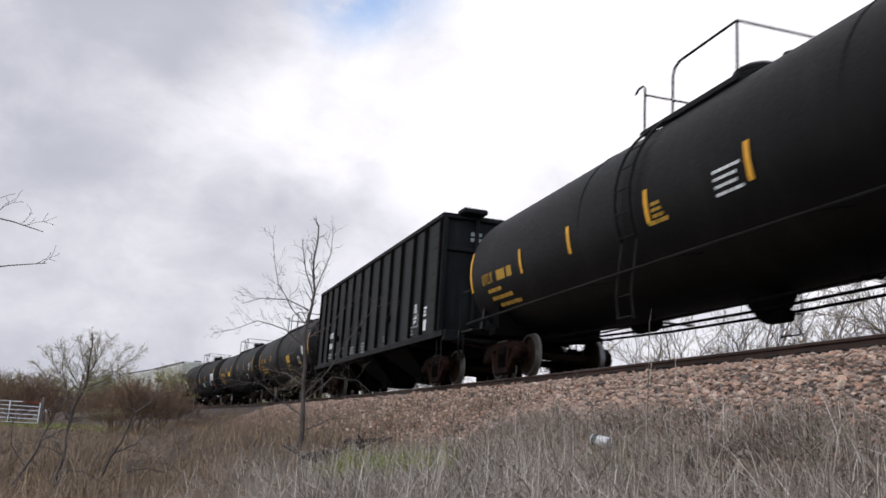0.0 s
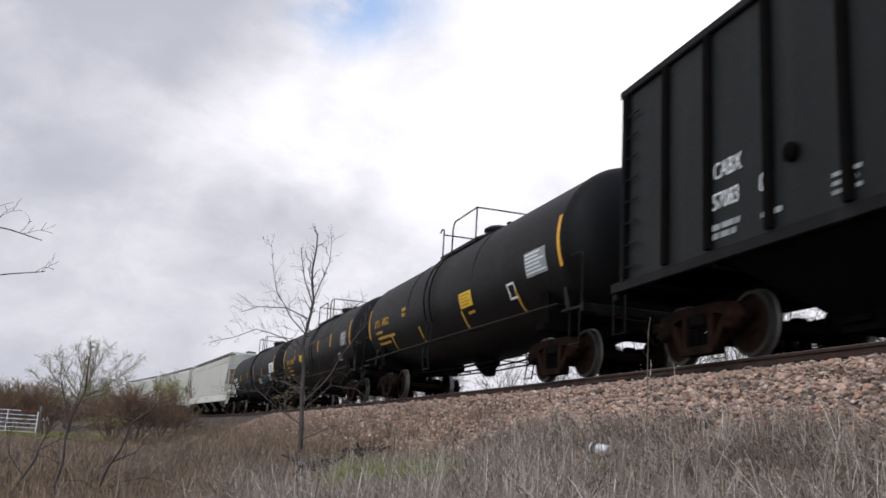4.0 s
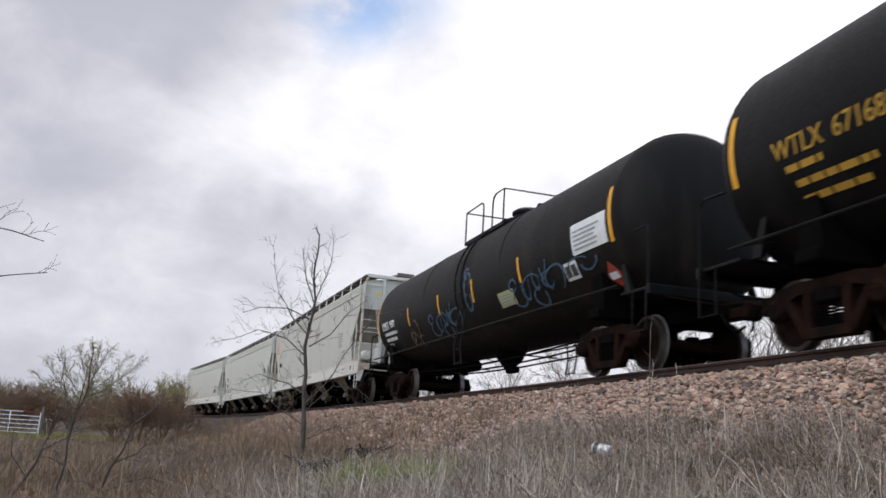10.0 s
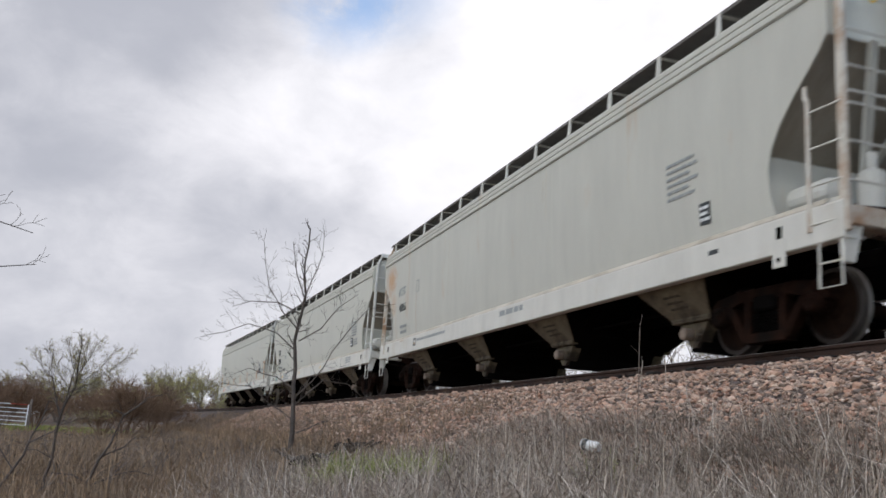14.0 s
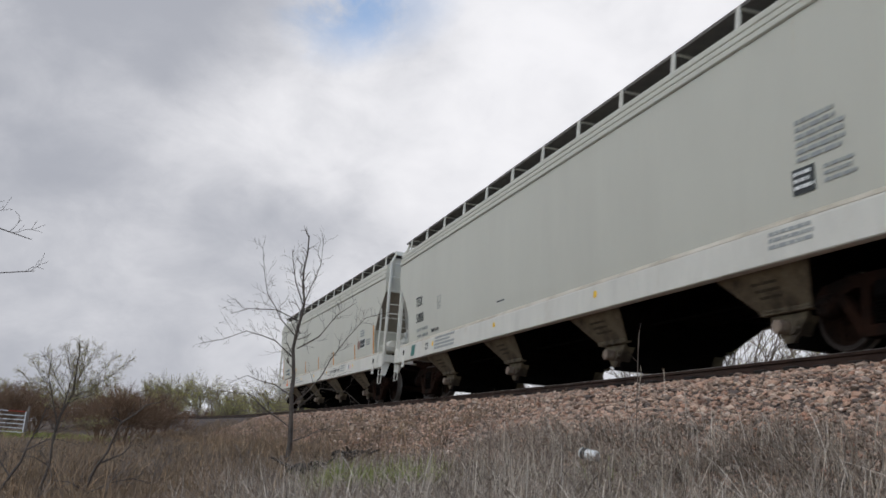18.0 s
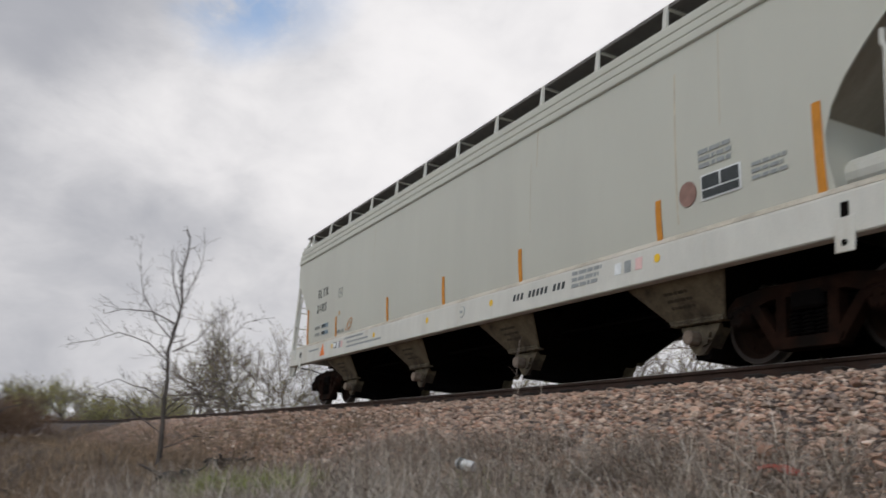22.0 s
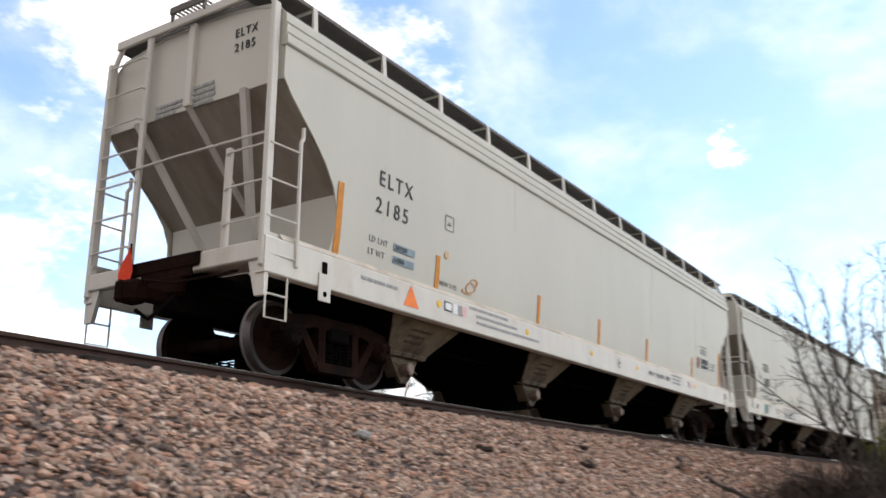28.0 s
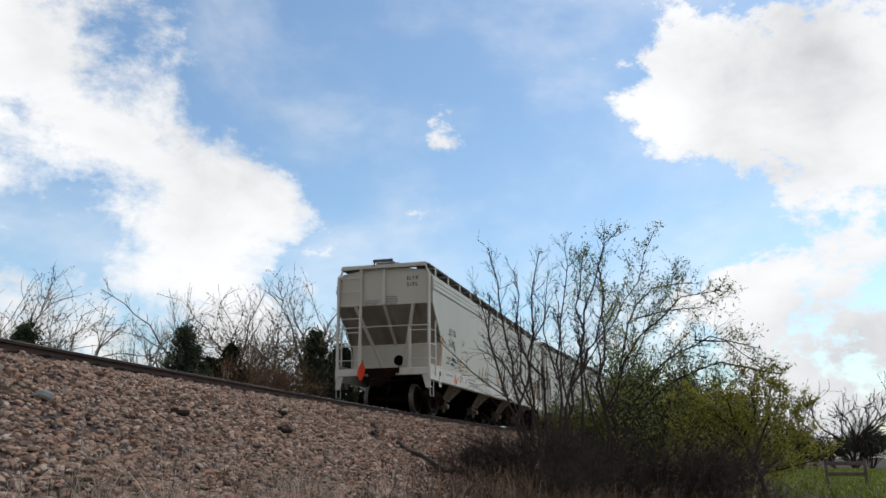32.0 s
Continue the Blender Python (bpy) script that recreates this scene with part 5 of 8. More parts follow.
def build_track():
    tr = tagged(new("railway_track"), "rusty steel rails on dark wooden sleepers in ballast", "railway track", kind="structure")
    prof = [(-0.075, -0.185), (0.075, -0.185), (0.075, -0.17), (0.012, -0.15), (0.010, -0.05), (0.036, -0.038), (0.036, -0.006), (0.028, 0.0), (-0.028, 0.0), (-0.036, -0.006), (-0.036, -0.038), (-0.010, -0.05), (-0.012, -0.15), (-0.075, -0.17)]
    xs = np.concatenate([np.linspace(-175, -60, 60), np.linspace(-58, 130, 150)])
    for s in (-1, 1):
        g = Geo()
        n = len(prof)
        vs, fs = [], []
        for x in xs:
            p, h = on_line(float(x))
            o = Vector((-math.sin(h), math.cos(h), 0))
            vs += [p + o * (s * 0.755 + a) + Vector((0, 0, b)) for a, b in prof]
        for i in range(len(xs) - 1):
            fs += [(i * n + j, i * n + (j + 1) % n, (i + 1) * n + (j + 1) % n, (i + 1) * n + j) for j in range(n)]
        part("rail", g.add(vs, fs), M["rail"], tr)
        t = Geo()
        vs = []
        for x in xs:
            p, h = on_line(float(x))
            o = Vector((-math.sin(h), math.cos(h), 0))
            vs += [p + o * (s * 0.755 + a) + Vector((0, 0, b)) for a, b in ((-0.027, 0.0005), (0.027, 0.0005), (0.027, 0.003), (-0.027, 0.003))]
        fs = [(i * 4 + j, i * 4 + (j + 1) % 4, (i + 1) * 4 + (j + 1) % 4, (i + 1) * 4 + j) for i in range(len(xs) - 1) for j in range(4)]
        part("running_surface", t.add(vs, fs), M["tread"], tr, "bright worn top of the rail")
    tie = Geo().box((0, 0, -0.27), (0.22, 2.6, 0.17), 0.012).mesh("sleeper", M["wood"])
    plate = Geo().box((0, -0.755, -0.19), (0.19, 0.33, 0.02), 0.004).box((0, 0.755, -0.19), (0.19, 0.33, 0.02), 0.004).box((0.05, -0.85, -0.175), (0.03, 0.05, 0.04)).box((-0.05, -0.66, -0.175), (0.03, 0.05, 0.04)).mesh("tie_plate", M["rail"])
    rnd = random.Random(5)
    for i in range(290):
        x = -80 + i * 0.52
        p, h = on_line(x)
        m = Matrix.Translation(p + Vector((0, 0, rnd.uniform(-0.012, 0.008)))) @ Matrix.Rotation(h + rnd.uniform(-0.02, 0.02), 4, "Z")
        hang("sleeper", tie, tr, m)
        if -30 < x < 30:
            hang("tie_plate", plate, tr, Matrix.Translation(p) @ Matrix.Rotation(h, 4, "Z"))


build_track()
loose_stones(BED)

# ---- plants ----
def polar(az, r):
    """A place on the ground by its bearing from the camera (0 across the track, left positive) and distance."""
    a = radians(az)
    x, y = -math.sin(a) * r, math.cos(a) * r
    return x, y, float(ground_z(x, y))


def branches(rnd, start, way, length, radius, level, out, droop=0.0, split=(3, 5), wild=0.35, fine=0.0045, spread=0.75):
    """Grows one limb and those on it: out gets (points, radius at foot, radius at tip, level)."""
    n = 5 if level == 0 else 4 if level == 1 else 3
    pts, d, p = [start], way.normalized(), start
    for i in range(n):
        d = (d + Vector((rnd.gauss(0, wild), rnd.gauss(0, wild), rnd.gauss(0, wild) - droop)) * 0.33).normalized()
        p = p + d * (length / n)
        pts.append(p)
    tip = max(radius * 0.45, fine)
    out.append((pts, radius, tip, level))
    if level >= 3 or radius < fine * 1.2:
        return
    k = rnd.randint(*split)
    for i in range(k):
        t = rnd.uniform(0.28, 1.0) if i else 1.0
        j = min(int(t * n), n - 1)
        q = pts[j].lerp(pts[j + 1], t * n - j)
        dd = (pts[j + 1] - pts[j]).normalized()
        side = dd.orthogonal().normalized()
        side = Matrix.Rotation(rnd.uniform(0, 6.28), 3, dd) @ side
        w = dd + side * spread * rnd.uniform(0.5, 1.2) + Vector((0, 0, 0.15))
        branches(rnd, q, w, length * rnd.uniform(0.45, 0.75), max(radius * rnd.uniform(0.4, 0.6), fine), level + 1, out, droop, split, wild, fine, spread)


def leaf_mesh(rnd, spots, count, size, mat, name="leaves"):
    V, F = [], []
    for i in range(count):
        p = rnd.choice(spots) + Vector((rnd.gauss(0, size * 1.6), rnd.gauss(0, size * 1.6), rnd.gauss(0, size * 1.6)))
        a = Vector((rnd.gauss(0, 1), rnd.gauss(0, 1), rnd.gauss(0, 1))).normalized()
        b = a.orthogonal().normalized()
        s = size * rnd.uniform(0.5, 1.3)
        n = len(V)
        V += [p - a * s, p + b * s * 0.45, p + a * s, p - b * s * 0.45]
        F.append((n, n + 1, n + 2, n + 3))
    return raw_mesh(name, [tuple(v) for v in V], F, mat)


def plant(name, label, category, seed, height, stems=1, lean=0.15, leaves=0, leaf_size=0.03, leaf="leaf", split=(4, 6), wild=0.4, foot=0.05, fine=0.0045, spread=0.75, group="", way=None, up=0.55, bark="bark", twig="twig"):
    """A bare or budding tree or bush: tapered stems, limbs and twigs, with some young leaves."""
    rnd = random.Random(seed)
    ob = tagged(new(name), label, category, group)
    wood = []
    for i in range(stems):
        a = rnd.uniform(0, 6.28)
        w = Vector((math.cos(a) * lean * rnd.uniform(0.5, 1.4), math.sin(a) * lean * rnd.uniform(0.5, 1.4), 1))
        if way:
            w = Vector(way)
        st = Vector((math.cos(a) * 0.12 * (stems > 1), math.sin(a) * 0.12 * (stems > 1), -0.05))
        branches(rnd, st, w, height * up * rnd.uniform(0.85, 1.1), foot * rnd.uniform(0.7, 1.1), 0, wood, 0, split, wild, fine, spread)
    g, t = Geo(), Geo()
    spots = []
    for pts, r0, r1, lv in wood:
        if lv == 0:
            part("trunk" if stems == 1 else "stem", Geo().tube(pts, r0, 7, r1), M[bark], ob, smooth=60)
            continue
        (g if lv < 2 else t).tube(pts, r0, (7, 5, 3, 3)[lv], r1, cap=False)
        if lv >= 2:
            spots += pts[1:]
    tagged(part("branchwork", g, M[bark], ob, smooth=60), kind="stuff")
    tagged(part("crown", t, M[twig], ob), kind="stuff")
    if leaves and spots:
        tagged(hang("foliage", leaf_mesh(rnd, spots, leaves, leaf_size, M[leaf]), ob), kind="stuff")
    return ob


def stand(ob, az, r, turn=0.0, scale=1.0):
    ob.matrix_basis = pose(*polar(az, r), 0, 0, turn) @ Matrix.Scale(scale, 4)
    return ob


def again(ob, az, r, turn, scale):
    c = copy_thing(ob, pose(*polar(az, r), 0, 0, turn))
    c.scale = (scale, scale, scale)
    return c


def shaped_tree(name, label, category, seed, trunks, limbs, foot, thin, twig_len, per_metre, fine=0.003, depth=0.3, leaves=0, leaf_size=0.03, leaf="leaf", leafy=None, bark="bark", twig="twig", group="", droop=-0.08, wild=0.6, split=(2, 4)):
    """A tree with its own stems and limbs, each a line of (across, up) in metres, with side twigs along them.
    across runs to the right as seen from the field; leafy(p) says where young leaves grow."""
    rnd = random.Random(seed)
    ob = tagged(new(name), label, category, group)
    wood, lines = [], []
    for i, line in enumerate(list(trunks) + list(limbs)):
        main = i < len(trunks)
        pts, y, d = [], 0.0, rnd.uniform(-depth, depth)
        for j in range(len(line) - 1):
            (x0, z0), (x1, z1) = line[j], line[j + 1]
            n = max(int(math.hypot(x1 - x0, z1 - z0) / (twig_len * 0.7)), 1)
            for k in range(n):
                t = k / n
                pts.append(Vector((x0 + (x1 - x0) * t, y, z0 + (z1 - z0) * t)))
                y += d * twig_len * 0.5
        pts.append(Vector((line[-1][0], y, line[-1][1])))
        for p in pts[1:-1]:
            p += Vector((rnd.gauss(0, 1), rnd.gauss(0, 1), rnd.gauss(0, 0.6))) * twig_len * 0.07
        lines.append((pts, main))
        r0 = foot if main else thin
        if main:
            part("trunk" if len(trunks) == 1 else "stem", Geo().tube(pts, r0, 7, max(r0 * 0.25, fine)), M[bark], ob, smooth=60)
        else:
            wood.append((pts, r0, max(r0 * 0.3, fine), 1))
        for j in range(len(pts) - 1):
            if main and j < len(pts) * 0.35:
                continue
            seg = pts[j + 1] - pts[j]
            for k in range(int(seg.length * per_metre + rnd.random())):
                q = pts[j].lerp(pts[j + 1], rnd.random())
                dd = seg.normalized()
                side = Matrix.Rotation(rnd.uniform(0, 6.28), 3, dd) @ dd.orthogonal().normalized()
                left = 1.0 - 0.5 * j / len(pts)
                branches(rnd, q, dd * 0.7 + side * rnd.uniform(0.6, 1.1) + Vector((0, 0, 0.35)), twig_len * rnd.uniform(0.5, 1.2) * left, max(r0 * 0.35 * left, fine * 1.3), 2, wood, droop, split, wild, fine, 0.8)
    g, t, spots = Geo(), Geo(), []
    for p, r0, r1, lv in wood:
        (g if lv < 2 else t).tube(p, r0, (8, 6, 3, 3)[lv], r1, cap=False)
        if lv >= 2:
            spots += [q for q in p[1:] if leafy is None or leafy(q)]
    if g.v:
        tagged(part("branchwork", g, M[bark], ob, smooth=60), kind="stuff")
    tagged(part("crown", t, M[twig], ob), kind="stuff")
    if leaves and spots:
        tagged(hang("foliage", leaf_mesh(rnd, spots, leaves, leaf_size, M[leaf]), ob), kind="stuff")
    return ob


def conifer(name, label, seed, height, width, tops, group):
    """A dense dark evergreen: a trunk, boughs and a ragged crown of small sprays."""
    rnd = random.Random(seed)
    ob = tagged(new(name), label, "tree", group)
    boughs, spots = Geo(), []
    for cx, cy, k in tops:
        part("trunk", Geo().tube([(cx * 0.4, cy * 0.4, -0.1), (cx, cy, height * k * 0.5), (cx, cy, height * k * 0.96)], 0.07, 7, 0.012), M["bark"], ob, smooth=60)
        for i in range(130):
            t = rnd.uniform(0.04, 1.0)
            a = rnd.uniform(0, 6.28)
            rr = width * (1 - t) ** 0.62 * rnd.uniform(0.5, 1.2) + 0.05
            q = Vector((cx, cy, height * k * t))
            e = q + Vector((math.cos(a) * rr, math.sin(a) * rr, rr * rnd.uniform(0.05, 0.55)))
            boughs.tube([q, q.lerp(e, 0.5) + Vector((0, 0, -0.03)), e], 0.012, 4, 0.004, cap=False)
            spots += [q.lerp(e, f) for f in (0.35, 0.5, 0.65, 0.8, 0.9, 1.0)]
    tagged(part("boughs", boughs, M["bark"], ob), kind="stuff")
    tagged(hang("foliage", leaf_mesh(rnd, spots, 9000 * len(tops), 0.055, M["cedar"]), ob), kind="stuff")
    return ob


# plants of the field, each turned so that "across" runs square to the line of sight
stand(shaped_tree("bare_sapling", "slender bare young tree with crooked spreading limbs", "tree", 19,
    [((0, -0.1), (0.03, 0.5), (-0.03, 1.05), (-0.02, 1.6), (-0.06, 2.37), (0.0, 3.0), (-0.06, 3.6), (-0.02, 4.3))],
    [((-0.03, 1.9), (-0.40, 2.22), (-0.97, 2.34), (-1.35, 2.18), (-1.72, 2.08)), ((-0.03, 1.05), (0.30, 1.42), (0.61, 1.95), (0.85, 2.35), (1.15, 2.75), (1.65, 2.90)), ((-0.05, 2.3), (-0.35, 2.62), (-0.62, 3.05), (-0.72, 3.5), (-0.84, 3.95)),
     ((-0.03, 2.75), (0.12, 3.2), (0.26, 3.7), (0.25, 4.2)), ((-0.02, 2.1), (0.35, 2.35), (0.62, 2.75), (0.95, 3.0)), ((0.0, 0.95), (0.45, 1.42), (0.95, 1.42), (1.25, 1.15), (1.5, 1.12)), ((0.02, 0.7), (-0.42, 0.95), (-0.80, 1.25), (-1.33, 1.28)),
     ((-0.02, 1.25), (-0.35, 1.45), (-0.85, 1.55), (-1.1, 1.45)), ((0.0, 2.9), (-0.18, 3.3), (-0.30, 3.9)), ((0.0, 0.45), (0.5, 0.7), (0.9, 0.72)), ((-0.05, 2.6), (-0.45, 2.75), (-0.95, 2.72), (-1.25, 2.62))],
    0.050, 0.012, 0.36, 11.0, 0.0021, 0.5, bark="stem", twig="stem", wild=0.8), 83.75, 15.5, 83.75, 0.97)
stand(shaped_tree("edge_tree", "bare tree with thin drooping twigs in the field", "tree", 13,
    [((0, -0.1), (0.05, 1.2), (0.0, 2.4), (0.1, 3.6))],
    [((0.03, 1.7), (0.6, 2.05), (1.1, 2.2), (1.75, 2.38)), ((0.0, 2.2), (0.5, 2.5), (1.0, 2.7), (1.6, 2.62)), ((0.05, 2.8), (0.5, 3.1), (0.85, 3.3), (1.0, 3.6)), ((0.0, 2.0), (-0.6, 2.4), (-1.1, 2.5)), ((0.05, 3.0), (-0.4, 3.4), (-0.8, 3.5))], 0.06, 0.013, 0.4, 5, 0.0024, 0.3, bark="stem", twig="stem", wild=0.8), 110.2, 9.5, 110.2)
stand(shaped_tree("weed_sapling", "thin dark leafless sapling among the dry grass", "sapling", 81, [((0, -0.1), (0.02, 0.4), (0.05, 0.85), (0.08, 1.05))],
    [((0.05, 0.9), (-0.03, 1.15), (-0.10, 1.45), (-0.14, 1.75)), ((0.08, 1.0), (0.12, 1.25), (0.14, 1.5)), ((0.02, 0.4), (-0.15, 0.5), (-0.3, 0.48))], 0.022, 0.009, 0.26, 9, 0.0026, 0.2, group="saplings in the grass", bark="stem", twig="stem"), 97.6, 12.0, 97.6)
stand(shaped_tree("weed_sapling", "crooked dark leafless sapling among the dry grass", "sapling", 82, [((0, -0.1), (0.03, 0.12), (0.10, 0.42), (0.25, 0.80), (0.315, 1.0))],
    [((0.30, 0.95), (0.45, 1.08), (0.60, 1.20), (0.75, 1.26)), ((0.30, 0.98), (0.22, 1.02), (0.16, 0.98)), ((0.02, 0.08), (0.30, 0.25), (0.53, 0.30), (0.80, 0.24)), ((0.12, 0.45), (0.35, 0.55), (0.50, 0.72)), ((0.03, 0.10), (-0.2, 0.2), (-0.45, 0.22))], 0.025, 0.013, 0.28, 9, 0.0026, 0.2, group="saplings in the grass", bark="stem", twig="stem"), 95.3, 12.0, 95.3)
stand(shaped_tree("weed_sapling", "leaning dark leafless sapling among the dry grass", "sapling", 83, [((0, -0.1), (0.16, 0.22), (0.29, 0.47), (0.42, 0.85), (0.47, 1.1))],
    [((0.2, 0.3), (0.05, 0.55), (0.0, 0.8)), ((0.33, 0.6), (0.5, 0.72), (0.62, 0.78))], 0.020, 0.010, 0.28, 9, 0.0026, 0.2, group="saplings in the grass", bark="stem", twig="stem"), 100.4, 11.5, 100.4)
for i, (az, r, h) in enumerate(((98.6, 9.5, 0.6), (91.5, 12.0, 0.6), (89.0, 12.5, 0.5), (86.5, 13.5, 0.55), (94.0, 10.5, 0.5))):
    stand(plant("weed_sapling", "thin dark leafless sapling among the dry grass", "sapling", 80 + i, h, 1 + i % 2, 0.25, split=(3, 5), wild=0.5, foot=0.010, fine=0.0020, group="saplings in the grass", up=0.75), az, r)
stand(shaped_tree("budding_tree", "round budding tree with a fan of fine bare limbs", "tree", 21,
    [((0, -0.1), (0.10, 0.9), (0.35, 1.9), (0.55, 2.6), (0.62, 3.6), (0.52, 5.3))],
    [((0.50, 2.3), (0.0, 3.0), (-0.5, 3.7), (-0.95, 4.5)), ((0.45, 2.2), (-0.3, 2.8), (-1.1, 3.4), (-1.6, 4.2)), ((0.58, 2.7), (0.9, 3.6), (1.25, 4.5), (1.5, 5.2)), ((0.58, 2.5), (1.2, 3.2), (1.9, 4.0), (2.5, 4.8)), ((0.55, 2.4), (1.4, 2.9), (2.4, 3.8), (3.3, 4.75)), ((0.50, 2.3), (1.3, 2.55), (2.0, 2.9), (2.6, 3.5)),
     ((0.60, 3.2), (0.3, 4.0), (-0.1, 4.9)), ((0.6, 3.0), (1.0, 4.0), (0.95, 5.2)), ((0.3, 1.7), (-0.5, 2.2), (-1.3, 2.6), (-2.0, 3.5)), ((0.2, 0.6), (1.0, 0.95), (1.9, 1.05), (2.6, 1.25))],
    0.08, 0.021, 0.62, 17.0, 0.0046, 0.7, 4200, 0.034, "bud", bark="stem", twig="buff", split=(4, 6), wild=0.45), 97.45, 44, 97.45, 0.85)
brush = stand(plant("brown_thicket", "dense brown leafless thicket in the field", "bush", 31, 3.6, 10, 0.7, 900, 0.04, leaf="weed", split=(6, 8), foot=0.04, fine=0.006, bark="brush", twig="brush", group="thickets in the field"), 93.6, 47, 0, 0.85)
for az, r, tn, sc in ((92.2, 56, 120, 0.8), (94.9, 50, 60, 0.7), (100.2, 58, 200, 0.9), (102.5, 60, 290, 1.0), (98.6, 62, 20, 0.9), (91.2, 62, 330, 0.6)):
    again(brush, az, r, tn, sc)
for i in range(20):
    again(brush, 84.6 + i * 1.15, 112 + (i * 29 % 17), i * 61, 1.0 + 0.02 * (i * 7 % 11))
hedge = stand(plant("budding_bush", "budding bush with yellow-green new leaves", "bush", 41, 4.6, 6, 0.5, 4200, 0.06, leaf="bud", split=(5, 6), foot=0.06, fine=0.010, group="bushes beyond the track"), 88.0, 88, 0, 0.9)
for az, r, tn, sc in ((86.6, 86, 80, 0.9), (89.3, 92, 150, 1.0), (85.4, 84, 200, 0.85), (90.8, 95, 20, 1.0), (84.2, 82, 300, 0.8), (83.2, 80, 40, 1.15), (82.2, 76, 110, 1.1), (84.6, 78, 10, 1.1), (87.3, 95, 310, 1.0), (92.5, 100, 250, 1.1), (95.0, 124, 130, 1.3), (97.5, 126, 10, 1.4), (100.5, 120, 70, 1.3)):
    again(hedge, az, r, tn, sc)
grove = stand(plant("bare_tree", "bare many-stemmed tree beyond the track", "tree", 51, 6.4, 5, 0.35, 3000, 0.04, leaf="bud", split=(5, 7), wild=0.6, foot=0.11, fine=0.007, group="trees beyond the track"), 80.0, 47, 0, 0.85)
for az, r, tn, sc in ((77.6, 45, 90, 0.8), (82.0, 52, 190, 0.75), (74.5, 42, 30, 0.62), (70.5, 38, 250, 0.6), (66, 34, 310, 0.62), (61, 30, 60, 0.7), (56, 27, 120, 0.72), (51, 26, 200, 0.75), (46, 24, 270, 0.78), (41, 23, 330, 0.8), (36, 23, 20, 0.82), (31, 22, 100, 0.85), (26, 22, 160, 0.82), (21, 22, 230, 0.86), (15, 21, 300, 0.82), (9, 22, 40, 0.85), (3, 22, 140, 0.86), (-3, 22, 210, 0.84), (-9, 23, 80, 0.8), (-13, 24, 30, 0.78), (-17, 25, 200, 0.74), (-21, 25, 110, 0.72), (-25, 26, 10, 0.68), (-29, 26, 260, 0.6), (-33, 26, 320, 0.55), (-6, 21, 170, 0.6), (-19, 21, 60, 0.5), (-3.5, 20, 250, 0.86), (-8.5, 20, 130, 0.9), (-12.5, 20.5, 310, 0.86), (-16.5, 20, 70, 0.88), (-20.5, 21, 190, 0.86), (-45, 27, 60, 0.5), (-49, 28, 0, 0.55), (-53, 27, 80, 0.78), (-57, 30, 200, 0.6), (-60.5, 28, 10, 0.7), (-67, 32, 130, 0.86), (-69.5, 34, 260, 0.92), (-72, 38, 330, 0.9), (-65, 36, 50, 0.75), (-75, 44, 150, 0.9)):
    again(grove, az, r, tn, sc)
cedar = stand(conifer("cedar", "dark green cedar beyond the track", 91, 3.9, 1.05, ((-0.40, 0.0, 1.0), (0.50, 0.2, 0.86), (0.05, -0.3, 0.72)), "cedars beyond the track"), -62.9, 27, 0)
for az, r, tn, sc in ((-64.8, 28, 150, 0.92), (-53.2, 26, 50, 0.98), (-51.2, 27, 200, 0.9), (-71.3, 33, 250, 1.15)):
    again(cedar, az, r, tn, sc)
brown = stand(plant("brown_bush", "brown leafless bush beyond the track", "bush", 93, 3.2, 12, 0.45, 500, 0.035, leaf="weed", split=(5, 7), foot=0.035, fine=0.005, bark="brush", twig="brush", group="bushes behind the rails"), -66.2, 27.5, 0, 0.95)
again(brown, -67.6, 29, 120, 0.9)
stand(shaped_tree("bent_tree", "thin bare tree bowed over by the wind", "tree", 97, [((0, -0.1), (0.1, 2.6), (-0.1, 3.6), (-0.6, 4.5), (-1.4, 5.1), (-2.1, 5.5))],
    [((0.05, 2.8), (-0.5, 3.4), (-1.2, 3.8)), ((-0.2, 3.8), (-0.9, 4.2), (-1.7, 4.4)), ((0.1, 2.5), (0.3, 3.6), (0.2, 4.4))], 0.05, 0.022, 0.6, 4, 0.005, 0.3, bark="twig"), -61.6, 29, -61.6)
# the tall shrub at the slope's foot: many stems, leafing on one side
K = 0.0069
BASE = (280, 690)
mt = lambda *q: tuple(((x - BASE[0]) * K, (BASE[1] - y) * K) for x, y in q)
STEMS = [mt((205, 700), (190, 560), (165, 430), (130, 220), (105, 80)), mt((210, 700), (200, 470), (215, 210), (235, 95)), mt((270, 700), (270, 420), (285, 210), (300, 50)), mt((285, 700), (305, 430), (350, 250), (400, 90), (435, 55)),
     mt((370, 700), (380, 550), (375, 430), (388, 250), (380, 110)), mt((375, 700), (400, 470), (450, 270), (520, 170), (630, 155)), mt((365, 710), (395, 520), (450, 450), (560, 360), (640, 310), (765, 345)), mt((240, 700), (235, 420), (185, 330), (170, 150)), mt((330, 700), (330, 480), (330, 250), (345, 110))]
STEMS += [tuple((x * 1.06 + 0.16 * math.sin(3.1 * k + 1.7 * j), z * (0.80 + 0.05 * math.sin(5.3 * k))) for j, (x, z) in enumerate(q)) for k, q in enumerate(STEMS)]
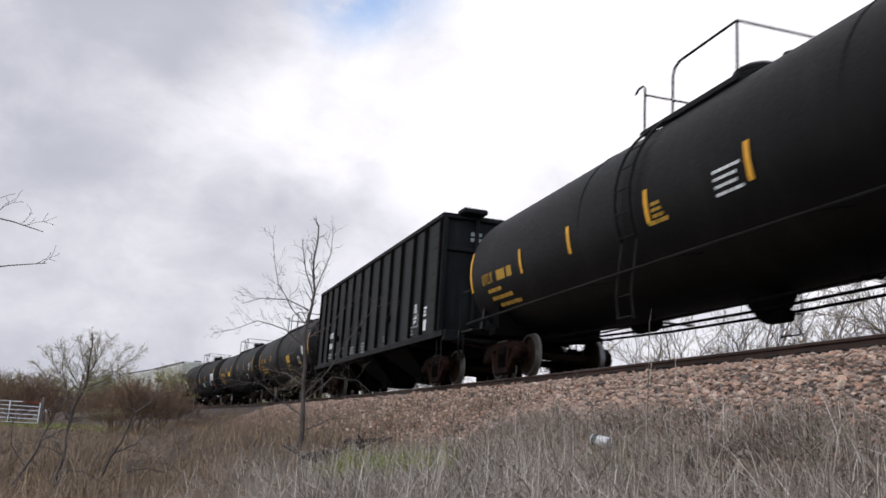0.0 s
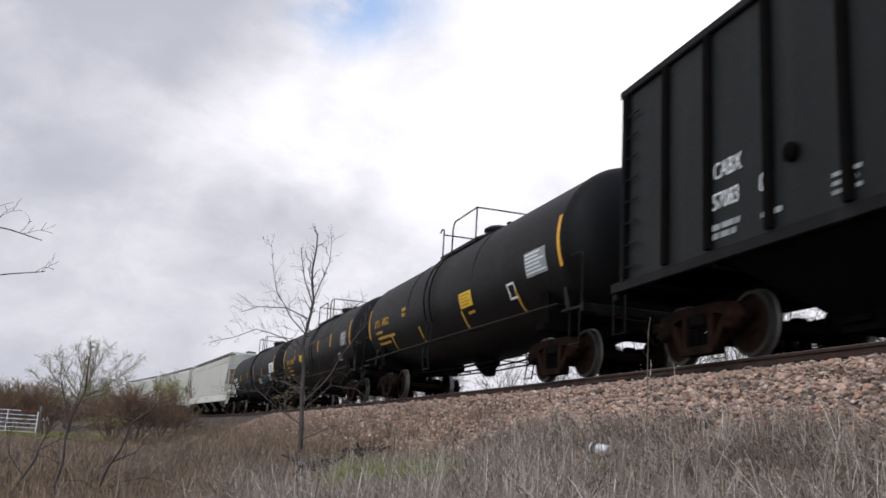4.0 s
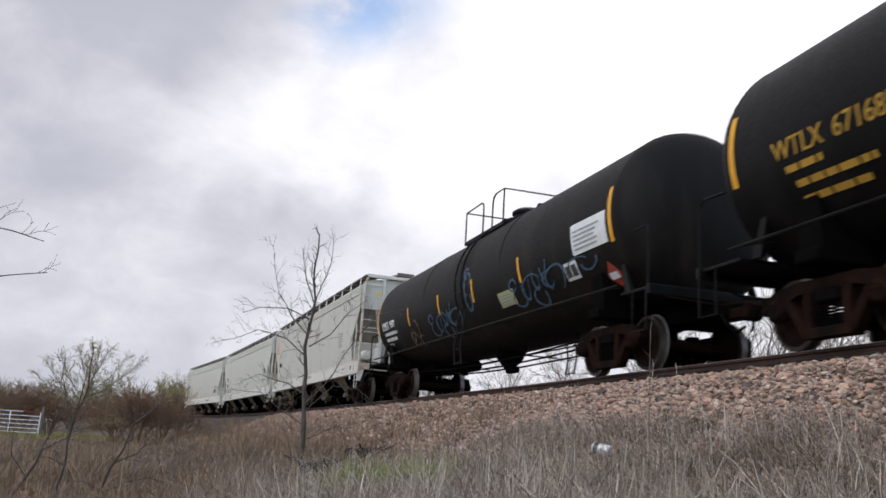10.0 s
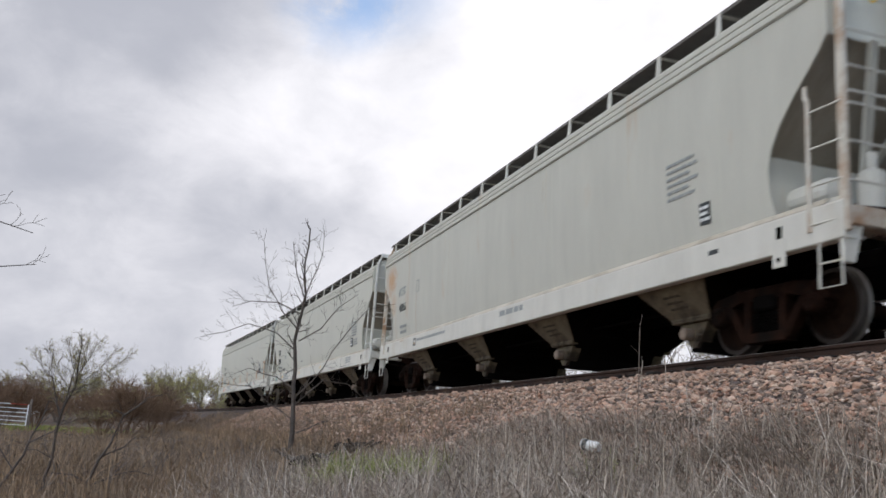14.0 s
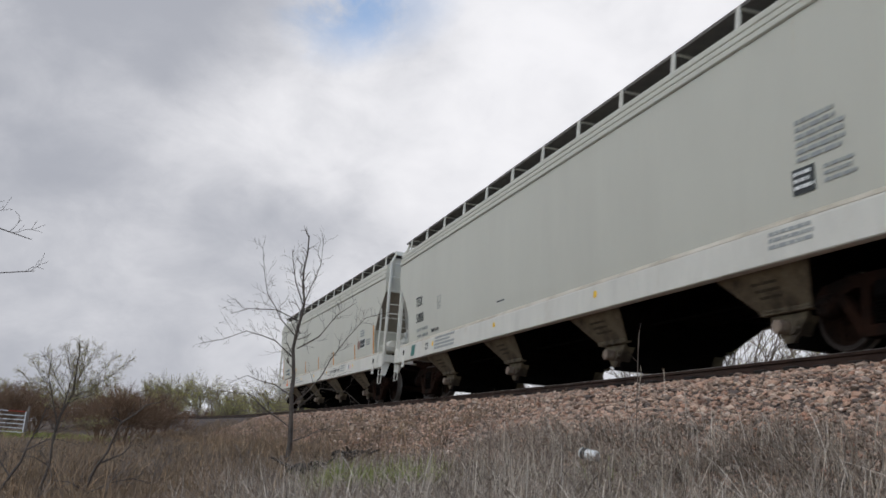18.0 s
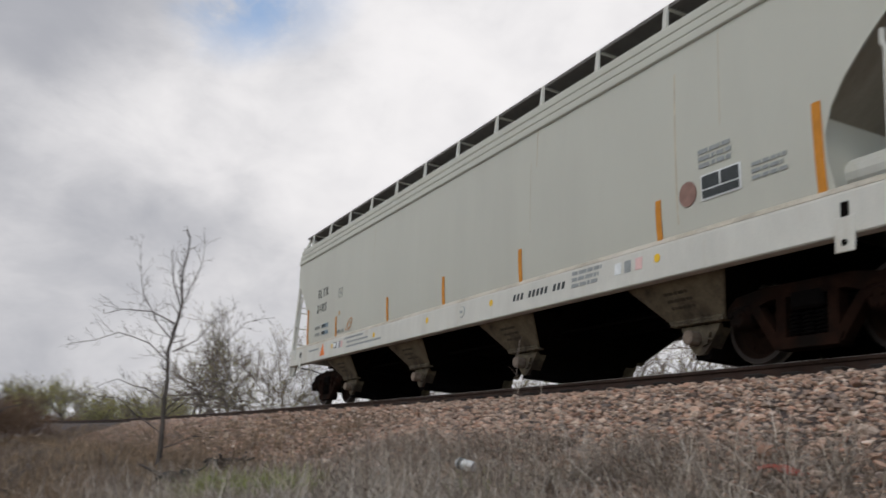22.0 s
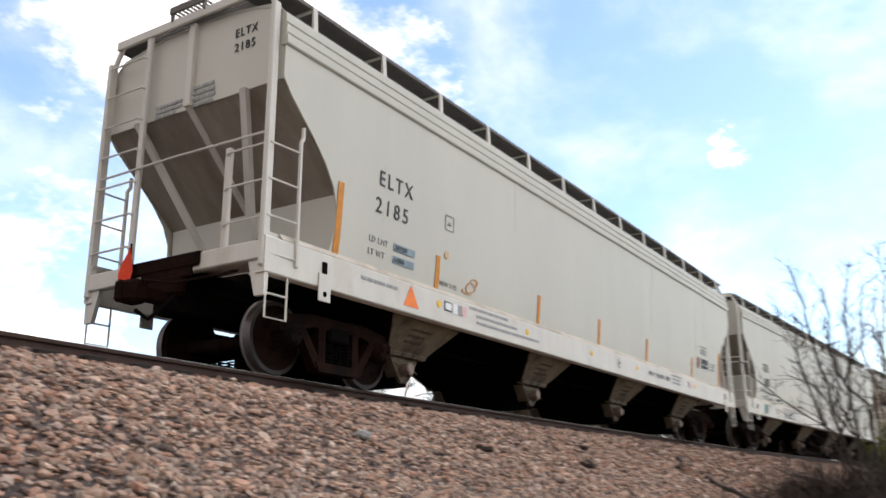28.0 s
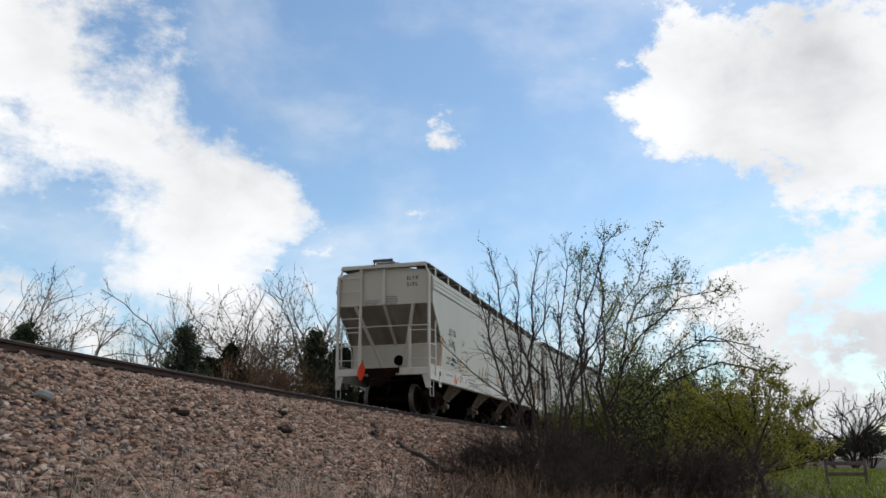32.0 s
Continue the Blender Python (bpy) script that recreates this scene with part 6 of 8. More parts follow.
stand(shaped_tree("leafing_shrub", "tall many-stemmed shrub with first green leaves on one side", "bush", 61, STEMS,
    [mt((195, 560), (165, 470), (60, 395), (-10, 330)), mt((460, 275), (560, 250), (620, 245), (692, 205)), mt((400, 500), (470, 330), (540, 210), (585, 130)), mt((380, 560), (480, 440), (600, 300)), mt((270, 420), (240, 300), (255, 150)), mt((200, 480), (120, 350), (70, 200)), mt((300, 440), (380, 330), (470, 190), (510, 80)),
     mt((370, 690), (480, 640), (600, 600), (680, 620)), mt((190, 620), (110, 580), (20, 545)), mt((200, 660), (80, 640), (-60, 600)), mt((360, 690), (430, 560), (520, 520)), mt((600, 330), (680, 330), (755, 390))],
    0.031, 0.016, 0.46, 13.0, 0.0028, 0.45, 6500, 0.030, "leaf", lambda q: q.x > 0.75 or (q.x > 0.2 and q.z > 3.2), group="shrubs beside the embankment", wild=0.6, split=(3, 5), bark="darktwig", twig="darktwig"), -86.6, 15.0, -86.6)
tangle = stand(plant("low_shrub", "low tangled leafless shrub at the slope's foot", "bush", 63, 2.4, 18, 1.0, 250, 0.026, leaf="litter", split=(5, 7), foot=0.020, fine=0.0032, group="shrubs beside the embankment", bark="darktwig", twig="darktwig", wild=0.7), -84.5, 14.6, 40, 0.58)
for az, r, tn, sc in ((-87.0, 13.4, 130, 0.40), (-89.5, 14.0, 220, 0.52), (-91.8, 15.6, 300, 0.66), (-93.8, 14.8, 80, 0.66), (-82.4, 15.2, 10, 0.42), (-80.6, 15.0, 170, 0.34), (-96.4, 15.8, 260, 0.55), (-88.0, 16.4, 350, 0.55), (-85.6, 12.6, 60, 0.30)):
    again(tangle, az, r, tn, sc)
# the yellow-green tree and the olive bushes behind it
stand(shaped_tree("green_tree", "small leaning tree with fresh yellow-green leaves", "tree", 71,
    [((0.25, -0.1), (0.12, 0.5), (-0.05, 1.0), (-0.35, 1.7), (-0.5, 2.4))],
    [((0.1, 0.6), (0.6, 0.9), (1.1, 1.5), (1.35, 2.2)), ((0.0, 0.9), (0.3, 1.6), (0.65, 2.3), (0.75, 2.9)), ((-0.1, 1.1), (-0.7, 1.5), (-1.3, 1.7), (-1.9, 1.6)), ((-0.2, 1.4), (0.1, 2.0), (0.05, 2.7)), ((0.05, 0.7), (-0.6, 0.9), (-1.4, 0.9), (-2.1, 0.75)), ((-0.3, 1.6), (-0.9, 2.1), (-1.5, 2.5)), ((0.1, 0.6), (0.7, 0.7), (1.4, 0.9))],
    0.06, 0.026, 0.55, 9.0, 0.004, 0.8, 15000, 0.040, "lime", split=(3, 5), bark="darktwig", twig="darktwig"), -97.9, 20.5, -97.9, 0.9)
olive = stand(plant("olive_bush", "olive bush coming into leaf at the field's edge", "bush", 72, 3.6, 10, 0.6, 8000, 0.045, leaf="leaf", split=(5, 6), foot=0.05, fine=0.006, group="bushes at the field's edge", bark="darktwig", twig="darktwig"), -95.4, 23, 0, 0.92)
for az, r, tn, sc in ((-92.6, 24, 90, 1.1), (-90.0, 27, 180, 0.95), (-97.6, 27, 30, 0.9), (-94.0, 28, 250, 1.0), (-87.5, 27, 70, 0.6)):
    again(olive, az, r, tn, sc)
stand(plant("lone_tree", "lone bare tree beyond the meadow", "tree", 96, 7.5, 3, 0.35, split=(4, 6), foot=0.14, fine=0.02, wild=0.6, bark="rot", twig="rot"), -103.4, 78, 0, 0.95)
wood = stand(plant("field_edge_tree", "dark leafless tree at the far edge of the meadow", "tree", 95, 6.0, 8, 0.6, 5000, 0.10, leaf="cedar", split=(6, 7), foot=0.1, fine=0.016, bark="darktwig", twig="darktwig", group="trees round the meadow"), -103.5, 84, 0, 0.62)
for i in range(22):
    again(wood, -91 - i * 0.95, 72 + (i * 37 % 23), i * 47, 0.42 + 0.010 * (i * 13 % 17))

# dead grass
def grass(name, label, spots, mat, height, width, seed, bend=0.5):
    """Blades as bent strips; spots: (x, y)."""
    rng = np.random.default_rng(seed)
    n = len(spots)
    x, y = spots[:, 0], spots[:, 1]
    z = ground_z(x, y) - 0.02
    h = np.minimum(height * rng.lognormal(0, 0.35, n), height * 1.9)
    a = rng.uniform(0, 6.28, n)
    b = rng.uniform(0, 6.28, n)
    lean = np.abs(rng.normal(0, bend, n))
    w = width * rng.uniform(0.6, 1.5, n)
    ts = np.array([0.0, 0.4, 0.75, 1.0])
    V = np.zeros((n, 8, 3))
    for i, t in enumerate(ts):
        cx = x + np.cos(a) * lean * h * t ** 1.8
        cy = y + np.sin(a) * lean * h * t ** 1.8
        cz = z + h * t * (1 - 0.25 * lean * t)
        ww = w * (1 - 0.8 * t)
        for j, sgn in enumerate((-1, 1)):
            V[:, i * 2 + j] = np.stack([cx + sgn * np.cos(b) * ww, cy + sgn * np.sin(b) * ww, cz], -1)
    q = np.array([[0, 1, 3, 2], [2, 3, 5, 4], [4, 5, 7, 6]])
    F = q[None] + (np.arange(n) * 8)[:, None, None]
    ob = new(name, raw_mesh(name, V.reshape(-1, 3), F.reshape(-1, 4), M[mat]))
    tagged(ob, label, "grass", kind="stuff")


def scatter(az, r, n, seed, emin=3.1, clump=0.0, power=1.0):
    rng = np.random.default_rng(seed)
    a = np.radians(rng.uniform(*az, n) + rng.normal(0, 2.5, n))
    k = rng.uniform(0, 1, n) ** power
    rr = r[0] + (r[1] - r[0]) * k
    x, y = -np.sin(a) * rr, np.cos(a) * rr
    if clump:
        m = max(n // 14, 1)
        i = rng.integers(0, m, n)
        x, y = x[i] + rng.normal(0, clump, n), y[i] + rng.normal(0, clump, n)
    e = -off_line(x, y)
    keep = e > emin + rng.exponential(0.25, n) - 0.2
    return np.stack([x, y], -1)[keep]



def verge(xr, er, n, seed):
    """Spots along the foot of the ballast, thinning out up the shoulder."""
    rng = np.random.default_rng(seed)
    x = rng.uniform(*xr, n)
    e = er[0] + (er[1] - er[0]) * rng.uniform(0, 1, n) ** 0.6
    m = max(n // 12, 1)
    i = rng.integers(0, m, n)
    x, e = x[i] + rng.normal(0, 0.1, n), np.maximum(e[i] + rng.normal(0, 0.1, n), er[0])
    h = (line_y(x + 0.1) - line_y(x - 0.1)) / 0.2
    return np.stack([x, line_y(x) - e * np.sqrt(1 + h * h)], -1)


grass("dead_grass", "dry grey-brown winter grass at the ballast's edge", verge((-62, -13), (1.9, 5.2), 15000, 31), "dry", 0.22, 0.006, 31, 1.2)
grass("dead_weeds", "brown dead weeds at the ballast's edge", verge((-75, -14), (2.2, 5.5), 12000, 32), "weed", 0.24, 0.006, 32, 1.0)
grass("dead_grass", "dry grey-brown winter grass on the slope", scatter((42, 87), (3.5, 13), 62000, 1, 3.35, 0.12), "mat", 0.24, 0.0046, 1, 2.2)
grass("straw_stalks", "pale dry grass stalks on the slope", scatter((44, 86), (3.5, 12), 9000, 6, 3.5, 0.06), "straw", 0.28, 0.0042, 6, 1.3)
grass("dead_grass", "dry grey-brown winter grass in the field", scatter((80, 110), (11, 38), 24000, 2, 3.4, 0.22, 0.8), "dry", 0.20, 0.006, 2, 1.5)
grass("dead_weeds", "brown dead weeds in the near field", scatter((82, 110), (4, 16), 42000, 17, 3.9, 0.15), "weed", 0.16, 0.0035, 17, 1.3)
grass("straw_stalks", "pale dry grass stalks in the field", scatter((84, 106), (5, 22), 9000, 26, 3.9, 0.06), "dry", 0.24, 0.0035, 26, 1.2)
grass("dead_weeds", "brown dead weeds in the field", scatter((72, 112), (9, 75), 30000, 7, 4.2, 0.35, 0.8), "weed", 0.30, 0.007, 7, 0.8)
grass("dead_grass", "dry grey-brown winter grass on the slope", scatter((-120, -35), (4, 14), 9000, 3, 4.5, 0.10), "dry", 0.20, 0.0035, 3, 0.9)
grass("straw_stalks", "pale dry grass stalks at the slope's foot", scatter((-75, -36), (4.5, 9), 1500, 16, 4.0, 0.08), "straw", 0.30, 0.0034, 16, 0.7)
grass("dead_weeds", "brown dead weeds below the slope", scatter((-96, -70), (10, 40), 20000, 8, 5.6, 0.3, 0.8), "weed", 0.30, 0.006, 8, 0.9)
grass("leaf_litter", "dark dead leaves and twigs under the shrubs", scatter((-96, -79), (10.5, 19), 14000, 44, 4.0, 0.25), "litter", 0.16, 0.010, 44, 2.0)
grass("dead_grass", "dry grey-brown winter grass in the field", scatter((-180, 180), (2.6, 10), 16000, 41, 5.6, 0.15), "dry", 0.14, 0.0035, 41, 1.5)
grass("dead_weeds", "brown dead weeds in the field behind", scatter((110, 250), (6, 60), 16000, 42, 5.6, 0.3), "weed", 0.2, 0.006, 42, 1.2)
grass("new_grass", "fresh green grass tuft in the dry grass", np.concatenate([np.array(polar(a, q)[:2]) + np.random.default_rng(90 + i).normal(0, 0.16, (n, 2)) for i, (a, q, n) in enumerate(((79.8, 9.0, 700), (76.6, 8.6, 900), (80.6, 9.8, 450), (78.4, 8.5, 500), (75.6, 8.3, 500), (64.5, 7.4, 60)))]), "tuft", 0.24, 0.006, 9, 1.0)
grass("meadow_grass", "short bright green meadow grass", scatter((-118, -99), (17, 78), 42000, 5, 3.9, 0.0, 0.7), "green", 0.12, 0.025, 5)
grass("meadow_grass", "short bright green grass beyond the gate", scatter((97.5, 108), (50, 75), 6000, 10, 3.9, 0.0, 0.7), "green", 0.16, 0.025, 10)

# ---- the consist: each car's middle, in metres ahead of the train's tail ----
TRAIN = []


def add_car(car, u, half):
    TRAIN.append((car, u, half))
    return car


eltx = add_car(covered_hopper("covered_hopper", 19.25, "light grey covered hopper car with orange reflector strips", M["hop"], chord=3.79), 9.63, 7.67)
teix = add_car(covered_hopper("covered_hopper", 20.03, "light grey covered hopper car with black lettering", M["hop"]), 30.6, 8.06)
acfx = add_car(covered_hopper("covered_hopper", 19.75, "light grey covered hopper car with rust stains", M["hop2"], trim=M["rusty"]), 51.83, 7.92)
kmex = add_car(tank_car("tank_car", 17.4, "dusty black tank car with blue graffiti", M["brown"], frame_len=18.3, rails=(-1.13, 1.68, 0.19, 0.84, 1.58), ladder=0.36, lift=0.09), 72.37, 7.05)
wtlx = add_car(tank_car("tank_car", 16.36, "black tank car with gold lettering", M["black"], frame_len=16.8, rails=(-1.77, 1.74, 0.07, 0.72, 1.38), ladder=0.1, lift=0.04), 91.23, 6.3)
utlx = add_car(tank_car("tank_car", 16.44, "black tank car with gold lettering and a yellow placard", M["black"], frame_len=16.9, rails=(-1.55, 1.36, 0, -0.62, 1.28), arch=True, ladder=-0.65, lift=0.04), 109.12, 6.35)
cabx = add_car(coal_hopper("coal_hopper", 17.7, "black open-top coal hopper car with ribbed sides"), 127.55, 6.8)
tnka = add_car(tank_car("tank_car", 19.66, "black tank car with faded gold lettering", M["black"], frame_len=20.3, rails=(-2.06, 0.70, 0, -1.05, 0.66), arch=True, ladder=-1.48), 147.6, 8.05)




# ---- markings on the cars ----
def stencil(car, text, x, z, size, mat, place, squeeze=1.0, gap=1.0, name="lettering"):
    return tagged(hang(name, letters(text, size, mat, lambda a, b, c: place(x + a, z + b, c), squeeze, gap), car), kind="stuff")


def strip(car, x, z0, z1, w, mat, place, name="reflector", label=""):
    return part(name, patch(Geo(), place, x - w / 2, z0, w, z1 - z0, m=8), mat, car, label)


def disc(car, x, z, r, mat, place, name="sticker", n=14, label=""):
    g = Geo()
    ring = [(x + r * math.cos(a), z + r * math.sin(a)) for a in (2 * math.pi * i / n for i in range(n))]
    vs = [place(p, q, 0.0) for p, q in ring] + [place(p, q, 0.006) for p, q in ring]
    g.add(vs, [tuple(range(n)), tuple(range(n, 2 * n))[::-1]] + [(i, (i + 1) % n, n + (i + 1) % n, n + i) for i in range(n)])
    return part(name, g, mat, car, label)


def outline(car, x, z, w, h, t, mat, place, name="box_outline"):
    g = Geo()
    for a, b, c, d in ((x, z, w, t), (x, z + h - t, w, t), (x, z + t, t, h - 2 * t), (x + w - t, z + t, t, h - 2 * t)):
        patch(g, place, a, b, c, d, m=1)
    return part(name, g, mat, car)


def scrawl(car, x, z, w, h, mat, place, seed, thick=0.03, name="graffiti"):
    """Looping sprayed lines that spell nothing."""
    rnd = random.Random(seed)
    for k in range(4):
        a0, ph, fr = rnd.uniform(0, 6.28), rnd.uniform(0, 6.28), rnd.uniform(2.2, 3.6)
        s0, s1 = sorted((rnd.uniform(0, 0.35), rnd.uniform(0.55, 1.0)))
        g = Geo()
        n = 44
        pts = []
        for i in range(n + 1):
            t = s0 + (s1 - s0) * i / n
            pts.append((x + w * (t + 0.09 * math.sin(fr * 12 * t + ph)), z + h * (0.5 + 0.34 * math.sin(fr * 6 * t + a0) + 0.16 * math.sin(17 * t + ph))))
        for i in range(n):
            (xa, za), (xb, zb) = pts[i], pts[i + 1]
            d = math.hypot(xb - xa, zb - za) or 1
            nx, nz = -(zb - za) / d * thick / 2, (xb - xa) / d * thick / 2
            g.add([place(xa + nx, za + nz, 0.004 + 0.001 * k), place(xb + nx, zb + nz, 0.004 + 0.001 * k), place(xb - nx, zb - nz, 0.004 + 0.001 * k), place(xa - nx, za - nz, 0.004 + 0.001 * k)], [(0, 1, 2, 3)])
        part(name, g, mat, car)


SILL = lambda a, b, c: Vector((a, -(1.576 + c), b))
HP = hop_place(-1)
TP = tank_place(-1)
TW = tank_place(-1, TR, TZ + 0.04)
TK = tank_place(-1, TR, TZ + 0.09, 8.7)
M["streak"] = material("rust_streak", (0.50, 0.44, 0.33), 0.7, vary=0.2, scale=3, fine=40, bump=0.05)
M["rustp"] = material("rust_patch", (0.47, 0.34, 0.23), 0.75, vary=0.3, scale=4, fine=40, bump=0.1)
M["tan"] = material("spray_paint_tan", (0.17, 0.115, 0.075), 0.7, vary=0.3, scale=5, bump=0)
M["peach"] = material("faded_orange_paint", (0.60, 0.42, 0.24), 0.7, vary=0.15, scale=6, bump=0.05)
M["maroon"] = material("faded_maroon_paint", (0.26, 0.15, 0.12), 0.7, vary=0.2, scale=6, bump=0.05)
M["teal"] = material("spray_paint_teal", (0.06, 0.20, 0.17), 0.6, vary=0.2, scale=6, bump=0)
M["slate"] = material("stencil_slate", (0.22, 0.29, 0.33), 0.6, vary=0.15, scale=6, bump=0.05)


def seams(car, length, n, seed, streaks):
    """Weld seams down a hopper's side, and rust that has run from the roof."""
    rnd = random.Random(seed)
    for i in range(n):
        x = -length / 2 + 2.2 + (length - 4.4) * i / (n - 1)
        part("weld_seam", patch(Geo(), HP, x, 1.50, 0.05, 2.28, out=-0.0054, m=10, base=-0.008), M["hop"], car)
    for i in range(streaks):
        x = rnd.uniform(-length / 2 + 2.5, length / 2 - 2)
        z1 = rnd.uniform(3.6, 3.88)
        z0 = z1 - rnd.uniform(0.4, 1.5)
        part("rust_streak", patch(Geo(), HP, x, z0, rnd.uniform(0.006, 0.018), z1 - z0, out=-0.0042, m=8, base=-0.008), M["streak"], car)


# the last hopper
o = -9.63
for u, z1 in ((3.58, 1.96), (6.84, 1.98), (9.52, 1.99), (12.24, 1.99), (15.52, 1.97)):
    strip(eltx, u + o, 1.475, z1, 0.10, M["orange"], HP, label="orange reflector strip")
strip(eltx, 1.30 + o, 1.475, 2.40, 0.11, M["orange"], HP, label="orange reflector strip")
strip(eltx, 17.93 + o, 1.475, 2.40, 0.11, M["orange"], HP, label="orange reflector strip")
stencil(eltx, "ELTX", 2.07 + o, 2.60, 0.22, M["ink"], HP, 0.92, 1.35)
stencil(eltx, "2185", 2.02 + o, 2.22, 0.22, M["ink"], HP, 1.0, 1.35)
stencil(eltx, "LD LMT", 1.93 + o, 1.80, 0.085, M["faint"], HP, 0.95, 1.15)
stencil(eltx, "LT WT", 1.93 + o, 1.63, 0.085, M["faint"], HP, 0.95, 1.15)
for z, tx in ((1.79, "203200"), (1.62, "64800")):
    part("weight_panel", patch(Geo(), HP, 2.48 + o, z, 0.50, 0.10, m=2), M["slate"], eltx)
    hang("lettering", letters(tx, 0.07, M["ink"], lambda a, b, c: HP(2.50 + o + a, z + 0.015 + b, c + 0.008), 0.9, 1.1), eltx)
stencil(eltx, "NEW 7-92", 3.66 + o, 1.55, 0.075, M["faint"], HP, 0.95, 1.1)
outline(eltx, 3.72 + o, 2.40, 0.24, 0.23, 0.012, M["faint"], HP)
bars(eltx, "small_writing", M["faint"], HP, 3.80 + o, 2.48, 0.09, 1, 0.05, 0.1, 3)
disc(eltx, 3.80 + o, 2.02, 0.06, M["peach"], HP, "paint_dot")
disc(eltx, 16.05 + o, 1.92, 0.15, M["maroon"], HP, "paint_dot", 18)
part("stencil_panel", patch(Geo(), HP, 16.28 + o, 1.78, 0.62, 0.30, m=3), M["white"], eltx)
for a, b, w, h in ((0.02, 0.13, 0.27, 0.15), (0.32, 0.13, 0.27, 0.15), (0.02, 0.02, 0.57, 0.09)):
    part("stencil_block", patch(Geo(), lambda x, z, c: HP(x, z, c + 0.007), 16.28 + o + a, 1.78 + b, w, h, m=1), M["ink"], eltx)
bars(eltx, "small_writing", M["faint"], HP, 16.25 + o, 2.34, 0.55, 3, 0.05, 0.085, 5)
bars(eltx, "small_writing", M["faint"], HP, 17.05 + o, 1.98, 0.5, 3, 0.04, 0.075, 6)
tri = Geo()
tri.add([SILL(2.68 + o, 1.07, 0), SILL(3.04 + o, 1.07, 0), SILL(2.86 + o, 1.37, 0), SILL(2.68 + o, 1.07, 0.006), SILL(3.04 + o, 1.07, 0.006), SILL(2.86 + o, 1.37, 0.006)], [(0, 1, 2), (5, 4, 3), (0, 3, 4, 1), (1, 4, 5, 2), (2, 5, 3, 0)])
part("warning_triangle", tri, M["flagorange"], eltx, "bright orange warning triangle")
for u in (3.56, 6.3, 9.0, 11.45, 15.55):
    disc(eltx, u + o, 1.24, 0.055, M["yellow"], SILL, "yellow_sticker", 12)
part("sticker", patch(Geo(), SILL, 3.70 + o, 1.17, 0.2, 0.14, m=1), M["ink"], eltx)
part("sticker_face", patch(Geo(), lambda x, z, c: SILL(x, z, c + 0.007), 3.72 + o, 1.19, 0.16, 0.10, m=1), M["white"], eltx)
for u, mt in ((3.94, "white"), (4.05, "faint"), (4.19, "pink"), (14.72, "white"), (14.92, "faint"), (15.14, "pink")):
    part("sticker", patch(Geo(), SILL, u + o, 1.16, 0.13, 0.15, m=1), M[mt], eltx)
bars(eltx, "small_writing", M["faint"], SILL, 4.42 + o, 1.315, 1.5, 1, 0.042, 0.1, 7)
bars(eltx, "small_writing", M["faint"], SILL, 4.62 + o, 1.215, 1.7, 1, 0.042, 0.1, 8)
bars(eltx, "small_writing", M["faint"], SILL, 4.62 + o, 1.115, 2.5, 1, 0.042, 0.1, 9)
bars(eltx, "small_writing", M["faint"], SILL, 1.75 + o, 1.24, 0.9, 1, 0.045, 0.1, 10)
bars(eltx, "small_writing", M["faint"], SILL, 13.75 + o, 1.31, 0.8, 3, 0.05, 0.085, 11)
for i in range(13):         # the maker's mark, one slanted bar for each letter
    if i not in (3, 9):
        part("maker_mark", patch(Geo(), lambda a, b, c: SILL(a + (b - 1.17) * 0.25, b, c), 12.15 + o + i * 0.112, 1.165, 0.062, 0.10, m=1, out=0.005), M["ink"], eltx)
disc(eltx, 10.43 + o, 1.22, 0.10, M["faint"], SILL, "round_emblem", 20)
disc(eltx, 10.43 + o, 1.22, 0.088, M["sill"], lambda a, b, c: SILL(a, b, c + 0.007), "round_emblem_face", 20)
bars(eltx, "small_writing", M["faint"], lambda a, b, c: SILL(a, b, c + 0.014), 10.37 + o, 1.20, 0.12, 1, 0.04, 0.1, 13)
END = lambda a, b, c: Vector((-(9.625 - 0.14) - c, -a, b))
stencil(eltx, "ELTX", 0.75, 4.13, 0.12, M["ink"], END, 0.9, 1.2)
stencil(eltx, "2185", 0.75, 3.93, 0.12, M["ink"], END, 0.95, 1.2)
bars(eltx, "small_writing", M["faint"], END, 0.05, 3.60, 0.5, 4, 0.045, 0.08, 14)
bars(eltx, "small_writing", M["faint"], END, -0.65, 3.50, 0.5, 3, 0.04, 0.07, 15)
fl = Geo()
rows = []
for i in range(7):
    t = i / 6
    w = 0.26 * (1 - abs(2 * t - 0.9) ** 1.4) + 0.02
    rows.append([(-9.70 + 0.03 * math.sin(3 * t + 4 * k), 0.62 + w * k + 0.06 * t, 1.56 - 0.62 * t) for k in (-0.5, -0.2, 0.15, 0.5)])
part("marker_flag", fl.sheet(rows, (-0.008, 0, 0)), M["flag"], eltx, "bright red cloth marker flag", smooth=60)
part("flag_staff", Geo().tube([(-9.66, 0.62, 0.9), (-9.68, 0.63, 1.62)], 0.012, 6), M["rust"], eltx)
seams(eltx, 19.25, 3, 1, 0)
for x, z0, z1, w in ((12.68, 3.2, 4.15, 0.022), (12.52, 2.2, 3.3, 0.012), (15.84, 1.6, 3.5, 0.03), (16.6, 2.6, 3.75, 0.014), (5.9, 2.9, 3.76, 0.010)):
    part("rust_streak", patch(Geo(), HP, x + o, z0, w, min(z1, 3.78) - z0, out=-0.0046, m=10, base=-0.009), M["streak"], eltx, "thin rust run down the side")

# the middle hopper
o = -30.6
stencil(teix, "TEIX", 22.55 + o, 2.40, 0.27, M["ink"], HP, 0.78)
stencil(teix, "5888", 22.57 + o, 1.95, 0.27, M["ink"], HP, 0.95)
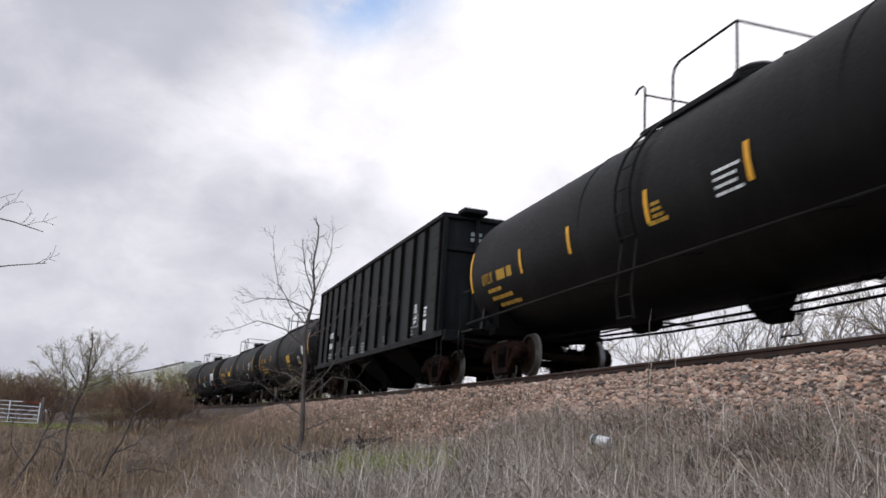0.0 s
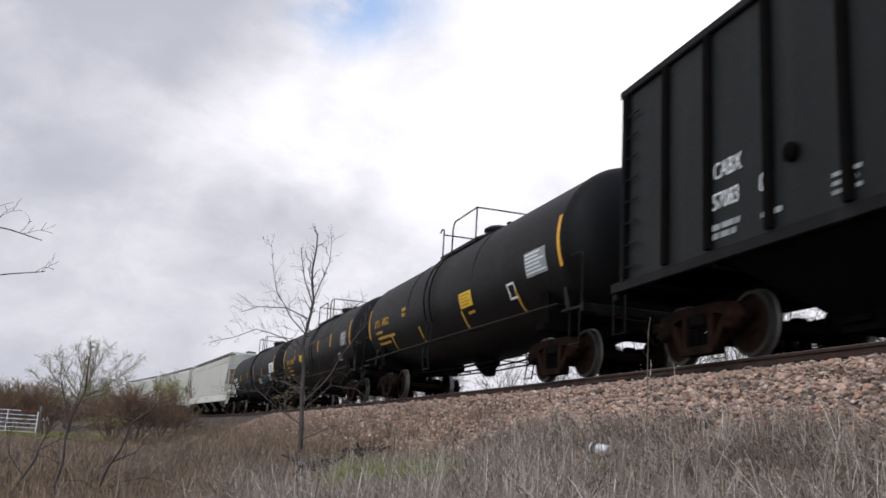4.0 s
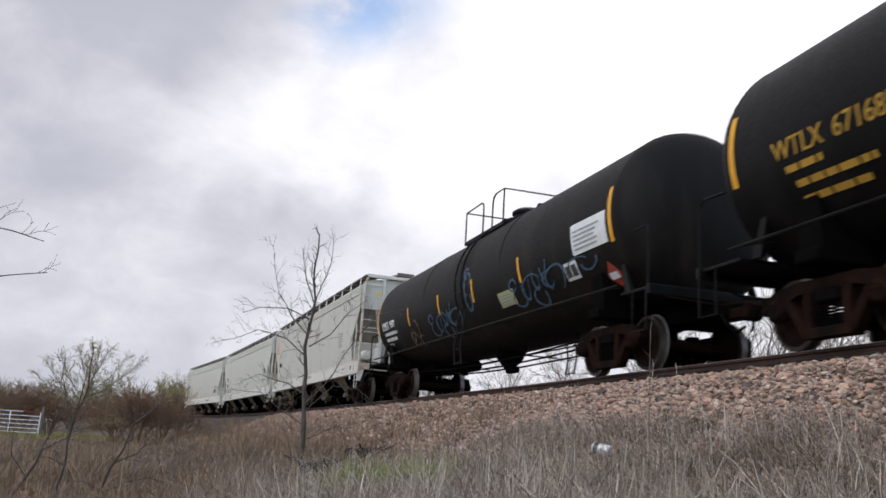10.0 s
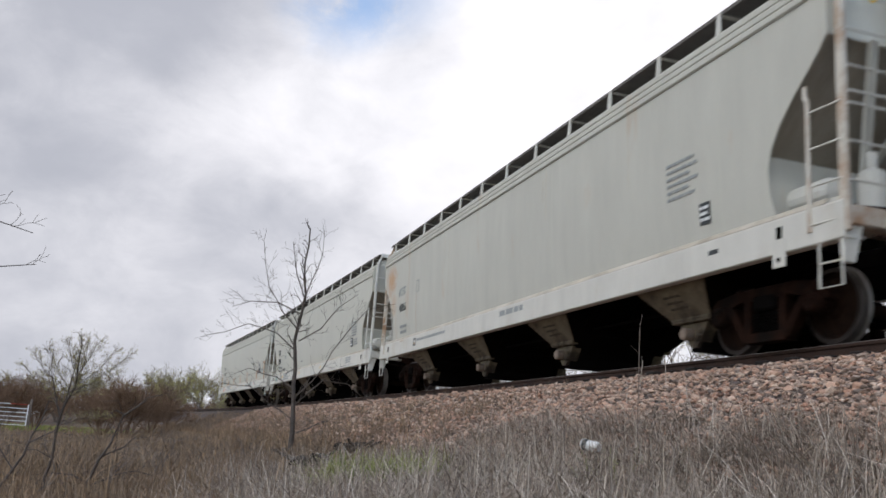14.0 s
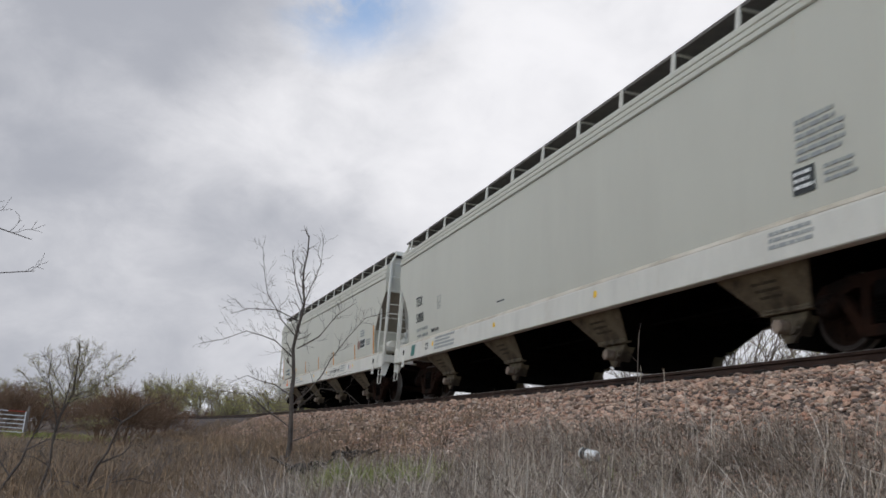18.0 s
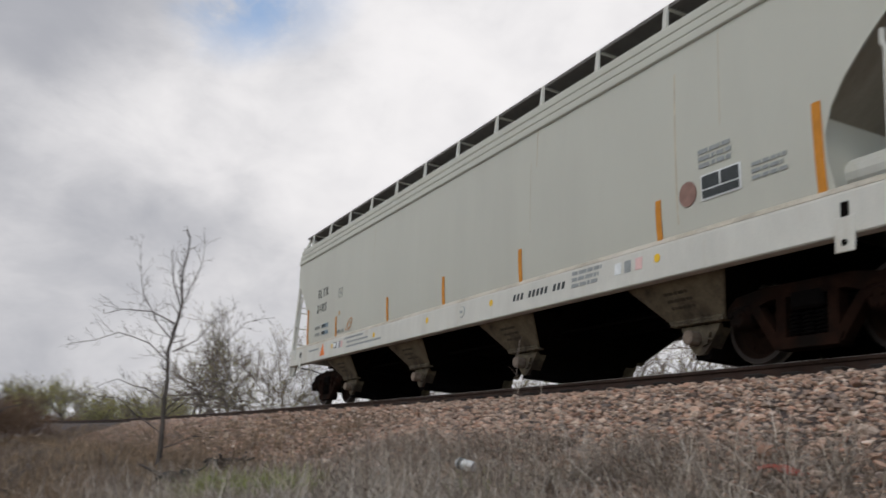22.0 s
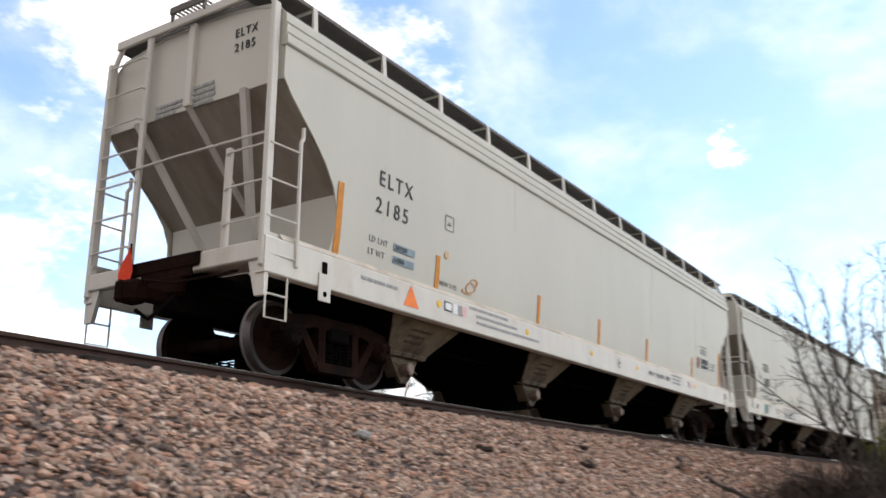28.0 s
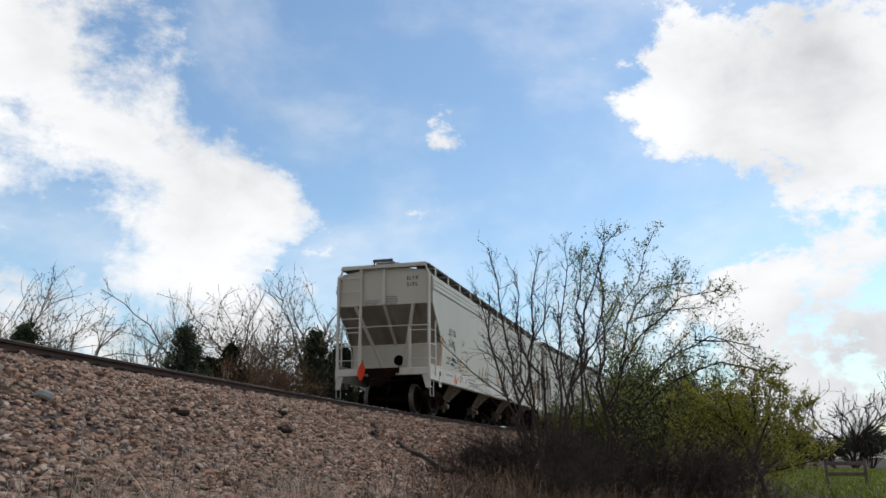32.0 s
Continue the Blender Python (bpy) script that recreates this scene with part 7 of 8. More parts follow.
stencil(teix, "LD LMT 194700 LBS", 22.65 + o, 1.71, 0.085, M["faint"], HP)
stencil(teix, "LT WT", 22.68 + o, 1.54, 0.085, M["faint"], HP)
stencil(teix, "68600 LBS", 23.15 + o, 1.54, 0.085, M["faint"], HP)
stencil(teix, "NEW 12-79", 23.95 + o, 1.57, 0.09, M["ink"], HP)
outline(teix, 24.48 + o, 2.12, 0.26, 0.32, 0.014, M["faint"], HP)
stencil(teix, "C", 24.56 + o, 2.18, 0.11, M["faint"], HP)
disc(teix, 24.32 + o, 1.24, 0.06, M["yellow"], SILL, "yellow_sticker")
disc(teix, 28.6 + o, 1.24, 0.06, M["yellow"], SILL, "yellow_sticker")
disc(teix, 33.1 + o, 1.24, 0.06, M["yellow"], SILL, "yellow_sticker")
outline(teix, 23.72 + o, 1.13, 0.2, 0.17, 0.03, M["ink"], SILL)
for i in range(4):
    bars(teix, "small_writing", M["faint"], SILL, 24.5 + o, 1.33 - i * 0.085, 1.55, 1, 0.055, 0.1, 20 + i)
scrawl(teix, 22.3 + o, 1.07, 0.45, 0.28, M["teal"], SILL, 8, 0.035)
scrawl(teix, 22.35 + o, 1.07, 0.4, 0.28, M["teal"], SILL, 9, 0.035)
part("stencil_panel", patch(Geo(), HP, 37.8 + o, 1.70, 0.36, 0.30, m=3), M["ink"], teix)
bars(teix, "small_writing", M["white"], lambda a, b, c: HP(a, b, c + 0.007), 37.83 + o, 1.92, 0.3, 3, 0.04, 0.08, 30)
for i in range(6):
    bars(teix, "small_writing", M["faint"], HP, 37.9 + o, 2.52 - i * 0.09, 0.85, 1, 0.05, 0.1, 31 + i)
bars(teix, "small_writing", M["faint"], HP, 38.3 + o, 1.90, 0.5, 3, 0.04, 0.08, 38)
bars(teix, "small_writing", M["faint"], SILL, 37.4 + o, 1.30, 0.9, 3, 0.045, 0.08, 39)
part("rust_streak", patch(Geo(), HP, 28.6 + o, 1.72, 0.42, 0.03, m=1, out=0.003), M["ink"], teix)
seams(teix, 20.03, 4, 2, 1)

# the leading hopper
o = -51.83
stencil(acfx, "ACFX", 43.86 + o, 2.72, 0.26, M["faint"], HP, 0.72, 1.1)
stencil(acfx, "40856", 43.9 + o, 2.25, 0.24, M["ink"], HP, 0.80, 1.1)
for i in range(2):
    bars(acfx, "small_writing", M["faint"], HP, 44.05 + o, 1.76 - i * 0.16, 0.8, 1, 0.08, 0.1, 50 + i)
part("stencil_panel", patch(Geo(), HP, 59.05 + o, 1.66, 0.24, 0.30, m=2), M["ink"], acfx)
bars(acfx, "small_writing", M["white"], lambda a, b, c: HP(a, b, c + 0.007), 59.07 + o, 1.87, 0.2, 3, 0.04, 0.08, 52)
for i in range(6):
    bars(acfx, "small_writing", M["faint"], HP, 58.3 + o, 2.66 - i * 0.10, 0.75, 1, 0.045, 0.1, 53 + i)
part("slot_sticker", patch(Geo(), SILL, 59.3 + o, 1.2, 0.2, 0.06, m=1), M["ink"], acfx)
bars(acfx, "small_writing", M["faint"], SILL, 46 + o, 1.22, 3.0, 1, 0.07, 0.1, 60)
bars(acfx, "small_writing", M["faint"], SILL, 52 + o, 1.22, 1.4, 1, 0.11, 0.1, 61)
FEND = lambda H: (lambda a, b, c: Vector((H - 0.14 + c, a, b)))
disc(acfx, -0.95, 3.95, 0.075, M["yellow"], FEND(19.75 / 2), "yellow_sticker")
disc(teix, -0.95, 3.95, 0.075, M["yellow"], FEND(20.03 / 2), "yellow_sticker")
bars(teix, "small_writing", M["red"], FEND(20.03 / 2), -0.45, 3.95, 0.32, 3, 0.05, 0.09, 62)
seams(acfx, 19.75, 4, 3, 5)
outline(acfx, 45.66 + o, 2.62, 0.26, 0.32, 0.014, M["faint"], HP)
part("rust_streak", patch(Geo(), HP, 45.62 + o, 1.52, 0.022, 1.1, out=-0.0046, m=8, base=-0.009), M["rustp"], acfx, "thin rust run down the side")
outline(acfx, 45.66 + o, 1.12, 0.24, 0.20, 0.035, M["ink"], SILL)
part("rust_stain", patch(Geo(), SILL, 45.72 + o, 1.16, 0.12, 0.05, m=1, out=0.003), M["rustp"], acfx)
part("rust_stain", patch(Geo(), SILL, 44.3 + o, 1.34, 0.28, 0.03, m=1, out=0.003), M["rustp"], acfx)

# the dusty tank with graffiti
o = -72.37
for u, z0, z1 in ((64.32, 2.10, 3.12), (80.30, 2.10, 3.05)):
    strip(kmex, u + o, z0, z1, 0.11, M["amber"], TK, label="amber reflector strip")
for u in (67.93, 70.86, 73.50, 76.35):
    strip(kmex, u + o, 2.05, 2.58, 0.10, M["amber"], TK, label="amber reflector strip")
stencil(kmex, "KMEX", 64.80 + o, 2.17, 0.27, M["white"], TK, 0.80)
stencil(kmex, "9592", 65.75 + o, 2.20, 0.23, M["white"], TK, 0.85)
for i, (x, w) in enumerate(((65.0, 1.45), (65.0, 1.5), (65.1, 0.55))):
    bars(kmex, "small_writing", M["white"], TK, x + o, 1.98 - i * 0.19, w, 1, 0.10, 0.1, 70 + i)
part("placard", patch(Geo(), TK, 78.85 + o, 2.13, 1.3, 0.55, m=6), M["white"], kmex, "scuffed white paint panel")
bars(kmex, "small_writing", M["faint"], lambda a, b, c: TK(a, b, c + 0.008), 78.95 + o, 2.52, 1.0, 5, 0.035, 0.08, 74)
part("placard", patch(Geo(), TK, 74.97 + o, 1.68, 0.85, 0.34, m=4), M["pale"], kmex, "faded yellow placard")
bars(kmex, "small_writing", M["faint"], lambda a, b, c: TK(a, b, c + 0.008), 75.05 + o, 1.92, 0.7, 4, 0.03, 0.07, 75)
part("stencil_panel", patch(Geo(), TK, 78.35 + o, 1.72, 0.5, 0.34, m=3), M["white"], kmex)
for a in (0.04, 0.27):
    part("stencil_block", patch(Geo(), lambda x, z, c: TK(x, z, c + 0.008), 78.35 + o + a, 1.78, 0.19, 0.22, m=2), M["ink"], kmex)
dia = Geo()
q = [(79.9, 1.30), (80.12, 1.56), (79.9, 1.82), (79.68, 1.56)]
dia.add([TK(a + o, b, 0.0) for a, b in q] + [TK(a + o, b, 0.012) for a, b in q], [(0, 1, 2, 3), (7, 6, 5, 4)] + [(i, (i + 1) % 4, 4 + (i + 1) % 4, 4 + i) for i in range(4)])
part("hazard_diamond", dia, M["red"], kmex, "red and white hazard diamond")
part("hazard_stripe", patch(Geo(), lambda x, z, c: TK(x, z, c + 0.013), 79.76 + o, 1.49, 0.28, 0.13, m=1), M["white"], kmex)


def spray(car, strokes, mat, place, wide, label):
    """Loose sprayed strokes, each an arc: middle along and up, half sizes, from and to in degrees, slant."""
    for lay, (x, z, rx, rz, a0, a1, sl) in enumerate(strokes):
        g = Geo()
        n = 22
        ps = []
        for i in range(n + 1):
            t = radians(a0 + (a1 - a0) * i / n)
            w = wide * (0.55 + 0.45 * math.sin(math.pi * i / n)) * (1 + 0.25 * math.sin(i * 1.7 + x * 5))
            k = 1 + 0.05 * math.sin(3 * t + x)
            for f in (-1, 1):
                q = (1 + f * w / max(rx, rz)) * k
                dz = rz * q * math.sin(t)
                ps.append((x + rx * q * math.cos(t) + sl * dz, z + dz))
        vs = [place(a, b, c) for c in (0.001, 0.006 + 0.0012 * lay) for a, b in ps]
        m = len(ps)
        fs = []
        for i in range(n):
            j = 2 * i
            fs += [(j, j + 1, j + 3, j + 2), (m + j, m + j + 2, m + j + 3, m + j + 1), (j, j + 2, m + j + 2, m + j), (j + 1, m + j + 1, m + j + 3, j + 3)]
        part("graffiti_stroke", g.add(vs, fs), mat, car, label)


spray(eltx, [(4.52 - 9.63, 1.66, 0.13, 0.075, 60, 400, 0.5), (4.60 - 9.63, 1.75, 0.10, 0.06, -90, 200, 0.5), (4.44 - 9.63, 1.60, 0.16, 0.05, 170, 330, 0.4)], M["orange"], HP, 0.013, "orange spray-paint mark")
LOOPS = ((0.30, 0.42, 0.30, 0.26, 100, 400, 0.2), (0.75, 0.70, 0.20, 0.42, 180, 370, 0.3), (1.05, 0.62, 0.42, 0.22, 20, 200, 0.1), (1.25, 0.25, 0.28, 0.24, 60, 390, 0.1), (1.35, 0.85, 0.16, 0.40, 170, 350, 0.3),
         (1.85, 0.60, 0.26, 0.20, 90, 330, 0.1), (2.15, 0.55, 0.40, 0.30, -60, 230, 0.2), (0.15, 0.75, 0.18, 0.14, 0, 300, 0.2), (1.75, 0.95, 0.14, 0.30, 190, 380, 0.3))
for x0, z0, sx, sz in ((69.85, 1.38, 1.0, 0.85), (75.75, 1.42, 1.0, 0.85)):
    spray(kmex, [(x0 + o + x * sx, z0 + z * sz, rx * sx, rz * sz, a0, a1, sl) for x, z, rx, rz, a0, a1, sl in LOOPS], M["blue"], TK, 0.032, "hazy blue spray-paint stroke")
spray(kmex, [(73.20 + o, 2.10, 0.20, 0.20, 100, 420, 0.0), (73.12 + o, 2.48, 0.14, 0.20, 60, 290, 0.1), (73.25 + o, 2.62, 0.15, 0.16, -60, 170, 0.0), (73.10 + o, 2.30, 0.10, 0.24, 90, 270, 0.0), (73.15 + o, 2.78, 0.13, 0.12, 20, 250, 0.0),
              (78.9 + o, 1.98, 0.35, 0.12, 20, 200, 0.1), (79.3 + o, 1.95, 0.30, 0.14, 180, 380, 0.1)], M["blue"], TK, 0.036, "hazy blue spray-paint stroke")
spray(kmex, [(67.95 + o, 1.62, 0.30, 0.22, 30, 330, 0.2), (68.45 + o, 1.90, 0.22, 0.26, 200, 480, 0.1), (68.65 + o, 1.50, 0.25, 0.18, 60, 250, 0.2), (68.0 + o, 1.85, 0.14, 0.28, 160, 380, 0.3)], M["tan"], TK, 0.022, "faint tan spray-paint stroke")

# the gold-lettered tanks
o = -91.23
for u in (83.80, 98.5):
    strip(wtlx, u + o, 2.10, 3.08, 0.11, M["amber"], TW, label="amber reflector strip")
for u in (87.03, 89.44, 92.66, 95.17):
    strip(wtlx, u + o, 2.36, 2.86, 0.10, M["amber"], TW, label="amber reflector strip")
stencil(wtlx, "WTLX", 84.62 + o, 2.20, 0.25, M["gold"], TW, 0.92)
stencil(wtlx, "671685", 85.68 + o, 2.20, 0.25, M["gold"], TW, 0.95)
for i, (x, w) in enumerate(((84.8, 0.8), (84.9, 1.5), (84.9, 1.45))):
    bars(wtlx, "small_writing", M["gold"], TW, x + o, 2.02 - i * 0.20, w, 1, 0.085, 0.1, 80 + i)
part("placard", patch(Geo(), TW, 88.25 + o, 2.17, 0.87, 0.31, m=4), M["yellow"], wtlx, "yellow warning placard")
bars(wtlx, "small_writing", M["gold"], lambda a, b, c: TW(a, b, c + 0.008), 88.33 + o, 2.40, 0.70, 4, 0.03, 0.07, 84)
bars(wtlx, "small_writing", M["gold"], TW, 89.2 + o, 1.60, 0.45, 1, 0.04, 0.07, 85)
part("placard", patch(Geo(), TW, 97.02 + o, 2.18, 1.1, 0.54, m=4), M["panel"], wtlx, "black panel with rows of fine white writing")
bars(wtlx, "small_writing", M["white"], lambda a, b, c: TW(a, b, c + 0.008), 97.06 + o, 2.68, 1.02, 11, 0.016, 0.046, 86)
outline(wtlx, 96.30 + o, 1.68, 0.40, 0.29, 0.024, M["white"], TW)

o = -109.12
for u in (101.62, 116.60):
    strip(utlx, u + o, 2.02, 3.02, 0.11, M["amber"], TW, label="amber reflector strip")
for u in (107.25, 110.88, 114.28):
    strip(utlx, u + o, 1.42, 1.93, 0.11, M["gold"], TW, label="weathered amber reflector strip")
stencil(utlx, "UTLX", 102.42 + o, 2.32, 0.25, M["gold"], TW, 0.80)
stencil(utlx, "640672", 103.32 + o, 2.32, 0.25, M["gold"], TW, 0.82)
for i, (x, w) in enumerate(((102.5, 1.0), (102.6, 1.7), (102.6, 1.6))):
    bars(utlx, "small_writing", M["gold"], TW, x + o, 2.10 - i * 0.19, w, 1, 0.085, 0.1, 90 + i)
part("bent_marker", patch(patch(Geo(), TW, 103.9 + o, 1.90, 0.75, 0.09, m=1), TW, 104.2 + o, 1.45, 0.12, 0.45, m=4), M["gold"], utlx)
bars(utlx, "small_writing", M["gold"], TW, 105.75 + o, 2.52, 0.5, 2, 0.10, 0.16, 94)
part("placard", patch(Geo(), TW, 110.9 + o, 1.97, 0.85, 0.36, m=4), M["yellow"], utlx, "yellow warning placard")
bars(utlx, "small_writing", M["gold"], lambda a, b, c: TW(a, b, c + 0.008), 110.98 + o, 2.25, 0.7, 4, 0.03, 0.075, 95)
bars(utlx, "small_writing", M["gold"], TW, 111.3 + o, 1.78, 0.5, 1, 0.07, 0.1, 96)
outline(utlx, 113.9 + o, 1.75, 0.40, 0.36, 0.05, M["white"], TW)
part("placard", patch(Geo(), TW, 115.0 + o, 2.05, 1.0, 0.5, m=4), M["faint"], utlx, "grey stencilled panel")
bars(utlx, "small_writing", M["white"], lambda a, b, c: TW(a, b, c + 0.008), 115.05 + o, 2.48, 0.9, 6, 0.035, 0.075, 97)

o = -147.6
strip(tnka, 138.42 + o, 2.02, 3.0, 0.11, M["amber"], TP, label="amber reflector strip")
for u in (141.56, 143.92, 146.72, 149.24):
    strip(tnka, u + o, 2.03, 2.53, 0.11, M["amber"], TP, label="amber reflector strip")
stencil(tnka, "UTLX", 139.15 + o, 2.08, 0.25, M["gold"], TP, 0.80)
bars(tnka, "worn_number", M["gold"], TP, 140.1 + o, 2.08, 1.2, 1, 0.22, 0.1, 100)
for i, (x, w) in enumerate(((139.4, 0.9), (139.5, 1.6), (139.5, 1.5))):
    bars(tnka, "small_writing", M["gold"], TP, x + o, 1.86 - i * 0.19, w, 1, 0.085, 0.1, 101 + i)
bars(tnka, "small_writing", M["white"], TP, 148.48 + o, 2.30, 0.6, 4, 0.04, 0.10, 105)
bars(tnka, "small_writing", M["gold"], TP, 146.7 + o, 1.98, 0.6, 1, 0.06, 0.1, 106)
bars(tnka, "small_writing", M["gold"], TP, 146.85 + o, 2.25, 0.3, 3, 0.05, 0.09, 107)

# the coal hopper
o = -127.55
CP = lambda a, b, c: Vector((a, -(1.546 + c), b))
stencil(cabx, "CABX", 121.72 + o, 2.28, 0.24, M["white"], CP, 0.72)
stencil(cabx, "57083", 121.70 + o, 1.86, 0.24, M["white"], CP, 0.72)
stencil(cabx, "0", 122.72 + o, 1.86, 0.24, M["white"], CP, 0.72)
bars(cabx, "small_writing", M["faint"], CP, 121.7 + o, 1.58, 0.6, 2, 0.08, 0.12, 110)
bars(cabx, "small_writing", M["faint"], CP, 122.75 + o, 1.52, 0.4, 1, 0.07, 0.12, 111)
for u, z, w, n in ((124.0, 1.68, 0.45, 3), (125.6, 1.60, 0.65, 3), (127.4, 1.62, 0.65, 4), (130.4, 1.6, 0.5, 2), (133.2, 1.62, 0.5, 3)):
    bars(cabx, "small_writing", M["faint"], CP, u + o, z, w, n, 0.05, 0.10, int(u))
for u in (123.35, 127.05, 131.0):
    part("jacking_lug", Geo().lathe([(0.12, 0), (0.12, -0.06), (0.05, -0.10), (0, -0.10)], "y", (u + o, -1.54, 2.18), 16), M["under"], cabx)
outline(cabx, 133.72 + o, 1.62, 0.42, 0.36, 0.032, M["faint"], CP, "stencil_box")
bars(cabx, "small_writing", M["white"], CP, 133.68 + o, 1.86, 0.35, 2, 0.07, 0.11, 141)
bars(cabx, "small_writing", M["white"], CP, 133.72 + o, 2.22, 0.25, 3, 0.07, 0.09, 142)
part("placard", patch(Geo(), CP, 134.66 + o, 1.45, 0.24, 0.30, m=1), M["white"], cabx, "white stencilled panel")
bars(cabx, "small_writing", M["white"], CP, 134.66 + o, 2.05, 0.24, 3, 0.07, 0.10, 143)


for k in (-1, 1):           # end markings of the coal hopper
    bars(cabx, "end_writing", M["faint"], lambda a, b, c, k=k: Vector((k * (8.85 - 0.44 + c), k * a, b)), -0.75, 4.02, 0.42, 2, 0.10, 0.16, 130 + k)
# ---- small things beside the track ----
def litter():
    can = tagged(new("drink_can"), "crushed white drink can in the dry grass", "can", "")
    part("can_body", Geo().lathe([(0.0, -0.062), (0.026, -0.061), (0.033, -0.05), (0.033, -0.01), (0.027, 0.005), (0.033, 0.02), (0.033, 0.05), (0.026, 0.06), (0, 0.061)], "x", n=18), M["tin"], can, smooth=40)
    part("can_print", Geo().lathe([(0.0335, -0.045), (0.0342, -0.044), (0.0342, -0.014), (0.0335, -0.013)], "x", n=18), M["ink"], can)
    x, y, z = polar(64.75, 8.55)
    can.matrix_basis = Matrix.Translation((x, y, z + 0.17)) @ Matrix.Rotation(0.5, 4, "Z") @ Matrix.Rotation(0.15, 4, "Y") @ Matrix.Scale(1.6, 4)
    tuft = plant("grass_tussock", "flattened tussock of dry grass under the can", "grass", 120, 0.24, 26, 0.9, split=(1, 2), foot=0.004, fine=0.003, wild=0.2, bark="straw")
    tuft.matrix_basis = Matrix.Translation((x, y, z))
    rnd = random.Random(3)
    strap = tagged(new("rubber_strap"), "torn black rubber strap lying on the ballast", "debris")
    g = Geo().sheet([[(-0.30 + 0.1 * i, 0.04 * math.sin(i * 1.3) - 0.045, 0.012 * math.sin(i * 2.0)) for i in range(7)], [(-0.30 + 0.1 * i, 0.04 * math.sin(i * 1.3) + 0.045, 0.014 * math.sin(i * 2.0 + 1)) for i in range(7)]], (0, 0, 0.022))
    part("strap", g, M["rubber"], strap)
    part("buckle", Geo().box((0.1, 0.0, 0.03), (0.10, 0.12, 0.03), 0.01), M["rubber"], strap)
    x, y, z = polar(26.0, 5.75)
    strap.matrix_basis = Matrix.Translation((x, y, z + 0.085)) @ Matrix.Rotation(0.15, 4, "Z") @ Matrix.Rotation(0.42, 4, "X")
    rag = tagged(new("red_rag"), "dull red strip of plastic on the ballast", "debris")
    part("rag", Geo().sheet([[(-0.16 + 0.08 * i, -0.02 + 0.02 * math.sin(i * 2.1), 0.02 * math.sin(i * 1.7)) for i in range(5)], [(-0.16 + 0.08 * i, 0.03 + 0.02 * math.sin(i), 0.02 * math.sin(i * 1.1)) for i in range(5)]], (0, 0, 0.008)), M["red"], rag)
    x, y, z = polar(45.5, 5.9)
    rag.matrix_basis = Matrix.Translation((x, y, z + 0.07)) @ Matrix.Rotation(0.7, 4, "Z") @ Matrix.Rotation(0.4, 4, "X")
    block = tagged(new("concrete_lump"), "pale broken concrete lump on the ballast", "stone")
    part("lump", Geo().box((0, 0, 0), (0.22, 0.12, 0.075), 0.02), M["faint"], block)
    x, y, z = polar(-54.7, 8.5)
    block.matrix_basis = Matrix.Translation((x, y, z + 0.08)) @ Matrix.Rotation(0.9, 4, "Z") @ Matrix.Rotation(0.35, 4, "X")
    for az, r, ln, tn in ((-68.7, 14.0, 0.55, 0.6), (-68.9, 12.3, 0.30, 1.4), (-74.5, 17.0, 0.9, 0.2), (-62.5, 10.5, 0.28, 2.0)):
        st = tagged(new("sleeper_scrap"), "dark splintered piece of old sleeper on the ballast", "debris", "sleeper scraps")
        part("scrap", Geo().box((0, 0, 0), (ln * 0.75, 0.08, 0.055), 0.015).box((ln * 0.22, 0.03, 0.03), (ln * 0.3, 0.04, 0.035), 0.01), M["rot"], st)
        x, y, z = polar(az, r)
        st.matrix_basis = Matrix.Translation((x, y, z + 0.07)) @ Matrix.Rotation(tn, 4, "Z") @ Matrix.Rotation(0.3, 4, "X")
    for i, (az, r, az2, r2, rad) in enumerate(((80.6, 14.6, 79.0, 15.6, 0.13), (83.2, 11.6, 81.5, 12.6, 0.12), (-76.0, 17.0, -81.5, 15.5, 0.05), (-78.5, 16.0, -84.0, 13.5, 0.06), (-80.5, 14.5, -88.0, 14.0, 0.045))):
        log = tagged(new("fallen_log"), "dark rotting branch fallen at the slope's foot", "branch", "fallen branches")
        a, b = Vector(polar(az, r)), Vector(polar(az2, r2))
        rn = random.Random(i)
        pts = []
        for k in range(8):
            p = a.lerp(b, k / 7)
            p.z = float(ground_z(p.x, p.y)) + rad * 0.9 + rn.uniform(0, 0.05)
            p.x += rn.uniform(-0.06, 0.06)
            pts.append(p)
        part("branch", Geo().tube(pts, rad, 8, rad * 0.45), M["rot"], log)
        for k in (2, 4, 5):
            w = Vector((rn.uniform(-1, 1), rn.uniform(-1, 1), rn.uniform(-0.1, 0.25)))
            part("stub", Geo().tube([pts[k], pts[k] + w * 0.25, pts[k] + w * 0.5 + Vector((0, 0, 0.08))], rad * 0.35, 5, rad * 0.12), M["rot"], log)


litter()


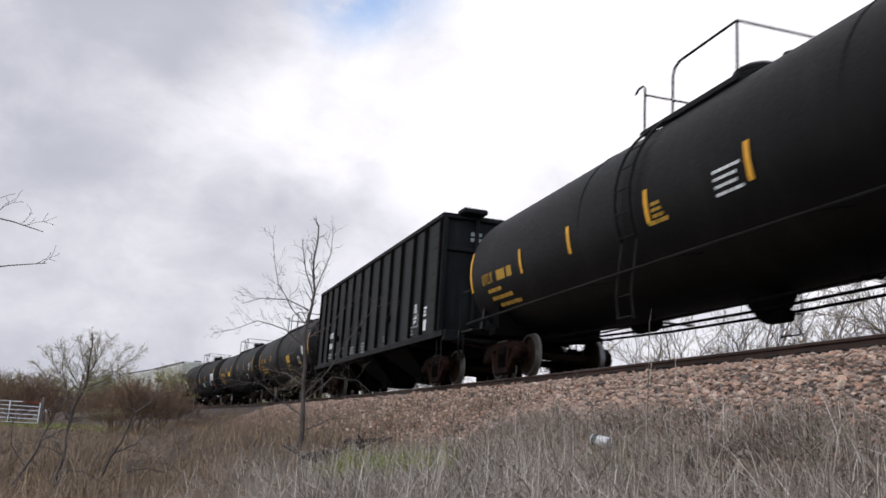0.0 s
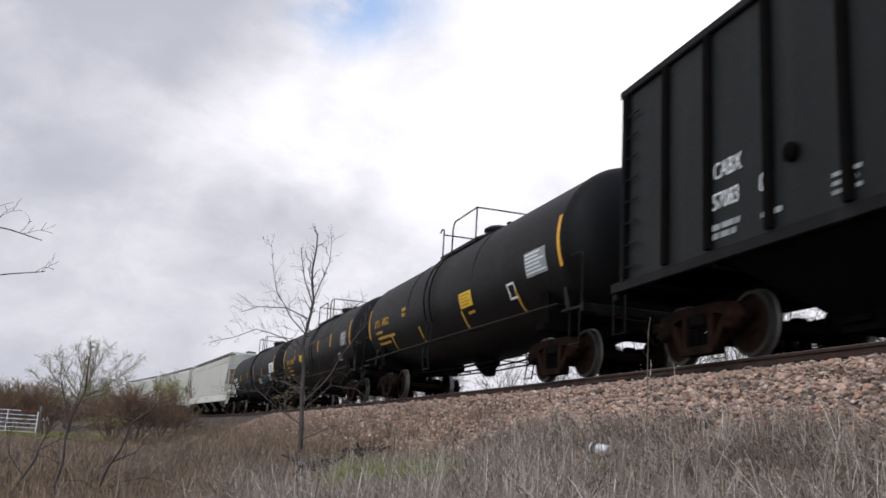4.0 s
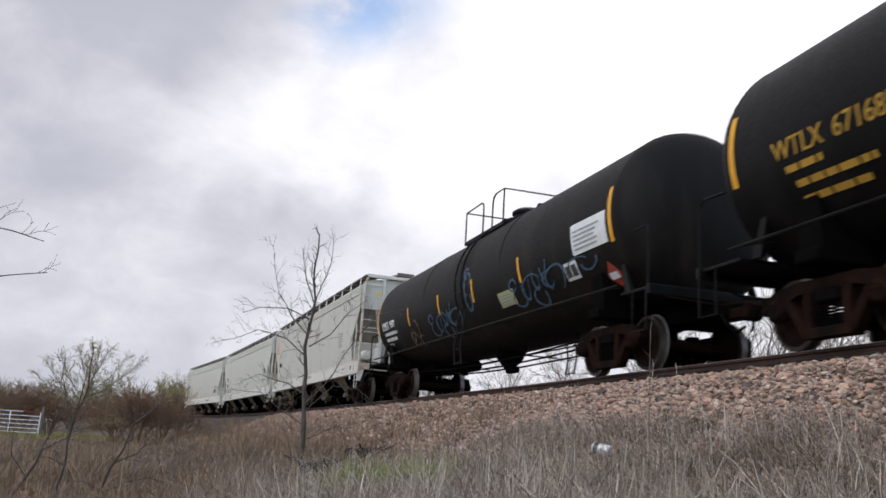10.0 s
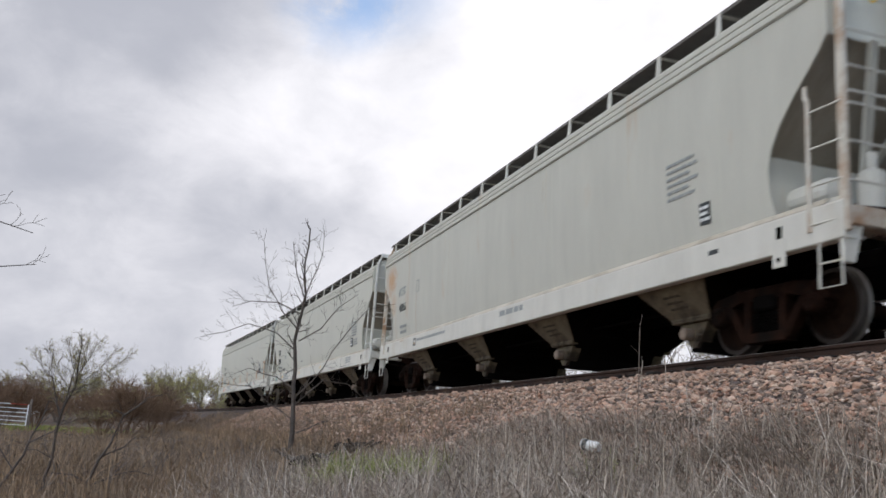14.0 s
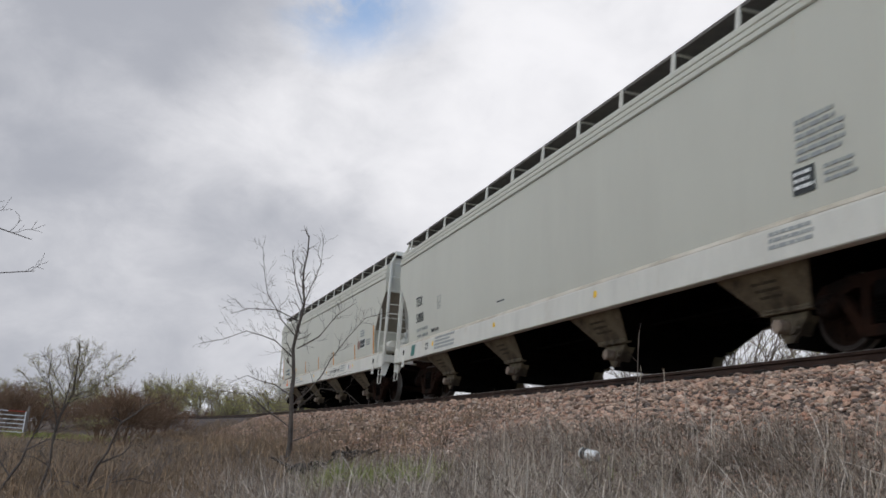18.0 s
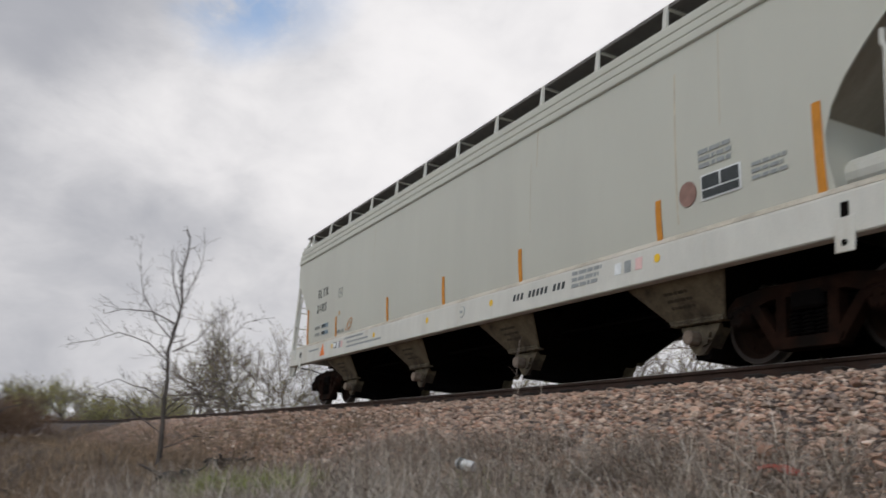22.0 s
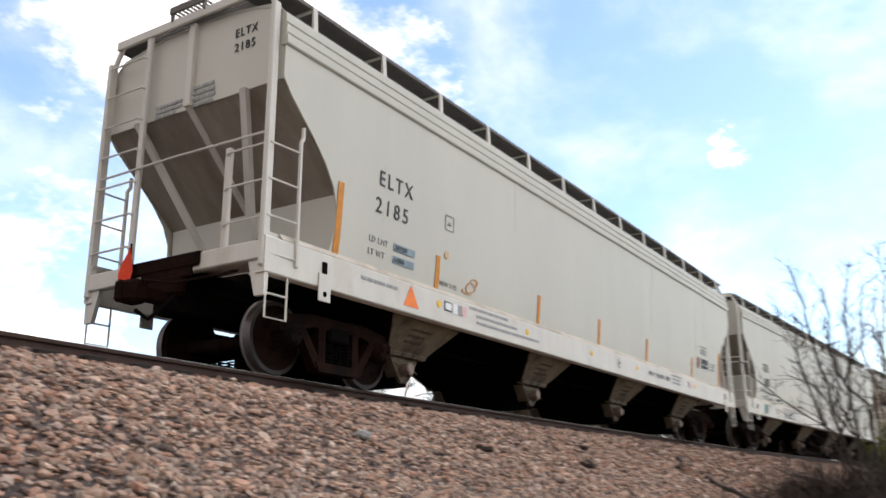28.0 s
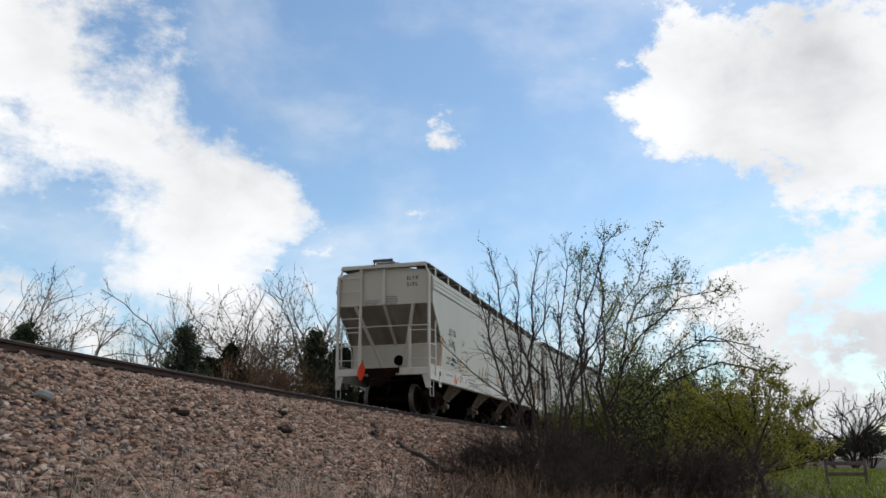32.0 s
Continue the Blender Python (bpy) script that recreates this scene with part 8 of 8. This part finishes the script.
def field_gate():
    g = tagged(new("field_gate"), "white tubular steel field gate with a red panel end", "gate")
    L, Hh = 4.6, 1.25
    for i in range(6):
        z = 0.12 + (Hh - 0.12) * i / 5
        part("bar", Geo().tube([(-L / 2, 0, z), (L / 2 - 0.9, 0, z)], 0.019, 8), M["gatew"], g)
        part("bar", Geo().tube([(L / 2 - 0.9, 0, z), (L / 2, 0, z)], 0.019, 8), M["gater"] if i == 5 else M["gatew"], g)
    for x in (-L / 2, -L / 6, L / 6, L / 2):
        part("upright", Geo().tube([(x, 0, 0.08), (x, 0, Hh)], 0.03, 8), M["gatew"], g)
    for x in (-L / 2 - 0.12, L / 2 + 0.12):
        part("gate_post", Geo().lathe([(0.07, -0.2), (0.07, 1.5), (0.04, 1.55), (0, 1.56)], "z", (x, 0, 0), 10), M["bark"], g)
    x, y, z = polar(101.5, 55)
    g.matrix_basis = Matrix.Translation((x, y, z + 0.12)) @ Matrix.Rotation(radians(100), 4, "Z")
    f = tagged(new("pen_rail"), "small dark wooden rail frame in the meadow", "fence")
    for x in (-0.6, 0.6):
        part("post", Geo().box((x, 0, 0.35), (0.1, 0.1, 0.9), 0.01), M["bark"], f)
    for z in (0.3, 0.65):
        part("board", Geo().box((0, 0.06, z), (1.3, 0.03, 0.12), 0.008), M["bark"], f)
    x, y, z = polar(-102.9, 33)
    f.matrix_basis = Matrix.Translation((x, y, z)) @ Matrix.Rotation(radians(-100), 4, "Z")


field_gate()


def tall_weeds():
    rnd = random.Random(17)
    for az, r, h in ((61.9, 8.6, 1.15), (61.8, 11.9, 0.42), (60.2, 11.5, 0.36), (62.6, 11.0, 0.30), (58.9, 9.6, 0.32), (66.3, 8.0, 0.55), (47.5, 7.0, 0.4), (71.0, 9.5, 0.6), (-52.5, 6.6, 0.5), (-50.5, 6.0, 0.6), (-57.0, 7.2, 0.45)):
        w = tagged(new("dead_stalk"), "single tall dry weed stalk", "weed", "tall dry weeds")
        g = Geo()
        a = rnd.uniform(-0.08, 0.08)
        pts = [Vector((a * h * t * t, a * 0.5 * h * t, h * t - 0.03)) for t in (0, 0.3, 0.6, 1.0)]
        g.tube(pts, 0.006, 5, 0.003)
        part("stem", g, M["straw"] if h < 0.5 else M["twig"], w)
        tw = Geo()
        for i in range(3 + int(h * 5)):
            t = rnd.uniform(0.3, 1)
            p = Vector((a * h * t * t, a * 0.5 * h * t, h * t - 0.03))
            d = Vector((rnd.uniform(-1, 1), rnd.uniform(-1, 1), rnd.uniform(0.4, 1.2))) * 0.09 * (0.5 + h)
            tw.tube([p, p + d], 0.003, 3, 0.0015)
        tagged(part("side_twigs", tw, M["straw"] if h < 0.5 else M["twig"], w), kind="stuff")
        w.matrix_basis = pose(*polar(az, r))


tall_weeds()


# ---- what moves ----
def tail_at(t):
    d = t - 25.0
    return -8.125 + 5.1884 * d - 0.03415 * d * d - 4.33e-5 * d ** 3


AX = np.linspace(-175, 130, 6101)
AL = np.concatenate([[0], np.cumsum(np.hypot(np.diff(AX), np.diff(line_y(AX))))])
AL -= np.interp(0.0, AX, AL)


def along(s):
    """The place and heading s metres along the track, measured from the place nearest to the camera."""
    return on_line(float(np.interp(s, AL, AX))) if s > AL[0] else on_line(float(AX[0] + (s - AL[0])))


def motions():
    for car, u, half in TRAIN:
        rows = []
        for t in np.arange(0, 32.01, 0.5):
            s = tail_at(t) + u
            a, b = along(s - half)[0], along(s + half)[0]
            rows.append((float(t), Matrix.Translation((a + b) / 2) @ Matrix.Rotation(math.atan2(b.y - a.y, b.x - a.x), 4, "Z")))
        walk(car, rows)
    for w, k in WHEELS:
        walk(w, [(t / 10, Matrix.Translation((k, 0, WR)) @ Matrix.Rotation(tail_at(t / 10) / WR, 4, "Y")) for t in range(0, 321)])


motions()
